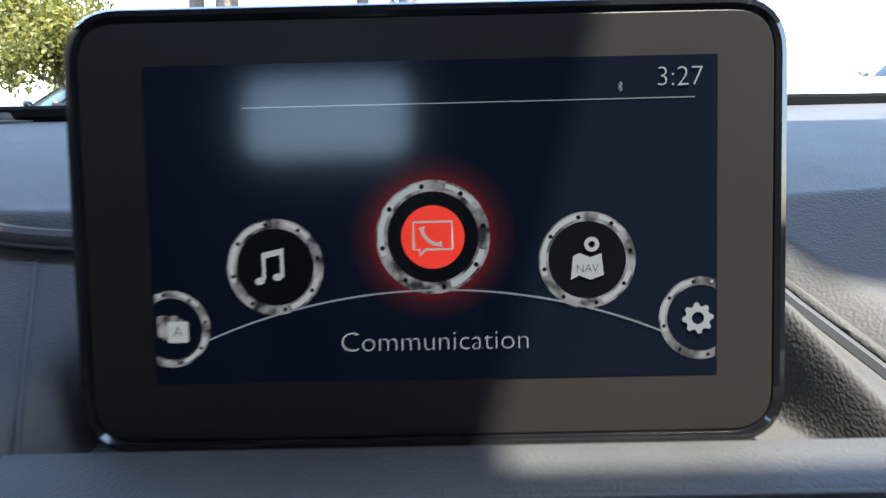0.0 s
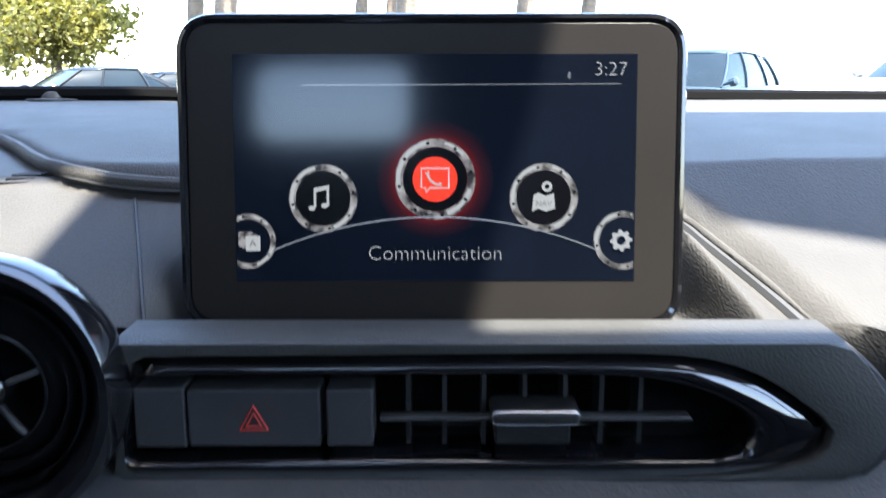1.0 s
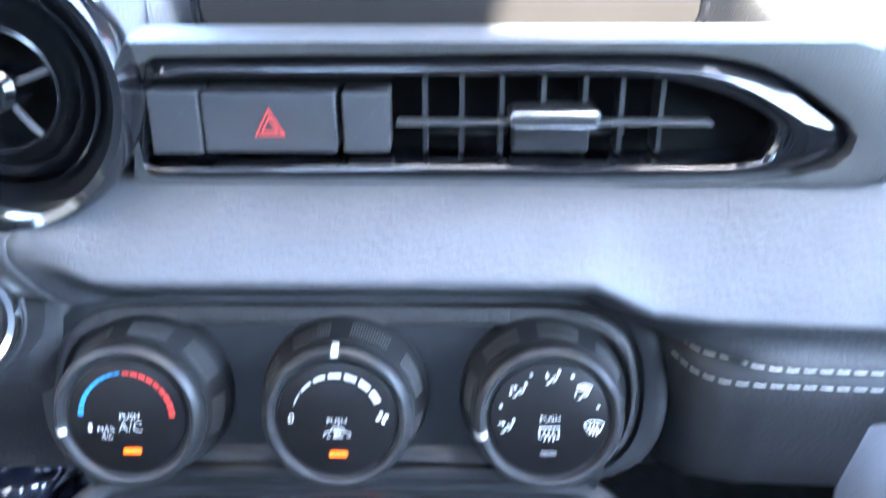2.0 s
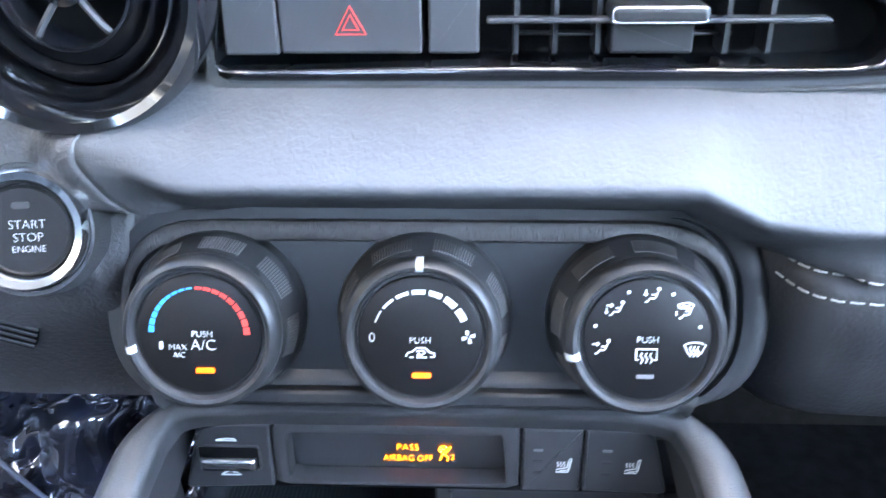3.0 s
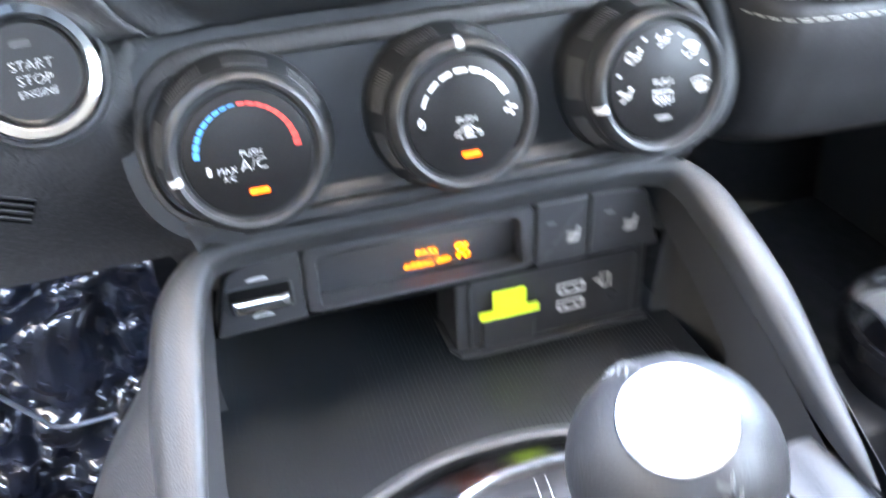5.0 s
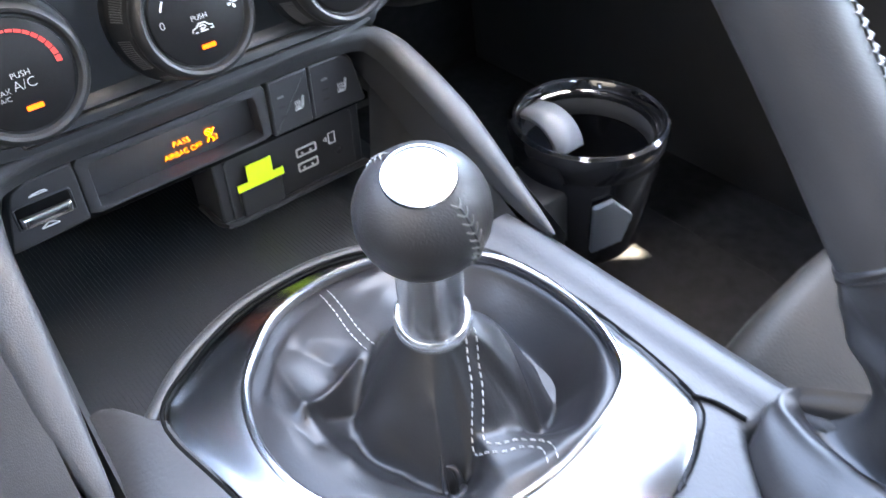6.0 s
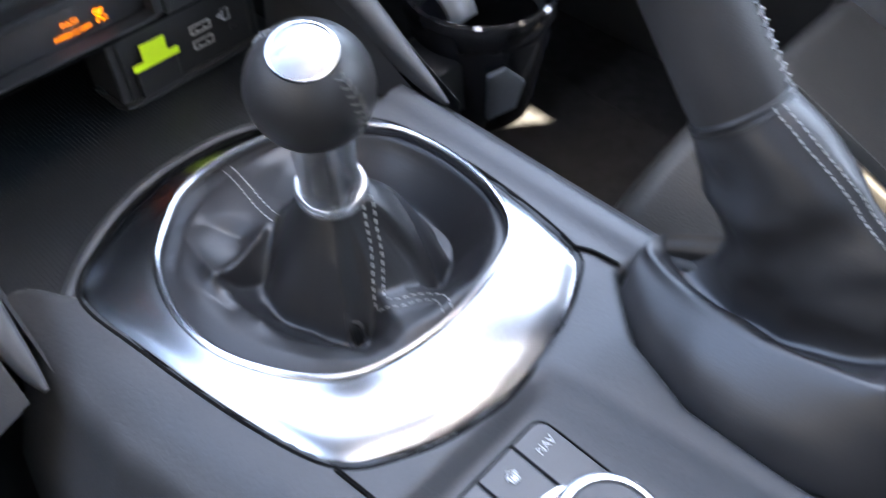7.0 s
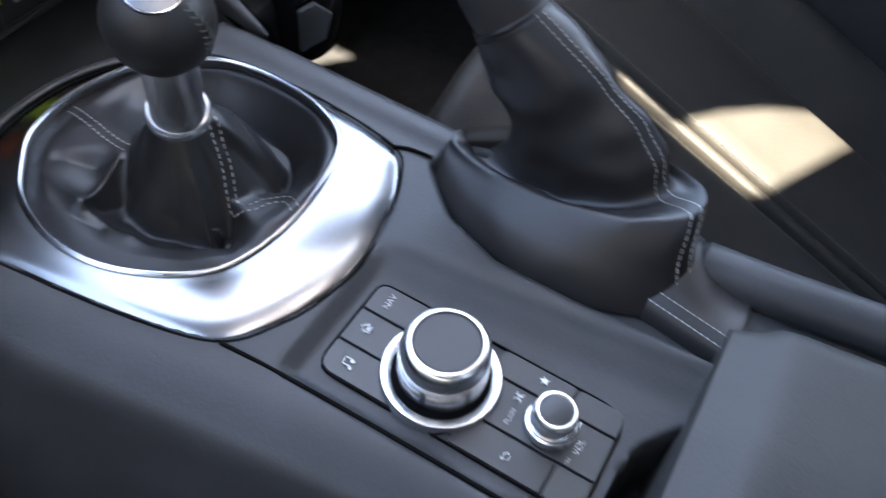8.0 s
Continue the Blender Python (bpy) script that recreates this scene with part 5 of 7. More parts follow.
for side in (0, 180):
    az = math.radians(-82 + side)
    line = []
    for k in range(30):
        a = radians(42 + 108 * k / 29)
        line.append(F_BALL @ Vector((R * math.sin(a) * math.cos(az), R * math.sin(a) * math.sin(az), R * math.cos(a))))
    tube(line, 0.0005, 5, bm=seams)
    for k in range(13):
        a = radians(40 + 8.6 * k)
        pts = []
        for w, da in ((-0.13, -2.5), (-0.06, 1.0), (0.0, 2.8), (0.06, 1.0), (0.13, -2.5)):
            aa, z = a + radians(da), az + w
            rr = R * (1.012 if abs(w) < 0.1 else 0.995)
            pts.append(F_BALL @ Vector((rr * math.sin(aa) * math.cos(z), rr * math.sin(aa) * math.sin(z), rr * math.cos(aa))))
        tube(pts, 0.00045, 5, bm=thread)
part("seam", seams, M_DARK, gl)
tagged(part("stitches", thread, M_DTHREAD, gl, "dark grey chevron stitches"), kind="stuff")
M_COLLAR = mat("collar_metal", (0.76, 0.77, 0.78), 0.22, metal=0.92, vary=0.04)
F_FOOT = frame_at(FOOT, AX, (0, 1, 0))
L = (TOP - FOOT).length
part("collar", lathe([(0.0120, L - R * 0.70), (0.0128, L - R * 0.86), (0.0130, L - R * 0.98), (0.0126, L - R * 1.02), (0.0122, L - R * 1.04), (0.0123, 0.030), (0.0127, 0.0175), (0.0135, 0.0158), (0.0133, 0.0148)], F_FOOT, 56), M_COLLAR, gl, "bright metal collar")
part("flange", lathe([(0.0128, 0.0156), (0.0139, 0.0155), (0.0150, 0.0145), (0.0156, 0.0118), (0.0155, 0.0086), (0.0148, 0.0068), (0.0132, 0.0062), (0.0110, 0.0)], F_FOOT, 56), M_COLLAR, gl, "rounded metal flange")


# folds of the boot, for each bearing about the lever: radius and height at the foot of the tent, then along the inner edge of the outer roll
FOLDS = [(10, 0.046, 0.6235, 0.066, 0.638), (35, 0.044, 0.626, 0.064, 0.639), (60, 0.036, 0.634, 0.060, 0.641), (85, 0.029, 0.643, 0.056, 0.643), (100, 0.027, 0.646, 0.052, 0.646), (125, 0.027, 0.646, 0.055, 0.6470), (145, 0.030, 0.642, 0.060, 0.6460), (160, 0.036, 0.635, 0.0575, 0.6455), (176, 0.0415, 0.630, 0.0555, 0.6445), (192, 0.0435, 0.6285, 0.0555, 0.6435), (212, 0.0430, 0.6290, 0.0585, 0.6425), (228, 0.0480, 0.6270, 0.0600, 0.6410), (238, 0.0510, 0.6225, 0.0620, 0.6400), (246, 0.0450, 0.6290, 0.0600, 0.6400), (254, 0.0370, 0.6430, 0.0550, 0.6430), (268, 0.0400, 0.6420, 0.0580, 0.6430), (281, 0.0440, 0.6370, 0.0600, 0.6430), (290, 0.0480, 0.6270, 0.0640, 0.6420), (312, 0.0500, 0.6235, 0.0660, 0.6405), (336, 0.0480, 0.6225, 0.0670, 0.6390)]
# single creases: from, to, height, half width
CREASES = [
    ((-0.0390, -0.1030), (-0.0080, -0.0960), 0.0050, 0.0028), ((-0.0330, -0.1060), (-0.0160, -0.1080), -0.0042, 0.0032),
    ((-0.0350, -0.0655), (-0.0385, -0.1000), 0.0038, 0.0034), ((-0.0235, -0.0720), (-0.0160, -0.0880), -0.0036, 0.0085),
    ((-0.0480, -0.0900), (-0.0440, -0.1180), -0.0026, 0.0045), ((-0.0260, -0.1150), (-0.0390, -0.1330), 0.0022, 0.0040),
    ((-0.0040, -0.1400), (-0.0130, -0.1585), 0.0034, 0.0036), ((-0.0180, -0.1300), (-0.0150, -0.1480), -0.0016, 0.0070),
    ((0.0360, -0.1330), (0.0330, -0.1650), 0.0032, 0.0026), ((0.0520, -0.1150), (0.0560, -0.1450), -0.0028, 0.0090),
]


def crease_at(x, y):
    h = 0.0
    for (ax_, ay_), (bx_, by_), amp, wide in CREASES:
        ex_, ey_ = bx_ - ax_, by_ - ay_
        u = ((x - ax_) * ex_ + (y - ay_) * ey_) / (ex_ * ex_ + ey_ * ey_)
        v = min(1, max(0, u))
        h += amp * math.exp(-math.hypot(x - ax_ - v * ex_, y - ay_ - v * ey_) / wide)
    return h


def fold_line(deg):
    tab = [(f[0] + w, f[1:]) for w in (-360, 0, 360) for f in FOLDS]
    for (a, p), (b2, q) in zip(tab, tab[1:]):
        if a <= deg < b2:
            f = (deg - a) / (b2 - a)
            return [p[i] + (q[i] - p[i]) * f for i in range(4)]
    return FOLDS[0][1:]


def boot_z(deg, r, rim):
    r1, z1, r2, z2 = fold_line(deg % 360)
    z1 -= 0.14 * (0.648 - z1)
    r2 = min(r2, rim - 0.004)
    r1 = min(r1, r2 - 0.004)
    # the right-hand lobe bulges, the rest hangs nearly straight
    bulge = 1.0 + 0.55 * smooth(278, 300, deg % 360) * (1 - smooth(340, 358, deg % 360))
    if r < r1:
        t = max(0, (r - 0.0128) / (r1 - 0.0128))
        return 0.6725 + (z1 - 0.6725) * t ** bulge
    return lerp([(r1, z1), (r2, z2), ((r2 + rim) / 2, (z2 + 0.6432) / 2 + 0.0016), (rim, 0.6425)], r)


def shift_boot():
    nr, na = 64, 240
    ringp = radial(B3, na, (FOOT.x, FOOT.y))
    rows = []
    for j in range(nr):
        u = j / (nr - 1)
        row = []
        for i in range(na):
            a = 2 * math.pi * i / na
            rx, ry = ringp[i]
            rim = math.hypot(rx - FOOT.x, ry - FOOT.y)
            off = Vector((-0.0022, -0.0024)) * (1 - u) ** 2
            r = 0.0128 + (rim - 0.0128) * u
            x, y = FOOT.x + r * math.cos(a) + off.x, FOOT.y + r * math.sin(a) + off.y
            env = math.sin(math.pi * u)
            deg = math.degrees(a) + 5 * env * noise.noise(Vector((x * 40, y * 40, 7.0)))
            # a little smoothing keeps the ridges from being knife-sharp
            z = sum(w * boot_z(deg + dd, r + dr, rim) for dd, dr, w in ((0, 0, 0.3), (-1.5, 0, 0.1), (1.5, 0, 0.1), (0, 0.0013, 0.15), (0, -0.0013, 0.15), (0, 0.003, 0.1), (0, -0.003, 0.1)))
            z += env * (crease_at(x, y) + 0.0004 * noise.noise(Vector((x * 60, y * 60, 3.0))) + 0.0016 * (0.25 - abs(noise.noise(Vector((x * 30, y * 30, 9.0))))))
            row.append((x, y, z))
        rows.append(row)
    return loft(rows, True)


bt = part("boot", shift_boot(), M_BOOT, gl, "creased black leather boot", angle=80)


def on_boot(u, a):
    """A place on the boot for its stitching."""
    dep = bt.data.vertices
    fj, fi = min(u * 63, 62.999), (a / (2 * math.pi) * 240) % 240
    j, i = int(fj), int(fi)
    g = [dep[r * 240 + c % 240].co for r in (j, j + 1) for c in (i, i + 1)]
    return g[0].lerp(g[1], fi - i).lerp(g[2].lerp(g[3], fi - i), fj - j) + ROOT[bt] + Vector((0, 0, 0.0005))


for path in ([(300, 0.03), (278, 0.13), (266, 0.26), (257, 0.38), (253, 0.47), (254, 0.55), (260, 0.62), (267, 0.66), (272, 0.73), (274, 0.82), (272, 0.90), (269.5, 0.975)], [(120, 0.26), (112, 0.42), (104, 0.65), (98, 0.96)]):
    tree_ = BVHTree.FromPolygons([v.co for v in bt.data.vertices], [tuple(f.vertices) for f in bt.data.polygons])
    line = [on_boot(min(0.98, p.y), radians(p.x)) for p in spline([(d_, u_, 0) for d_, u_ in path], 14)]
    for off in (-0.0021, 0.0021):
        bst = bmesh.new()
        rowp = []
        for k in range(len(line)):
            t_ = (line[min(k + 1, len(line) - 1)] - line[max(k - 1, 0)]).normalized()
            p = line[k] + t_.cross(Vector((0, 0, 1))).normalized() * off
            down = tree_.ray_cast(p - ROOT[bt] + Vector((0, 0, 0.03)), Vector((0, 0, -1)))[0]
            rowp.append(down + ROOT[bt] + Vector((0, 0, 0.0004)) if down else p)
        # stitches of one length along the row
        pts_ = evenly(rowp, 0.00025)
        for k in range(0, len(pts_) - 9, 14):
            tube([pts_[k], pts_[k + 4] + Vector((0, 0, 0.0003)), pts_[k + 8]], 0.00031, 4, bm=bst)
        tagged(part("boot_stitching", bst, M_BTHREAD, gl, "pale row of stitches"), kind="stuff")

# pinched fold at the tent's foot, curling back on itself
curl = spline([(-0.0095, -0.1500, -0.0004), (-0.0140, -0.1575, 0.0010), (-0.0165, -0.1640, 0.0006), (-0.0125, -0.1655, 0.0006), (-0.0085, -0.1615, 0.0016), (-0.0075, -0.1560, 0.0014), (-0.0100, -0.1530, -0.0006)], 6)
tree_ = BVHTree.FromPolygons([v.co for v in bt.data.vertices], [tuple(f.vertices) for f in bt.data.polygons])
lined = []
for p in curl:
    hit = tree_.ray_cast(Vector((p.x, p.y, 0.75)) - ROOT[bt], Vector((0, 0, -1)))[0]
    lined.append(hit + ROOT[bt] + Vector((0, 0, p.z - 0.0006)))
part("pinched_fold", tube(lined, [0.0008 + 0.0011 * math.sin(math.pi * k / (len(lined) - 1)) for k in range(len(lined))], 10), M_BOOT, gl, angle=80)

# rotary controller panel
M_KEY = mat("key_plastic", (0.011, 0.011, 0.0115), 0.46, grain=1800, bump=0.12)
cp = thing("controller_panel", (-0.02, -0.30, 0.64), "dark control panel with flush media buttons", "control panel")
F_CP = Matrix.Translation((0, 0, 0.6395))
x0, x1, y0, y1 = PANEL
part("base", prism(rpoly([(x0 - 0.001, y0 - 0.001, 0.013), (x1 + 0.001, y0 - 0.001, 0.015), (x1 + 0.001, y1 + 0.001, 0.007), (x0 - 0.001, y1 + 0.001, 0.011)], 6), -0.008, -0.0012, F_CP), M_DARK, cp)
gap = 0.0006


def key(name, pts, label=""):
    return part(name, prism(pts, -0.002, 0.0014, F_CP, 0.0004), M_KEY, cp, label)


DC = Vector((-0.0222, -0.2885))


def strip(xa, xb, ya, yb, tl=0.0013, tr=0.0013, br=0.0013, bl=0.0013):
    """A key between xa, xb and ya (front), yb (rear), its corners rounded."""
    return rpoly([(xa + gap, yb + gap, bl), (xb - gap, yb + gap, br), (xb - gap, ya - gap, tr), (xa + gap, ya - gap, tl)], 5)


key("button", strip(-0.0470, -0.0300, -0.2405, -0.2790, tl=0.009))
key("button", strip(-0.0300, -0.0110, -0.2405, -0.2650))
key("button", strip(-0.0110, 0.0058, -0.2405, -0.2760, tr=0.006))
key("button", strip(-0.0080, 0.0058, -0.3060, -0.3420))
key("button", strip(-0.0470, -0.0305, -0.3050, -0.3480))
key("fascia", strip(-0.0305, -0.0080, -0.3100, -0.3652))
key("fascia", strip(-0.0470, -0.0305, -0.3480, -0.3652, bl=0.012))
key("fascia", strip(-0.0080, 0.0058, -0.3420, -0.3652, br=0.013))
edge = rpoly([(-0.0468, -0.3650, 0.012), (0.0056, -0.3650, 0.013), (0.0056, -0.2407, 0.006), (-0.0468, -0.2407, 0.009)], 6)
part("gap", ring(inset(edge, -0.0007), edge, -0.004, 0.0012, F_CP, 0.0002, 160, (-0.0206, -0.3030)), M_SHADE, cp, "dark gap round the keys")
F_CT = F_CP @ Matrix.Translation((0, 0, 0.0017))


def turned(x, y, deg=0):
    return F_CT @ Matrix.Translation((x, y, 0)) @ Matrix.Rotation(radians(deg), 4, "Z")


text("NAV", 0.0042, turned(-0.0020, -0.2500), M_WHITE, cp, "lettering", 0.0001)
glyph(cp, turned(-0.0200, -0.2490), [[(-0.0026, 0), (0, 0.0024), (0.0026, 0)], [(-0.0016, 0.0002), (-0.0016, -0.0022), (0.0016, -0.0022), (0.0016, 0.0002)], [(-0.0004, -0.0020), (-0.0004, 0)], [(0.0006, -0.0020), (0.0006, 0)]], M_WHITE, "home_icon", 0.0004)
glyph(cp, turned(-0.0385, -0.2520), [[(-0.0016, -0.0018), (-0.0016, 0.0018), (0.0018, 0.0024), (0.0018, -0.0012)]], M_WHITE, "note_icon", 0.0004)
for dx, dy in ((-0.0022, -0.0020), (0.0012, -0.0014)):
    part("note_icon", prism(circle(0.0008, 10, dx, dy), 0.0, 0.0004, turned(-0.0385, -0.2520)), M_WHITE, cp)
star = [((0.0022 if k % 2 == 0 else 0.0010) * math.sin(k * math.pi / 5), (0.0022 if k % 2 == 0 else 0.0010) * math.cos(k * math.pi / 5)) for k in range(10)]
part("star_icon", prism(star, 0.0, 0.0003, turned(0.0002, -0.3275)), M_WHITE, cp)
glyph(cp, turned(-0.0400, -0.3290), [[(-0.0018, 0.0008), (0.0010, 0.0008), (0.0020, -0.0004), (0.0010, -0.0016), (-0.0012, -0.0016)], [(-0.0010, 0.0018), (-0.0020, 0.0008), (-0.0010, -0.0002)]], M_WHITE, "back_icon", 0.00035)
text("PUSH", 0.0034, turned(-0.0228, -0.3225), M_WHITE, cp, "lettering", 0.0001)
glyph(cp, turned(-0.0130, -0.3215), [[(-0.0022, 0.0016), (0.0022, -0.0016)], [(-0.0022, -0.0016), (0.0022, 0.0016)], [(-0.001, 0.0014), (-0.001, -0.0014)], [(0.0008, 0.0016), (0.0008, -0.0016)]], M_WHITE, "mute_icon", 0.00032)
text("VOL", 0.0040, turned(-0.0196, -0.3530), M_WHITE, cp, "lettering", 0.0001)
part("volume_mark", prism(rrect(0.0034, 0.0006, 0.0002), 0.0, 0.0003, turned(-0.0105, -0.3490)), M_WHITE, cp)
text("ON", 0.0022, turned(-0.0280, -0.3515), M_WHITE, cp, "lettering", 0.0001)

rk = thing("rotary_controller", (DC.x, DC.y, 0.641), "silver rotary media controller with black top", "knob")
F_D = Matrix.Translation((DC.x, DC.y, 0.641))
part("base_ring", lathe([(0.0215, -0.002), (0.0218, 0.0022), (0.0236, 0.0032), (0.0258, 0.0030), (0.0268, 0.0014), (0.0270, -0.002)], F_D, 64), M_SATIN, rk, "satin silver base ring")
part("trench", lathe([(0, 0.0008), (0.0212, 0.0008), (0.0218, 0.0016)], F_D, 48), M_SHADE, rk)
part("barrel", lathe([(0.0184, 0.000), (0.0188, 0.005), (0.0189, 0.0135), (0.0192, 0.0140), (0.0192, 0.0200), (0.0190, 0.0232), (0.0183, 0.0258), (0.0172, 0.0274), (0.0158, 0.0282), (0.0147, 0.0282), (0.0143, 0.0272)], F_D, 64), M_SATIN, rk, "turned metal barrel")
kn = bmesh.new()
for k in range(120):
    if k % 20 in (0, 1, 2):
        continue
    a = 2 * math.pi * k / 120
    rm = F_D @ Matrix.Rotation(a, 4, "Z")
    box((0.0186, -0.00028, 0.0045), (0.0194, 0.00028, 0.0132), rm, bm=kn)
part("knurling", kn, M_SATIN, rk)
part("top", lathe([(0, 0.0274), (0.0135, 0.0276), (0.0145, 0.0268)], F_D, 48), M_SW, rk, "matt black top")
VC = Vector((-0.0178, -0.3385))
vk = thing("volume_knob", (VC.x, VC.y, 0.641), "small silver volume knob with black top", "knob")
F_V = Matrix.Translation((VC.x, VC.y, 0.6412))
part("skirt", lathe([(0.0116, 0.0), (0.0116, 0.0026), (0.0108, 0.0040), (0.0096, 0.0044)], F_V, 40), M_SATIN, vk)
part("barrel", lathe([(0.0094, 0.004), (0.0097, 0.0080), (0.0098, 0.0118), (0.0093, 0.0140), (0.0083, 0.0150), (0.0074, 0.0150), (0.0070, 0.0145)], F_V, 40), M_COLLAR, vk)
part("top", lathe([(0, 0.0146), (0.0064, 0.0148), (0.0071, 0.0144)], F_V, 32), M_SW, vk)

# armrest lid
ar = thing("armrest", (0.01, -0.46, 0.64), "dark grey padded centre armrest lid", "armrest")
rows = []
for k in range(22):
    u = k / 21
    y = -0.3885 - 0.16 * u
    xl, xr = -0.062, lerp([(0, 0.066), (0.1, 0.0715), (1, 0.090)], u)
    sk_ = 0.010 * (1 - smooth(0, 0.12, u))
    sec = rpoly([(xl, 0.600, 0.004), (xr, 0.600, 0.004), (xr, 0.6685 - sk_, 0.016), ((xl + xr) / 2, 0.6705 - sk_, 0.09), (xl, 0.6685 - sk_, 0.024)], 9)
    rows.append([(x, y - 0.004 * (1 if k else 0) + 0.003 * (0.6695 - z) / 0.07, z) for x, z in sec])
part("lid", loft(rows, True, cap0=True, cap1=True), M_LID, ar, angle=60)
part("base", box((-0.058, -0.56, 0.56), (0.064, -0.396, 0.603)), M_HARD, ar, "black base under the lid")
rr = [(0.098, -0.3600, 0.6450), (0.0985, -0.40, 0.6490), (0.1040, -0.46, 0.6520), (0.11, -0.56, 0.6540)]
part("rail", tube(spline(rr, 5), [0.0080] + [0.0125] * 15, 12), M_SKIN, cc, "padded rail")

# ---------------------------------------------------------------- handbrake
hb = thing("handbrake", (0.10, -0.28, 0.645), "raised leather-wrapped handbrake lever with gathered boot", "handbrake")
A0, A1 = Vector((0.1120, -0.2560, 0.7040)), Vector((0.1120, -0.1240, 0.8560))
ax = (A1 - A0).normalized()
hp = [A0 + ax * (0.014 + 0.186 * k / 20) for k in range(21)]
hr = [0.0178, 0.0180, 0.0184, 0.0184, 0.0182, 0.0180, 0.0178, 0.0178, 0.0178, 0.0178, 0.0180, 0.0182, 0.0184, 0.0186, 0.0186, 0.0184, 0.0180, 0.0172, 0.0158, 0.0130, 0.0070]
part("grip", tube(hp, hr, 28, up=(0, -1, 0.5)), M_GRIP, hb, "smooth leather grip", angle=60)
side = Vector((1, 0, 0))
back = ax.cross(side).normalized()
if back.y > 0:
    back = -back
hs, ht = bmesh.new(), bmesh.new()
for k in range(44):
    c = A0 + ax * (0.002 + 0.0042 * k)
    dirv = (back * 0.93 + side * 0.37).normalized()
    tang = dirv.cross(ax).normalized()
    o = c + dirv * 0.0187
    for s in (-1, 1):
        tube([o + tang * s * 0.0044 - dirv * 0.0004 - ax * 0.0004, o + tang * s * 0.0020 + dirv * 0.0004, o + ax * 0.0016], 0.0005, 4, bm=ht)
tube([A0 + ax * (0.19 * k / 12) + (back * 0.93 + side * 0.37).normalized() * 0.0182 for k in range(13)], 0.0007, 5, bm=hs)
part("seam", hs, M_DARK, hb)
tagged(part("grip_stitching", ht, M_STITCH, hb, "grey zigzag stitching"), kind="stuff")


# closed lines round the boot, from the console up to the grip: centre, half width, half length, taper to the front, fall towards the front, dip on the driver's side
BOOT_LINES = [
    (0.0835, -0.296, 0.6380, 0.0380, 0.0705, 0.15, 0.00, 0.0),
    (0.0880, -0.292, 0.6540, 0.0345, 0.0670, 0.25, 0.08, 0.0),
    (0.0958, -0.289, 0.6660, 0.0285, 0.0635, 0.20, 0.22, 0.001),
    (0.1000, -0.287, 0.6678, 0.0245, 0.0610, 0.20, 0.22, 0.002),
    (0.1070, -0.287, 0.6610, 0.0170, 0.0480, 0.10, 0.30, 0.010),
    (0.1095, -0.287, 0.6810, 0.0175, 0.0350, 0.10, 0.38, 0.006),
    (0.1113, -0.267, 0.7010, 0.0180, 0.0300, 0.00, 0.40, 0.003),
]


def boot_line(cx, cy, cz, a, b, taper, fall, dip):
    """One closed line; it begins at the front tip and runs along the driver's side."""
    out = []
    for k in range(88):
        q = 2 * math.pi * k / 88
        dy = b * math.cos(q)
        out.append(Vector((cx - a * math.sin(q) * (1 - taper * max(0, math.cos(q))), cy + dy, cz - fall * dy - dip * max(0, math.sin(q)))))
    return out


def brake_boot():
    """Pouch, deep fold and sleeve, from the console up to the grip."""
    rings = [boot_line(*l_) for l_ in BOOT_LINES]
    for lift, r in ((0.0, 0.0198), (0.006, 0.0192), (0.0066, 0.0178)):
        c = Vector((0.1120, -0.2415, 0.7205)) + ax * lift
        rings.append(boot_line(c.x, c.y, c.z, r, r * math.cos(radians(40)), 0, math.tan(radians(40)), 0))
    na, fine = len(rings[0]), []
    for s in range(len(rings) - 1):
        a, b2, c, d = rings[max(s - 1, 0)], rings[s], rings[s + 1], rings[min(s + 2, len(rings) - 1)]
        for k in range(6):
            t = k / 6
            fine.append([0.5 * (2 * b2[i] + (c[i] - a[i]) * t + (2 * a[i] - 5 * b2[i] + 4 * c[i] - d[i]) * t * t + (3 * b2[i] - a[i] - 3 * c[i] + d[i]) * t ** 3) for i in range(na)])
    fine.append(rings[-1])
    N = len(fine)
    for j, row in enumerate(fine):
        env = math.sin(math.pi * min(1, max(0, (j / (N - 1) - 0.04) / 0.80))) ** 0.7
        c = sum(row, Vector()) / na
        for i, p in enumerate(row):
            w = 0.0036 * noise.noise(Vector((p.x * 30, p.y * 30, p.z * 36)))
            w += 0.0075 * (0.22 - abs(noise.noise(Vector((p.x * 22 + 5, p.y * 26, p.z * 40 + 2)))))
            # the sleeve hangs in slanting folds
            s_ = smooth(0.50, 0.66, j / (N - 1)) * (1 - smooth(0.80, 0.92, j / (N - 1)))
            along = (p.z - 0.69) * 55 + (p.y + 0.27) * 30
            w += s_ * (0.0026 * math.sin(along + 2.2 * math.sin(i * 0.11)) - 0.0060 * max(0, 0.25 - abs(noise.noise(Vector((p.x * 30 + 1, p.y * 40 + p.z * 26, p.z * 44 - p.y * 20))))))
            row[i] = p + (p - c).normalized() * w * env
    return fine


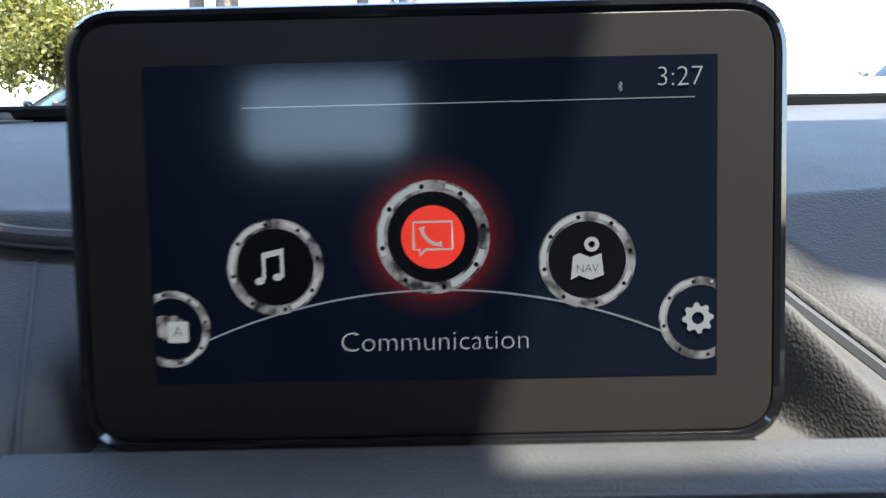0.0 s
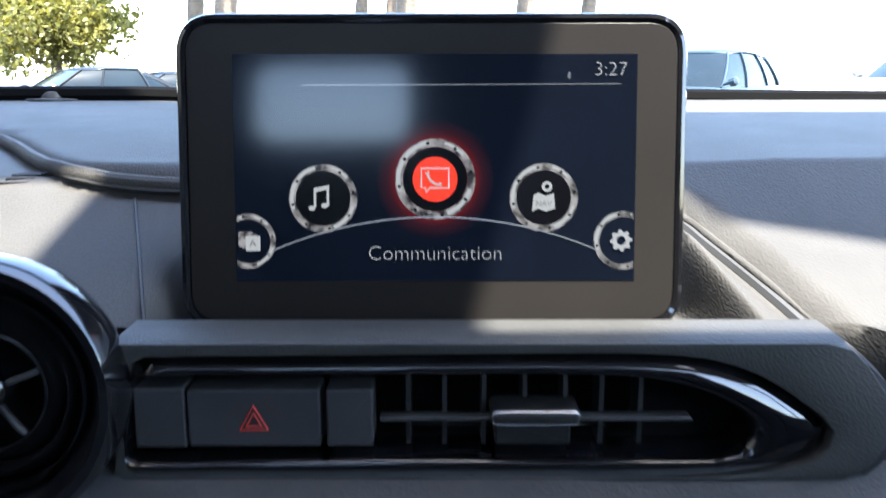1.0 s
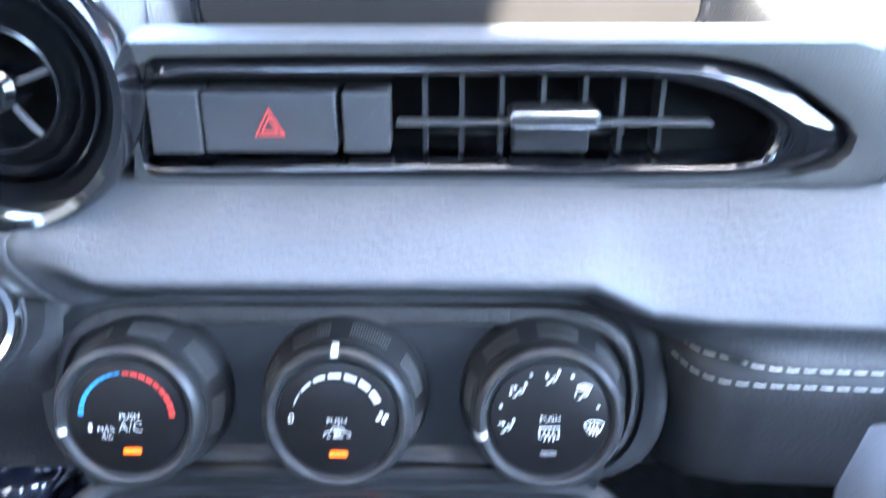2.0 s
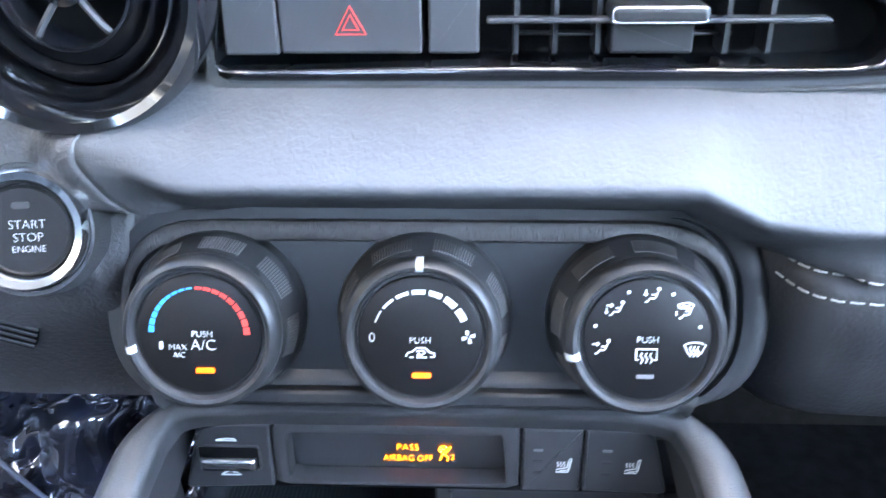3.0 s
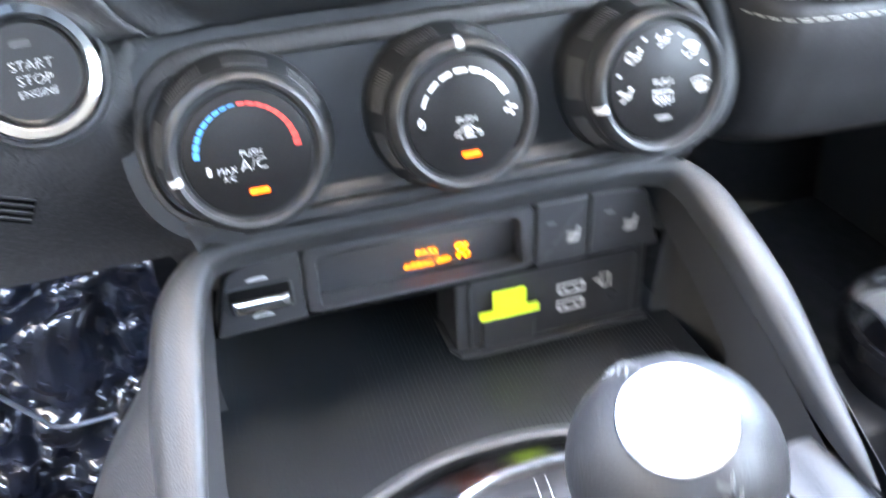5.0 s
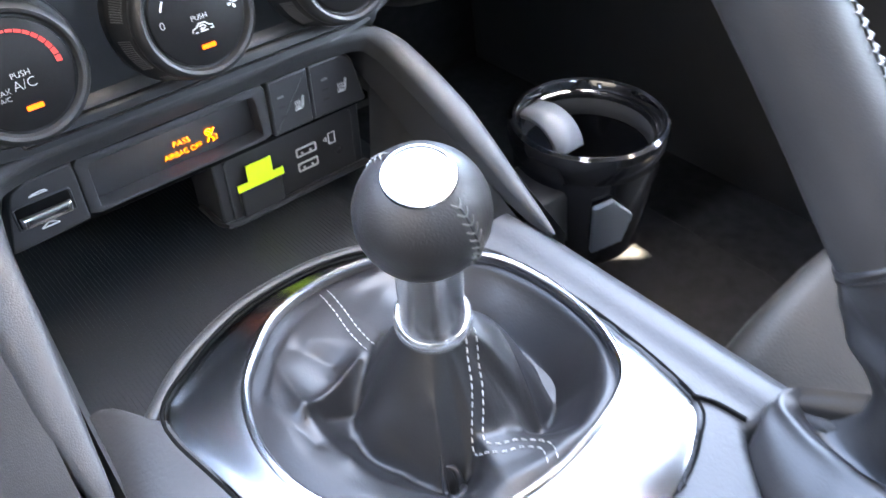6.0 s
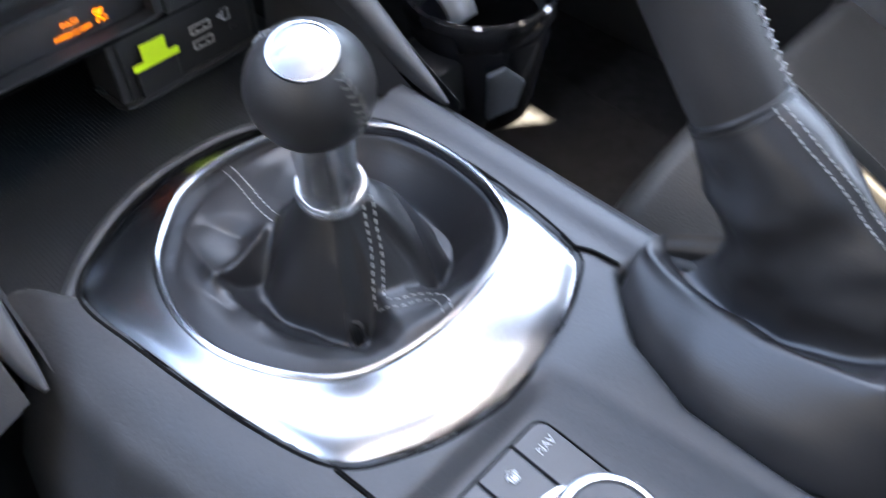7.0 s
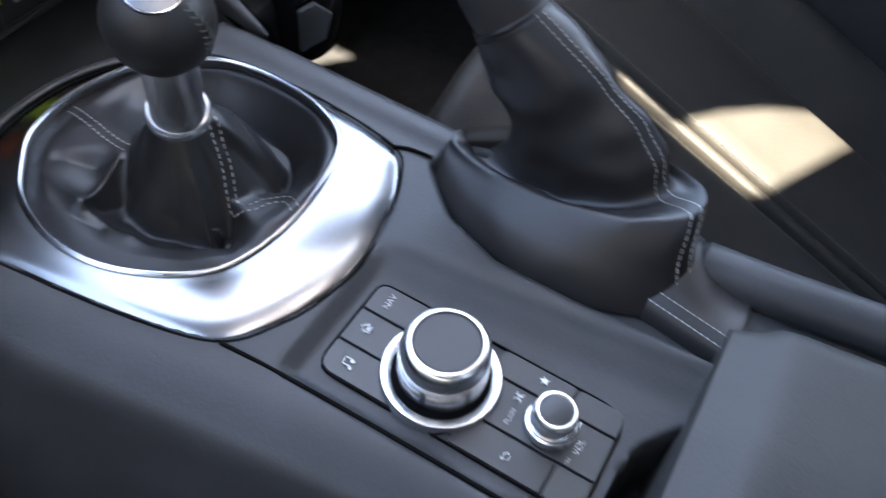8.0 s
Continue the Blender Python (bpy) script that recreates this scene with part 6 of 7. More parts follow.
bb = brake_boot()
part("boot", loft(bb, True), M_SLEEVE, hb, "creased black leather boot", angle=80)
hem = bb[-12]
part("hem", tube([p for p in hem], 0.0006, 6, closed=True), M_SLEEVE, hb, "rolled hem at the grip")
for i in (39, 42):
    bs = bmesh.new()
    pts_ = []
    for j in range(4, len(bb) - 8):
        p = bb[j][i]
        c = sum(bb[j], Vector()) / len(bb[j])
        pts_.append(p + (p - c).normalized() * 0.0005)
    pts_ = evenly(pts_, 0.00028)
    for k in range(0, len(pts_) - 9, 12):
        tube([pts_[k], pts_[k + 4], pts_[k + 8]], 0.00036, 4, bm=bs)
    tagged(part("boot_stitching", bs, M_BTHREAD, hb, "grey row of stitches"), kind="stuff")

# hem of the boot behind the pouch
rows = []
for k in range(13):
    f = k / 12
    y, xb = -0.350 - 0.042 * f, 0.060 - 0.007 * f
    rows.append([(xb - 0.001, y, 0.636), (xb, y, 0.6425), (xb + 0.003, y, 0.6462), (xb + 0.008, y, 0.6488), (xb + 0.016, y, 0.6515 + 0.0014 * math.sin(7 * f)), (xb + 0.030, y, 0.6560 - 0.006 * f + 0.0022 * math.sin(5 * f + 1)), (xb + 0.048, y, 0.6560 - 0.010 * f), (xb + 0.060, y, 0.640)])
part("boot_hem", loft(rows), M_SLEEVE, hb, "leather hem behind the pouch", angle=80)
for j in (2, 3):
    bs = bmesh.new()
    pts_ = evenly([Vector(r[j]) + Vector((-0.0002, 0, 0.0004)) for r in rows], 0.00028)
    for k in range(0, len(pts_) - 9, 12):
        tube([pts_[k], pts_[k + 4], pts_[k + 8]], 0.00036, 4, bm=bs)
    tagged(part("boot_stitching", bs, M_BTHREAD, hb, "grey row of stitches"), kind="stuff")

# ---------------------------------------------------------------- cup holder
ch = thing("cup_holder", (0.205, -0.034, 0.56), "gloss black clip-on cup holder with grey flap", "cup holder")
F_CH = Matrix.Translation((0.2045, -0.0345, 0.645))
part("ring", lathe([(0.0380, -0.014), (0.0385, -0.006), (0.0392, -0.0045), (0.0402, -0.0040), (0.0408, -0.0015), (0.0424, 0.0014), (0.0446, 0.0022), (0.0466, 0.0008), (0.0476, -0.003), (0.0474, -0.008), (0.0462, -0.013), (0.0448, -0.017)], F_CH, 72), M_GLOSS, ch)
part("tub", lathe([(0.0425, -0.010), (0.0440, -0.020), (0.0415, -0.050), (0.0380, -0.078), (0.0362, -0.082), (0, -0.082)], F_CH, 40), M_GLOSS, ch, angle=40)
part("lining", lathe([(0.0402, -0.006), (0.0380, -0.03), (0.034, -0.072), (0, -0.074)], F_CH, 48), M_SHINE, ch)
# tongue that springs from the far wall and curves down towards the middle
fl = [[(x, w, z) for w in (-0.0108, 0.0108)] for x, z in [(p.x, p.z) for p in spline([(-0.0380, 0, -0.0035), (-0.0280, 0, -0.0005), (-0.0180, 0, -0.0008), (-0.0090, 0, -0.0050), (-0.0030, 0, -0.0115), (-0.0005, 0, -0.0175)], 4)]]
mfl = F_CH @ Matrix.Translation((-0.0125, 0, 0)) @ Matrix.Rotation(radians(-90), 4, "Z")
fbm = loft([[mfl @ Vector(p) for p in r] for r in fl])
fo = part("flap", fbm, M_PAPER, ch, "grey sprung flap", angle=80)
sol = fo.modifiers.new("thick", "SOLIDIFY")
sol.thickness = 0.003
FAC = [(-0.0105, 0.0150), (0.0005, 0.0195), (0.0135, 0.0070), (0.0098, -0.0135), (-0.0085, -0.0205)]
F_FAC = frame_at((0.1822, -0.0738, 0.600), (-0.49, -0.86, -0.10))
facet = part("facet", prism(rpoly([(x, y, 0.001) for x, y in reversed(FAC)], 3), -0.002, 0.0012, F_FAC, 0.0006), M_PAPER, ch, "pale textured facet")
ribs = bmesh.new()
for k in range(22):
    y = -0.0185 + 0.0017 * k
    cross = [a_[0] + (b_[0] - a_[0]) * (y - a_[1]) / (b_[1] - a_[1]) for a_, b_ in zip(FAC, FAC[1:] + FAC[:1]) if (a_[1] - y) * (b_[1] - y) < 0]
    if len(cross) == 2 and max(cross) - min(cross) > 0.003:
        box((min(cross) + 0.001, y, 0.0011), (max(cross) - 0.001, y + 0.0008, 0.0017), F_FAC, bm=ribs)
tagged(part("ribs", ribs, M_PAPER, facet), kind="stuff")
part("inner_band", lathe([(0.0384, -0.0085), (0.0380, -0.0100), (0.0374, -0.0190), (0.0380, -0.0200)], F_CH, 64), M_SOFT, ch, "grey band inside the ring")
part("bracket", box((0.118, -0.055, 0.585), (0.170, -0.015, 0.622), bevel=0.004), M_HARD, ch)

# ---------------------------------------------------------------- floor, seats, doors, roof
FLOOR = 0.27
solo("floor", box((-0.72, -1.3, FLOOR - 0.03), (0.72, 0.62, FLOOR)), M_CARPET, "black carpeted car floor", "floor", kind="structure")
solo("firewall", box((-0.74, 0.60, FLOOR - 0.02), (0.74, 0.63, 0.925)), M_CARPET, "black carpeted firewall", "wall", kind="structure")
mt = thing("floor_mat", (0.45, 0.10, FLOOR), "black carpet floor mat in the passenger footwell", "floor mat")
part("mat", prism(rrect(0.365, 0.50, 0.05, 0.3925, 0.20), 0, 0.010, Matrix.Translation((0, 0, FLOOR)), 0.004), M_CARPET, mt)


# across the seat, from the console outwards: (x, height over the sloping cushion)
SEAT_LINE = [(0.190, -0.230), (0.194, -0.120), (0.206, -0.060), (0.225, -0.028), (0.250, -0.008), (0.280, 0.004), (0.310, 0.009), (0.340, 0.009), (0.365, 0.006), (0.376, 0.004), (0.382, 0.001), (0.3850, -0.010), (0.3875, -0.010), (0.3900, 0.0010), (0.3965, 0.0030), (0.4030, 0.0010), (0.4055, -0.010), (0.4080, -0.010), (0.411, 0.0), (0.418, 0.002), (0.440, 0.0005), (0.470, 0.0), (0.500, 0.0), (0.530, -0.002), (0.550, -0.005), (0.557, -0.009), (0.560, -0.012), (0.564, -0.008), (0.575, 0.006), (0.590, 0.021), (0.606, 0.032), (0.622, 0.036), (0.636, 0.030), (0.648, 0.010), (0.655, -0.030), (0.660, -0.120), (0.662, -0.230)]


def seat_plane(y):
    """Raked cushion, highest under the knees."""
    return lerp([(-0.90, 0.352), (-0.62, 0.356), (-0.56, 0.3687), (-0.10, 0.5517)], y)


def seat_drop(y):
    """Rounded front edge of the cushion."""
    return 0.17 * (1 - smooth(-0.098, -0.160, y)) ** 2


def seat(x0, x1, flip):
    s = thing("car_seat", ((x0 + x1) / 2, -0.4, FLOOR), "dark leather bucket seat with stitched bolsters", "car seat", "front seats")
    rows = []
    across = [(-(x - 0.02), h) for x, h in reversed(SEAT_LINE)] if flip else SEAT_LINE
    for k in range(44):
        u = k / 43
        y = -0.108 - 0.642 * u ** 1.3
        rows.append([(x, y, max(FLOOR + 0.02, seat_plane(y) + h - seat_drop(y))) for x, h in across])
    front = [(p[0], p[1] + 0.025, FLOOR + 0.02) for p in rows[0]]
    part("cushion", loft([front] + rows), M_SEAT, s, angle=70)
    rows = []
    for k in range(26):
        u = k / 25
        c = Vector((0, -0.69 - 0.13 * u, 0.36 + 0.66 * u))
        row = []
        for j in range(33):
            v = j / 32
            e = min(v, 1 - v)
            w = 1 - 0.30 * smooth(0.55, 1.0, u)
            x = (x0 + x1) / 2 + (x1 - x0) * (v - 0.5) * w
            y = c.y + 0.05 * math.exp(-((e - 0.13) / 0.09) ** 2) * (1 - u * 0.6) - 0.10 * (1 - smooth(0, 0.08, e)) ** 2
            row.append((x, y, c.z))
        rows.append(row)
    ob = part("backrest", loft(rows), M_SEAT, s, angle=70)
    md = ob.modifiers.new("thick", "SOLIDIFY")
    md.thickness, md.offset = 0.06, 1.0
    hx = (x0 + x1) / 2
    part("headrest", prism(rrect(0.26, 0.20, 0.07, hx, 1.06, 8), -0.05, 0.05, frame_at((0, -0.84, 0), (0, 1, 0.1)) @ Matrix.Rotation(math.pi, 4, 'Y') @ Matrix.Translation((0, 0, 0)), 0.03, 5), M_SEAT, s)
    st = bmesh.new()
    for x in (0.3790, 0.4150):
        x = -(x - 0.02) if flip else x
        for k in range(130):
            y = -0.17 - 0.0044 * k
            if y < -0.68:
                break
            tube([(x, y, seat_plane(y) + 0.0028), (x, y - 0.003, seat_plane(y - 0.003) + 0.0028)], 0.0005, 4, bm=st)
    # cross seam along the front edge
    for k in range(34):
        x, y = 0.232 + 0.0044 * k, -0.1275 + 0.00006 * k
        ends = [(-(v - 0.02) if flip else v, y, seat_plane(y) - seat_drop(y) + lerp(SEAT_LINE, v) + 0.0006) for v in (x, x + 0.003)]
        tube(ends, 0.0005, 4, bm=st)
    tagged(part("stitching", st, M_DTHREAD, s), kind="stuff")
    return s


seat(0.190, 0.662, False)
seat(-0.642, -0.170, True)


def wall_with_window(side):
    """Door inner panel, belt line and the frame round the side window."""
    x = 0.70 * side
    d = thing("door_panel", (x, -0.2, FLOOR), "black moulded inner door panel", "car door", "doors")
    rows = []
    for k in range(30):
        y = -0.95 + 1.58 * k / 29
        rows.append([(x + side * 0.0, y, FLOOR), (x - side * 0.02, y, 0.45), (x - side * 0.05, y, 0.60), (x - side * 0.055, y, 0.66), (x - side * 0.02, y, 0.70), (x - side * 0.012, y, BELT - 0.03), (x - side * 0.004, y, BELT), (x + side * 0.05, y, BELT), (x + side * 0.06, y, FLOOR)])
    part("panel", loft(rows), M_DOOR, d)
    return d


BELT = 0.93
for s in (-1, 1):
    wall_with_window(s)
    solo("windscreen_pillar", tube([(0.70 * s, 0.66, 0.945), (0.64 * s, 0.46, 1.10), (0.57 * s, 0.30, 1.215), (0.54 * s, 0.285, 1.225)], 0.022, 10), M_DOOR, "black windscreen pillar", "pillar", kind="structure")
solo("windscreen_header", tube([(-0.56, 0.285, 1.222), (-0.3, 0.30, 1.238), (0, 0.305, 1.244), (0.3, 0.30, 1.238), (0.56, 0.285, 1.222)], 0.022, 8), M_DOOR, "black windscreen header bar", "header", kind="structure")
# unseen cloth pieces, added to darken what the display and console reflect
solo("unseen_roof_back", loft([[(x, y, z - 0.03 * (abs(x) / 0.6) ** 2) for x in (-0.60, -0.4, -0.2, 0, 0.2, 0.4, 0.60)] for y, z in ((-0.76, 1.320), (-0.765, 1.345), (-0.84, 1.35), (-0.90, 1.33), (-0.93, 1.30), (-0.945, 1.25))]), M_CLOTH, "unseen black cloth roof piece, added to darken reflections", "soft top", kind="structure")
# opening set off centre to give the bright patch mirrored in the display
RW = rrect(0.250, 0.125, 0.030, -0.140, 1.178)
solo("unseen_back_wall", ring(rpoly([(-0.60, 0.94, 0), (0.60, 0.94, 0), (0.60, 1.28, 0), (-0.60, 1.28, 0)]), RW, -0.008, 0.008, frame_at((0, -0.95, 0), (0, -1, 0)), 0, 96, (-0.140, 1.178)), M_CLOTH, "unseen black cloth back wall, its window placed for the display's reflection", "wall", kind="structure")
for s in (-1, 1):
    solo("unseen_side_piece", prism(rpoly([(-0.95, 0.92, 0), (-0.84, 0.92, 0.02), (-0.78, 1.31, 0.02), (-0.95, 1.31, 0)], 4), -0.008, 0.008, frame_at((0.60 * s, 0, 0), (1, 0, 0))), M_CLOTH, "unseen black cloth side piece, added to close the back wall", "wall", kind="structure")
solo("rear_deck", loft([[(-0.70, y, z), (-0.35, y, z + 0.01), (0, y, z + 0.012), (0.35, y, z + 0.01), (0.70, y, z)] for y, z in ((-0.86, FLOOR), (-0.87, 0.90), (-0.90, 0.955), (-1.05, 0.975), (-1.35, 0.960), (-1.40, 0.30))]), M_CLOTH, "black cloth-covered deck behind the seats", "rear deck", kind="structure")

def film_y(z):
    return 0.075 + 0.143 * (0.69 - z)


def film_sheet():
    """Crumpled clear protective film hung over the driver's footwell."""
    rows = []
    n_ = 190
    for k in range(n_):
        u = k / (n_ - 1)
        row = []
        for j in range(n_):
            v = j / (n_ - 1)
            p = Vector((-0.52 + 0.40 * u, 0.075, 0.34 + 0.35 * v))
            q = Vector((p.x * 9, p.z * 9, 1.5))
            # broad swells with a few sharp creases in two directions
            d = 0.022 * noise.noise(q * 0.8)
            for ca, sa, f, w in ((0.94, -0.34, 1.5, 0.016), (0.85, 0.53, 0.9, 0.018), (0.30, 0.95, 2.2, 0.012), (0.99, 0.10, 3.1, 0.008)):
                s_, t_ = q.x * ca + q.y * sa, q.y * ca - q.x * sa
                d += w * (1 - abs(noise.noise(Vector((s_ * f * 0.5, t_ * f * 1.5, f))))) ** 6
            d += 0.0065 * noise.noise(q * 3.6) + 0.0045 * (1 - abs(noise.noise(q * 6.0))) ** 3
            row.append((p.x, film_y(p.z) + d, p.z))
        rows.append(row)
    return loft(rows)


M_FILM = mat("film", (0.022, 0.025, 0.040), 0.06, metal=0.35, vary=0.3, coat=1.0)
M_FOLD = mat("film_fold", (0.16, 0.17, 0.21), 0.25, vary=0.2, coat=0.5)
pf = thing("plastic_film", (-0.32, 0.08, 0.34), "crumpled glossy protective plastic film in the driver's footwell", "plastic film")
part("sheet", film_sheet(), M_FILM, pf, angle=70)
fold = spline([(-0.226, 0, 0.692), (-0.2057, 0, 0.6659), (-0.1949, 0, 0.648), (-0.1829, 0, 0.6268), (-0.1741, 0, 0.6143), (-0.150, 0, 0.6146)], 6)
part("folded_edge", tube([(p.x, film_y(p.z) - 0.014, p.z) for p in fold], 0.0011, 6), M_FOLD, pf, "pale folded edge of the film")

# ---------------------------------------------------------------- outside
M_ASPH = mat("asphalt", (0.046, 0.050, 0.058), 0.9, grain=60, bump=0.6, vary=0.25, stain=0.8)
solo("ground", box((-900, -900, GROUND - 0.5), (900, 900, GROUND)), M_ASPH, "grey asphalt car park", "ground", kind="structure")


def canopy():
    """Unseen sheets added above and behind the car to shape its sun and shade."""
    c = thing("unseen_sun_shade", (0.6, -3.0, GROUND), "unseen dark sheets on posts, added to shade the car and shape the sun patches", "canopy")
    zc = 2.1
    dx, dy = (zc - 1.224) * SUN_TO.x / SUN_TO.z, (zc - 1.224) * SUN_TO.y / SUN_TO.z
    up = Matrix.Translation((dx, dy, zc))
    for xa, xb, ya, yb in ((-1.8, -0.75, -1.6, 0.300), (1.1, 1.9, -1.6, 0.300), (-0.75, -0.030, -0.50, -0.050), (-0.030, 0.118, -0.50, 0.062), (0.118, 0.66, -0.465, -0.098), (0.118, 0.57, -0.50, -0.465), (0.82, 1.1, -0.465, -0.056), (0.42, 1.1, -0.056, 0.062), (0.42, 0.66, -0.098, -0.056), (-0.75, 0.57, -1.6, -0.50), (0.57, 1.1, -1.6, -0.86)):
        part("panel", box((xa + dx, ya + dy, zc), (xb + dx, yb + dy, zc + 0.015)), M_SHEET, c)
    # hole cut to lay the sun patch on the display and dash
    part("panel", ring([(0.118, -0.098), (0.42, -0.098), (0.42, 0.062), (0.118, 0.062)], [(0.148, -0.068), (0.400, -0.068), (0.405, -0.035), (0.300, -0.005), (0.245, 0.015), (0.225, 0.050), (0.148, 0.050)], 0, 0.015, up, 0, 144, (0.20, -0.02)), M_SHEET, c)
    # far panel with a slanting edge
    part("panel", prism([(-0.75, 0.062), (0.57, 0.062), (0.393, 0.199), (0.3045, 0.264), (-0.04, 0.434), (-0.75, 0.78)], 0, 0.015, up), M_SHEET, c)
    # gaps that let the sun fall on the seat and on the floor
    part("panel", ring([(0.57, -0.86), (1.1, -0.86), (1.1, -0.465), (0.57, -0.465)], [(0.5855, -0.5537), (0.5963, -0.6326), (0.6165, -0.6509), (0.7784, -0.7214), (0.8019, -0.7345), (0.7981, -0.6875), (0.7715, -0.6653), (0.7108, -0.6156), (0.6550, -0.5752), (0.5970, -0.5451), (0.5968, -0.4729), (0.5855, -0.4821)], 0, 0.015, up, 0, 400, (0.5925, -0.556)), M_SHEET, c)
    part("panel", ring([(0.66, -0.465), (0.82, -0.465), (0.82, -0.056), (0.66, -0.056)], [(0.680, -0.1455), (0.702, -0.163), (0.760, -0.209), (0.761, -0.164)], 0, 0.015, up, 0, 144, (0.730, -0.168)), M_SHEET, c)
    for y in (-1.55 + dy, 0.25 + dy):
        part("beam", box((-1.75, y - 0.05, zc + 0.015), (3.1, y + 0.05, zc + 0.12)), M_SHEET, c)
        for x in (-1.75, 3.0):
            part("post", box((x, y - 0.05, GROUND), (x + 0.1, y + 0.05, zc + 0.015)), M_SHEET, c)
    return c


# dark tone keeps the added sheets from bouncing light into the cabin
M_SHEET = mat("shade_sheet", (0.035, 0.036, 0.038), 0.5, vary=0.1, stain=4)
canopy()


def car_paint(name, col):
    return mat(name, col, 0.3, coat=0.1, spec=0.2, vary=0.05, stain=2)


# unseen wall, added to cut the sky light from the driver's side
M_WALL = mat("wall_render", (0.035, 0.037, 0.042), 0.9, grain=90, bump=0.4, stain=2)
solo("light_block_wall", box((-1.95, -2.6, GROUND), (-1.80, 2.4, 2.3)), M_WALL, "unseen dark wall added to block light from the left", "wall", kind="structure")

M_GLASS = mat("tinted_glass", (0.006, 0.010, 0.013), 0.15, vary=0.2, stain=2, spec=0.15)
M_TYRE = mat("tyre", (0.02, 0.02, 0.02), 0.85)
M_RIM = mat("rim", (0.4, 0.4, 0.41), 0.3, metal=1)


def parked_car(name, x, y, turn, paint, label, tall=1.45, length=4.4, suv=False):
    """Lower body, glasshouse with pillars and roof, lamps, mirrors and wheels; the nose points to the frame's -x."""
    c = thing(name, (x, y, GROUND), label, "car", "parked cars")
    m = Matrix.Translation((x, y, GROUND)) @ Matrix.Rotation(radians(turn), 4, "Z")
    h, Lh, W = tall, length / 2, 0.89
    belt = 0.635 * h
    # lower body
    side = [(-Lh * 0.97, 0.22), (-Lh, 0.36), (-Lh * 0.985, belt * 0.66), (-Lh * 0.93, belt * 0.80), (-Lh * 0.70, belt * 0.90), (-Lh * 0.48, belt * 0.99), (-Lh * 0.2, belt), (Lh * 0.5, belt * 1.02), (Lh * 0.92, belt * 1.0), (Lh * 0.99, belt * 0.9), (Lh, 0.5), (Lh * 0.97, 0.24)]
    rows = []
    for v, dz in ((-1, -0.10), (-0.985, -0.05), (-0.94, -0.012), (-0.8, 0.0), (-0.4, 0.012), (0, 0.016), (0.4, 0.012), (0.8, 0.0), (0.94, -0.012), (0.985, -0.05), (1, -0.10)):
        rows.append([m @ Vector((sx * (1 - 0.05 * v * v), W * v, max(0.2, sz + dz * (1 if sz > 0.5 else 0)))) for sx, sz in side])
    part("body", loft(rows), paint, c, angle=50)
    for s in (-1, 1):
        part("sill", loft([[m @ Vector((sx * 0.95, s * W * k, sz)) for sx, sz in ((-Lh, 0.36), (-Lh * 0.5, 0.24), (0, 0.22), (Lh * 0.5, 0.24), (Lh, 0.4))] for k, sz in ((1.0, 0),)] + [[m @ Vector((sx * 0.95, s * W, belt - 0.10)) for sx in (-Lh, -Lh * 0.5, 0, Lh * 0.5, Lh)]]), paint, c)
    # glasshouse: lower and upper outline
    lo = [(-Lh * 0.46, 0.66), (-Lh * 0.36, 0.80), (Lh * 0.05, 0.845), (Lh * 0.50, 0.82), (Lh * (0.90 if suv else 0.78), 0.70)]
    hi = [(-Lh * 0.10, 0.52), (-Lh * 0.06, 0.60), (Lh * 0.12, 0.64), (Lh * 0.42, 0.62), (Lh * (0.74 if suv else 0.48), 0.54)]
    zt = [h * 0.945, h * 0.95, h * 0.975, h * 0.965, h * (0.93 if suv else 0.91)]

    def at(k, s, u):
        """A place on the glass, from belt (0) to roof (1), bowed a little outwards."""
        bow = 0.05 * u * (1 - u) * 4
        return Vector((lo[k][0] + (hi[k][0] - lo[k][0]) * u, s * (lo[k][1] + (hi[k][1] - lo[k][1]) * u + bow * 0.6), belt - 0.02 + (zt[k] - belt + 0.02) * u + bow * 0.2))

    us = [j / 6 for j in range(7)]
    for s in (-1, 1):
        for k in (1, 2, 3):
            part("window", loft([[m @ at(k, s, u) for u in us], [m @ (at(k, s, u) * 0.5 + at(k + 1, s, u) * 0.5 + Vector((0, 0.008 * s, 0))) for u in us], [m @ at(k + 1, s, u) for u in us]]), M_GLASS, c, angle=60)
        for k, r in ((1, 0.035), (2, 0.030), (3, 0.035), (4, 0.06)):
            part("pillar", tube([m @ (at(k, s, u) + Vector((0, 0.004 * s, 0))) for u in us], r, 8, flat=0.5, up=(1, 0, 0)), paint, c)
        q0, q1 = m @ Vector((-Lh * 0.33, s * 0.80, belt + 0.03)), m @ Vector((-Lh * 0.34, s * 1.0, belt + 0.09))
        part("mirror", tube([q0, q0.lerp(q1, 0.5), q0.lerp(q1, 0.62), q1, q1 + (q1 - q0) * 0.1], [0.025, 0.03, 0.085, 0.085, 0.03], 10, flat=0.8), paint, c)
        for wx in (-0.62 * Lh, 0.62 * Lh):
            w = part("wheel", lathe([(0.20, 0.10), (0.31, 0.10), (0.335, 0.06), (0.335, -0.1)], m @ frame_at((wx, s * (W - 0.06), 0.335), (0, s, 0)), 28), M_TYRE, c)
            part("rim", lathe([(0, 0.07), (0.1, 0.085), (0.20, 0.10), (0.20, 0.05)], m @ frame_at((wx, s * (W - 0.06), 0.335), (0, s, 0)), 20), M_RIM, w)
        part("headlight", lathe([(0, 0.05), (0.08, 0.03), (0.11, 0)], m @ frame_at((-Lh * 0.955, s * 0.62, belt * 0.72), (-1, 0, 0.3)), 14), M_CHROME, c)
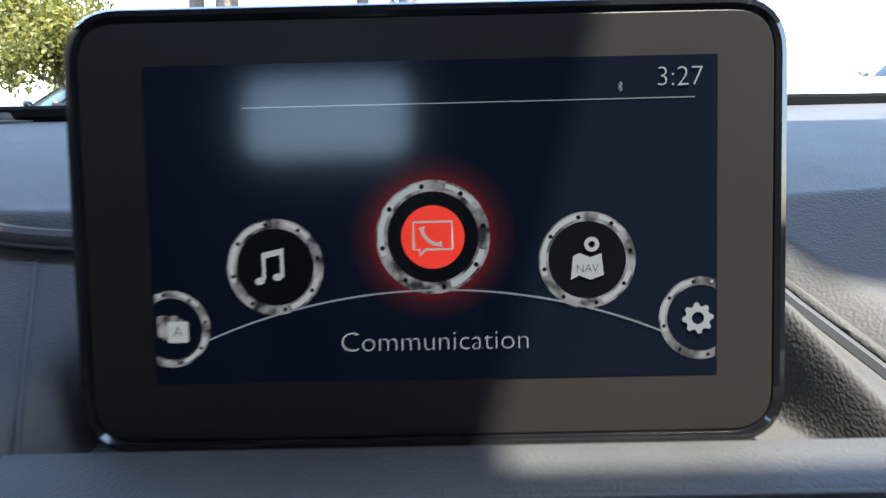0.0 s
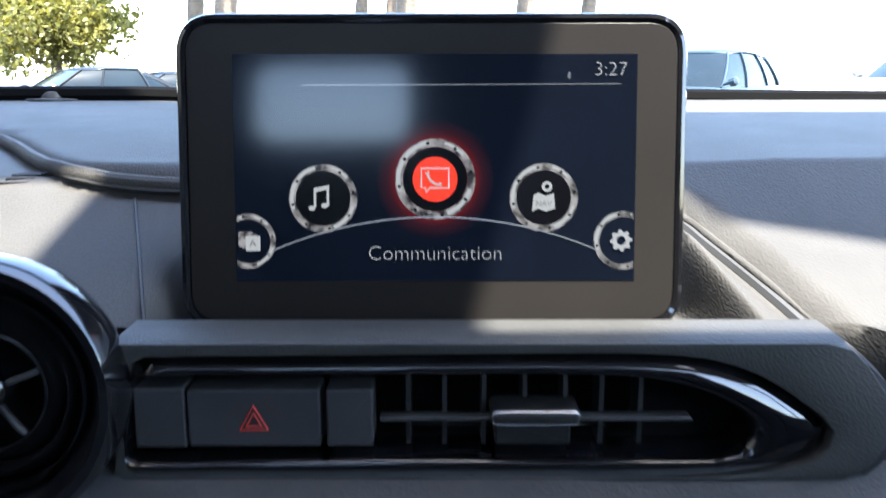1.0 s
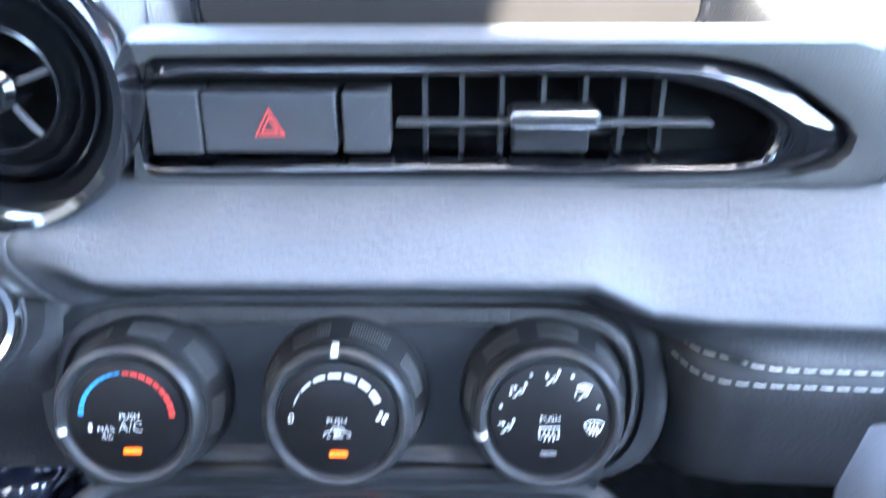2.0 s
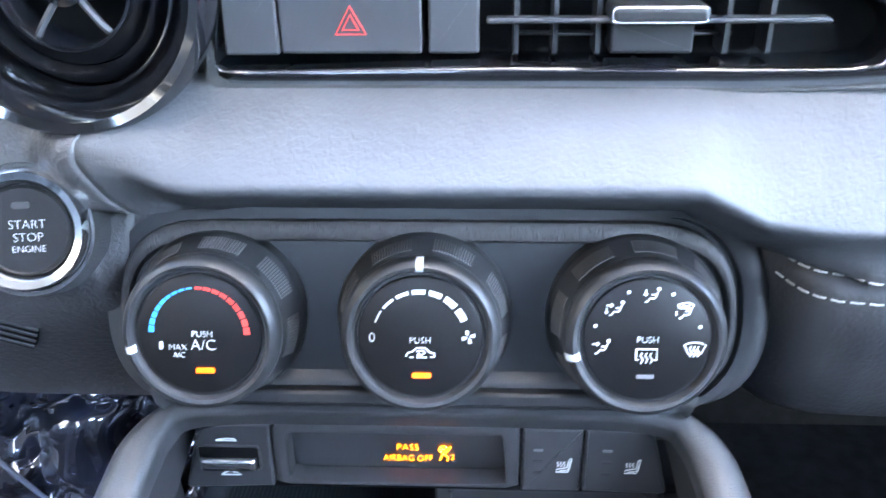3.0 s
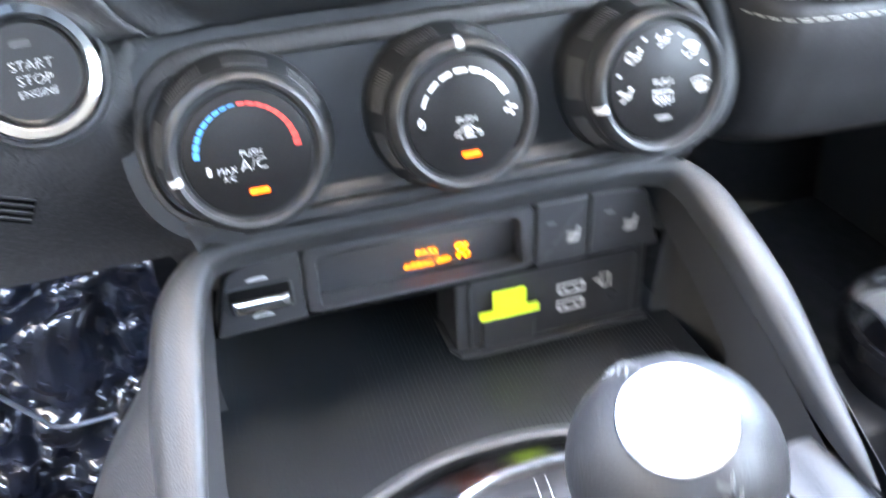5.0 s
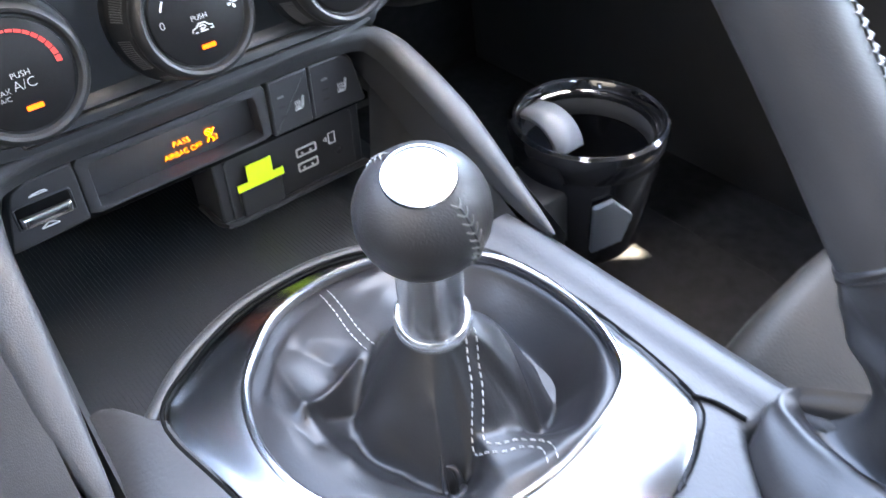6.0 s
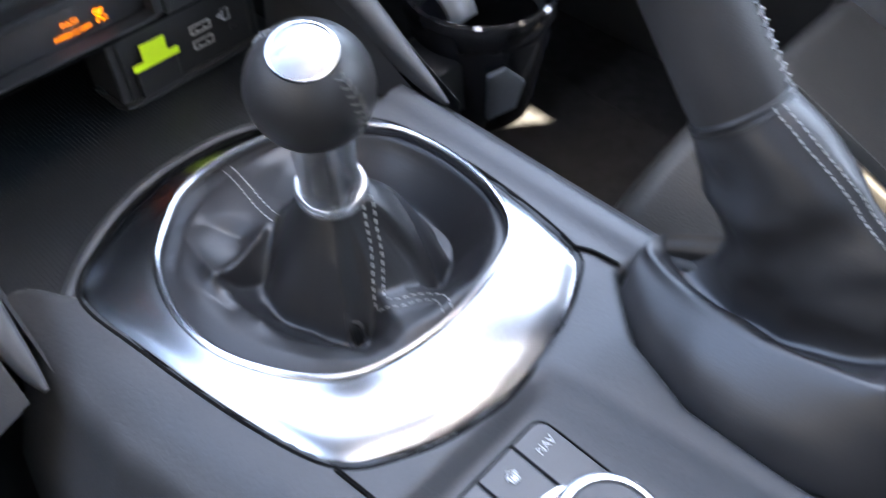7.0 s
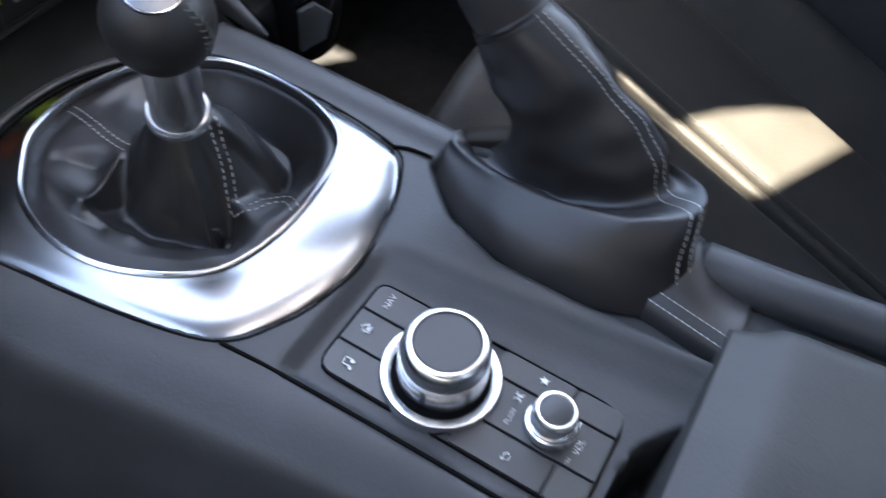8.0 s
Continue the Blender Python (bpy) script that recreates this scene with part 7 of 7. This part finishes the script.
        part("tail_light", lathe([(0, 0.03), (0.08, 0.02), (0.11, 0)], m @ frame_at((Lh * 0.975, s * 0.66, belt * 0.9), (1, 0, 0.2)), 14), M_RED, c)

    def across(k0, k1, name):
        rows = [[m @ (at(k0, -1, u).lerp(at(k0, 1, u), v) + Vector((-0.10 * (1 if k0 < 2 else -1) * 4 * v * (1 - v), 0, 0))) for u in us] for v in [j / 8 for j in range(9)]]
        part(name, loft(rows), M_GLASS, c, angle=60)

    across(1, 1, "windscreen")
    across(4, 4, "rear_window")
    rows = []
    for k in (1, 2, 3, 4):
        a, b2 = at(k, -1, 1.0), at(k, 1, 1.0)
        fwd = -0.10 if k == 1 else 0.10 if k == 4 else 0
        rows.append([m @ (a.lerp(b2, v) + Vector((fwd * 4 * v * (1 - v), 0, 0.03 * min(1, 10 * v * (1 - v)) + 0.012 - (0.02 if k in (1, 4) else 0)))) for v in [-0.03, 0, 0.05, 0.2, 0.35, 0.5, 0.65, 0.8, 0.95, 1.0, 1.03]])
    ob = part("roof", loft(rows), paint, c, angle=60)
    ob.modifiers.new("thick", "SOLIDIFY").thickness = 0.03
    return c


parked_car("parked_car", -7.3, 17.0, 41, car_paint("paint_dark", (0.006, 0.007, 0.008)), "dark grey parked saloon car", 1.34, 4.6)
parked_car("parked_car", -6.9, 20.8, 38, car_paint("paint_black", (0.005, 0.0055, 0.006)), "black parked saloon car further off", 1.28, 4.4)
parked_car("parked_car", 3.9, 13.1, 51, car_paint("paint_blue", (0.018, 0.028, 0.038)), "blue-grey parked sport utility car", 1.55, 4.5, True)
parked_car("parked_car", 6.75, 10.9, 12, car_paint("paint_white", (0.30, 0.30, 0.30)), "white parked car with a sloping bonnet", 1.74, 4.4)

M_BARK = mat("palm_bark", (0.10, 0.075, 0.05), 0.9, grain=12, bump=0.8, vary=0.3, stain=3)
M_FROND = mat("palm_frond", (0.05, 0.06, 0.025), 0.7, vary=0.3)
M_LEAF = mat("leaf", (0.095, 0.090, 0.015), 0.6, vary=0.4, stain=2)
lt = M_LEAF.node_tree
tl, mx = lt.nodes.new("ShaderNodeBsdfTranslucent"), lt.nodes.new("ShaderNodeMixShader")
tl.inputs["Color"].default_value = (0.13, 0.12, 0.02, 1)
lt.links.new(lt.nodes["Principled BSDF"].outputs[0], mx.inputs[1]), lt.links.new(tl.outputs[0], mx.inputs[2])
lt.links.new(mx.outputs[0], lt.nodes["Material Output"].inputs["Surface"])


def palm(x, y, h, r):
    p = thing("palm_tree", (x, y, GROUND), "tall palm with rough brown trunk", "palm tree", "palms")
    pts = [(x + 0.05 * math.sin(k * 0.7), y, GROUND + h * k / 24) for k in range(25)]
    part("trunk", tube(pts, [r * (1.25 - 0.25 * k / 24) * (1 + 0.06 * (k % 2)) for k in range(25)], 12), M_BARK, p)
    bm = bmesh.new()
    rnd = random.Random(int(x * 100))
    for k in range(26):
        a, e = rnd.uniform(0, 6.28), rnd.uniform(-0.3, 1.0)
        d = Vector((math.cos(a), math.sin(a), 0))
        sp2 = [Vector((x, y, GROUND + h)) + d * (2.2 * t) + Vector((0, 0, e * 1.6 * t - 1.9 * t * t)) for t in [j / 8 for j in range(9)]]
        s = Vector((-d.y, d.x, 0))
        for j in range(8):
            for sd in (-1, 1):
                q = [sp2[j], sp2[j + 1], sp2[j + 1] + s * sd * 0.35 - Vector((0, 0, 0.22)), sp2[j] + s * sd * 0.35 * min(1, j * 0.5 + 0.2) - Vector((0, 0, 0.22))]
                bm.faces.new([bm.verts.new(v) for v in q])
    part("crown", bm, M_FROND, p)
    return p


for x, y, h, r in ((-7.15, 25, 8.5, 0.20), (-6.0, 24, 9.0, 0.27), (-3.0, 32, 9.5, 0.20), (-1.9, 32, 9, 0.17), (-1.0, 25, 9.5, 0.24), (2.45, 25, 9.0, 0.22), (4.6, 27, 8.6, 0.19)):
    palm(x, y, h, r)


def leafy_tree(x, y, h, w):
    t_ = thing("tree", (x, y, GROUND), "broad yellow-green leafy tree behind the parked cars", "tree")
    rnd = random.Random(5)
    bm = bmesh.new()
    tube([(x, y, GROUND), (x + 0.05, y, GROUND + h * 0.25), (x, y + 0.1, GROUND + h * 0.45)], [0.20, 0.16, 0.12], 10, bm=bm)
    tips = []
    for k in range(16):
        a, e = rnd.uniform(0, 6.28), rnd.uniform(0.25, 1.2)
        ln = w * rnd.uniform(0.55, 1.0)
        s0 = Vector((x, y, GROUND + h * rnd.uniform(0.25, 0.45)))
        e0 = s0 + Vector((math.cos(a) * math.cos(e), math.sin(a) * math.cos(e), math.sin(e) * 0.8)) * ln
        tube([s0, s0.lerp(e0, 0.5) + Vector((0, 0, 0.1)), e0], [0.07, 0.045, 0.015], 6, bm=bm)
        tips += [s0.lerp(e0, f) for f in (0.45, 0.6, 0.75, 0.9, 1.0)]
    part("trunk", bm, M_BARK, t_)
    verts, faces = [], []
    for c in tips:
        for _ in range(4):
            o = c + Vector([rnd.gauss(0, 0.36) for _ in range(3)])
            for _ in range(30):
                p = o + Vector([rnd.gauss(0, 0.20) for _ in range(3)])
                u, v = Vector([rnd.gauss(0, 1) for _ in range(3)]).normalized() * 0.10, Vector([rnd.gauss(0, 1) for _ in range(3)]).normalized() * 0.065
                i = len(verts)
                verts += [p - u, p - v, p + u, p + v]
                faces.append((i, i + 1, i + 2, i + 3))
    me = bpy.data.meshes.new("crown")
    me.from_pydata([v - Vector((x, y, GROUND)) for v in verts], [], faces)
    me.materials.append(M_LEAF)
    ob = new("crown", me)
    ob.parent = t_
    return t_


leafy_tree(-11.4, 25.0, 5.6, 2.7)
leafy_tree(-15.2, 27.0, 5.8, 2.9)
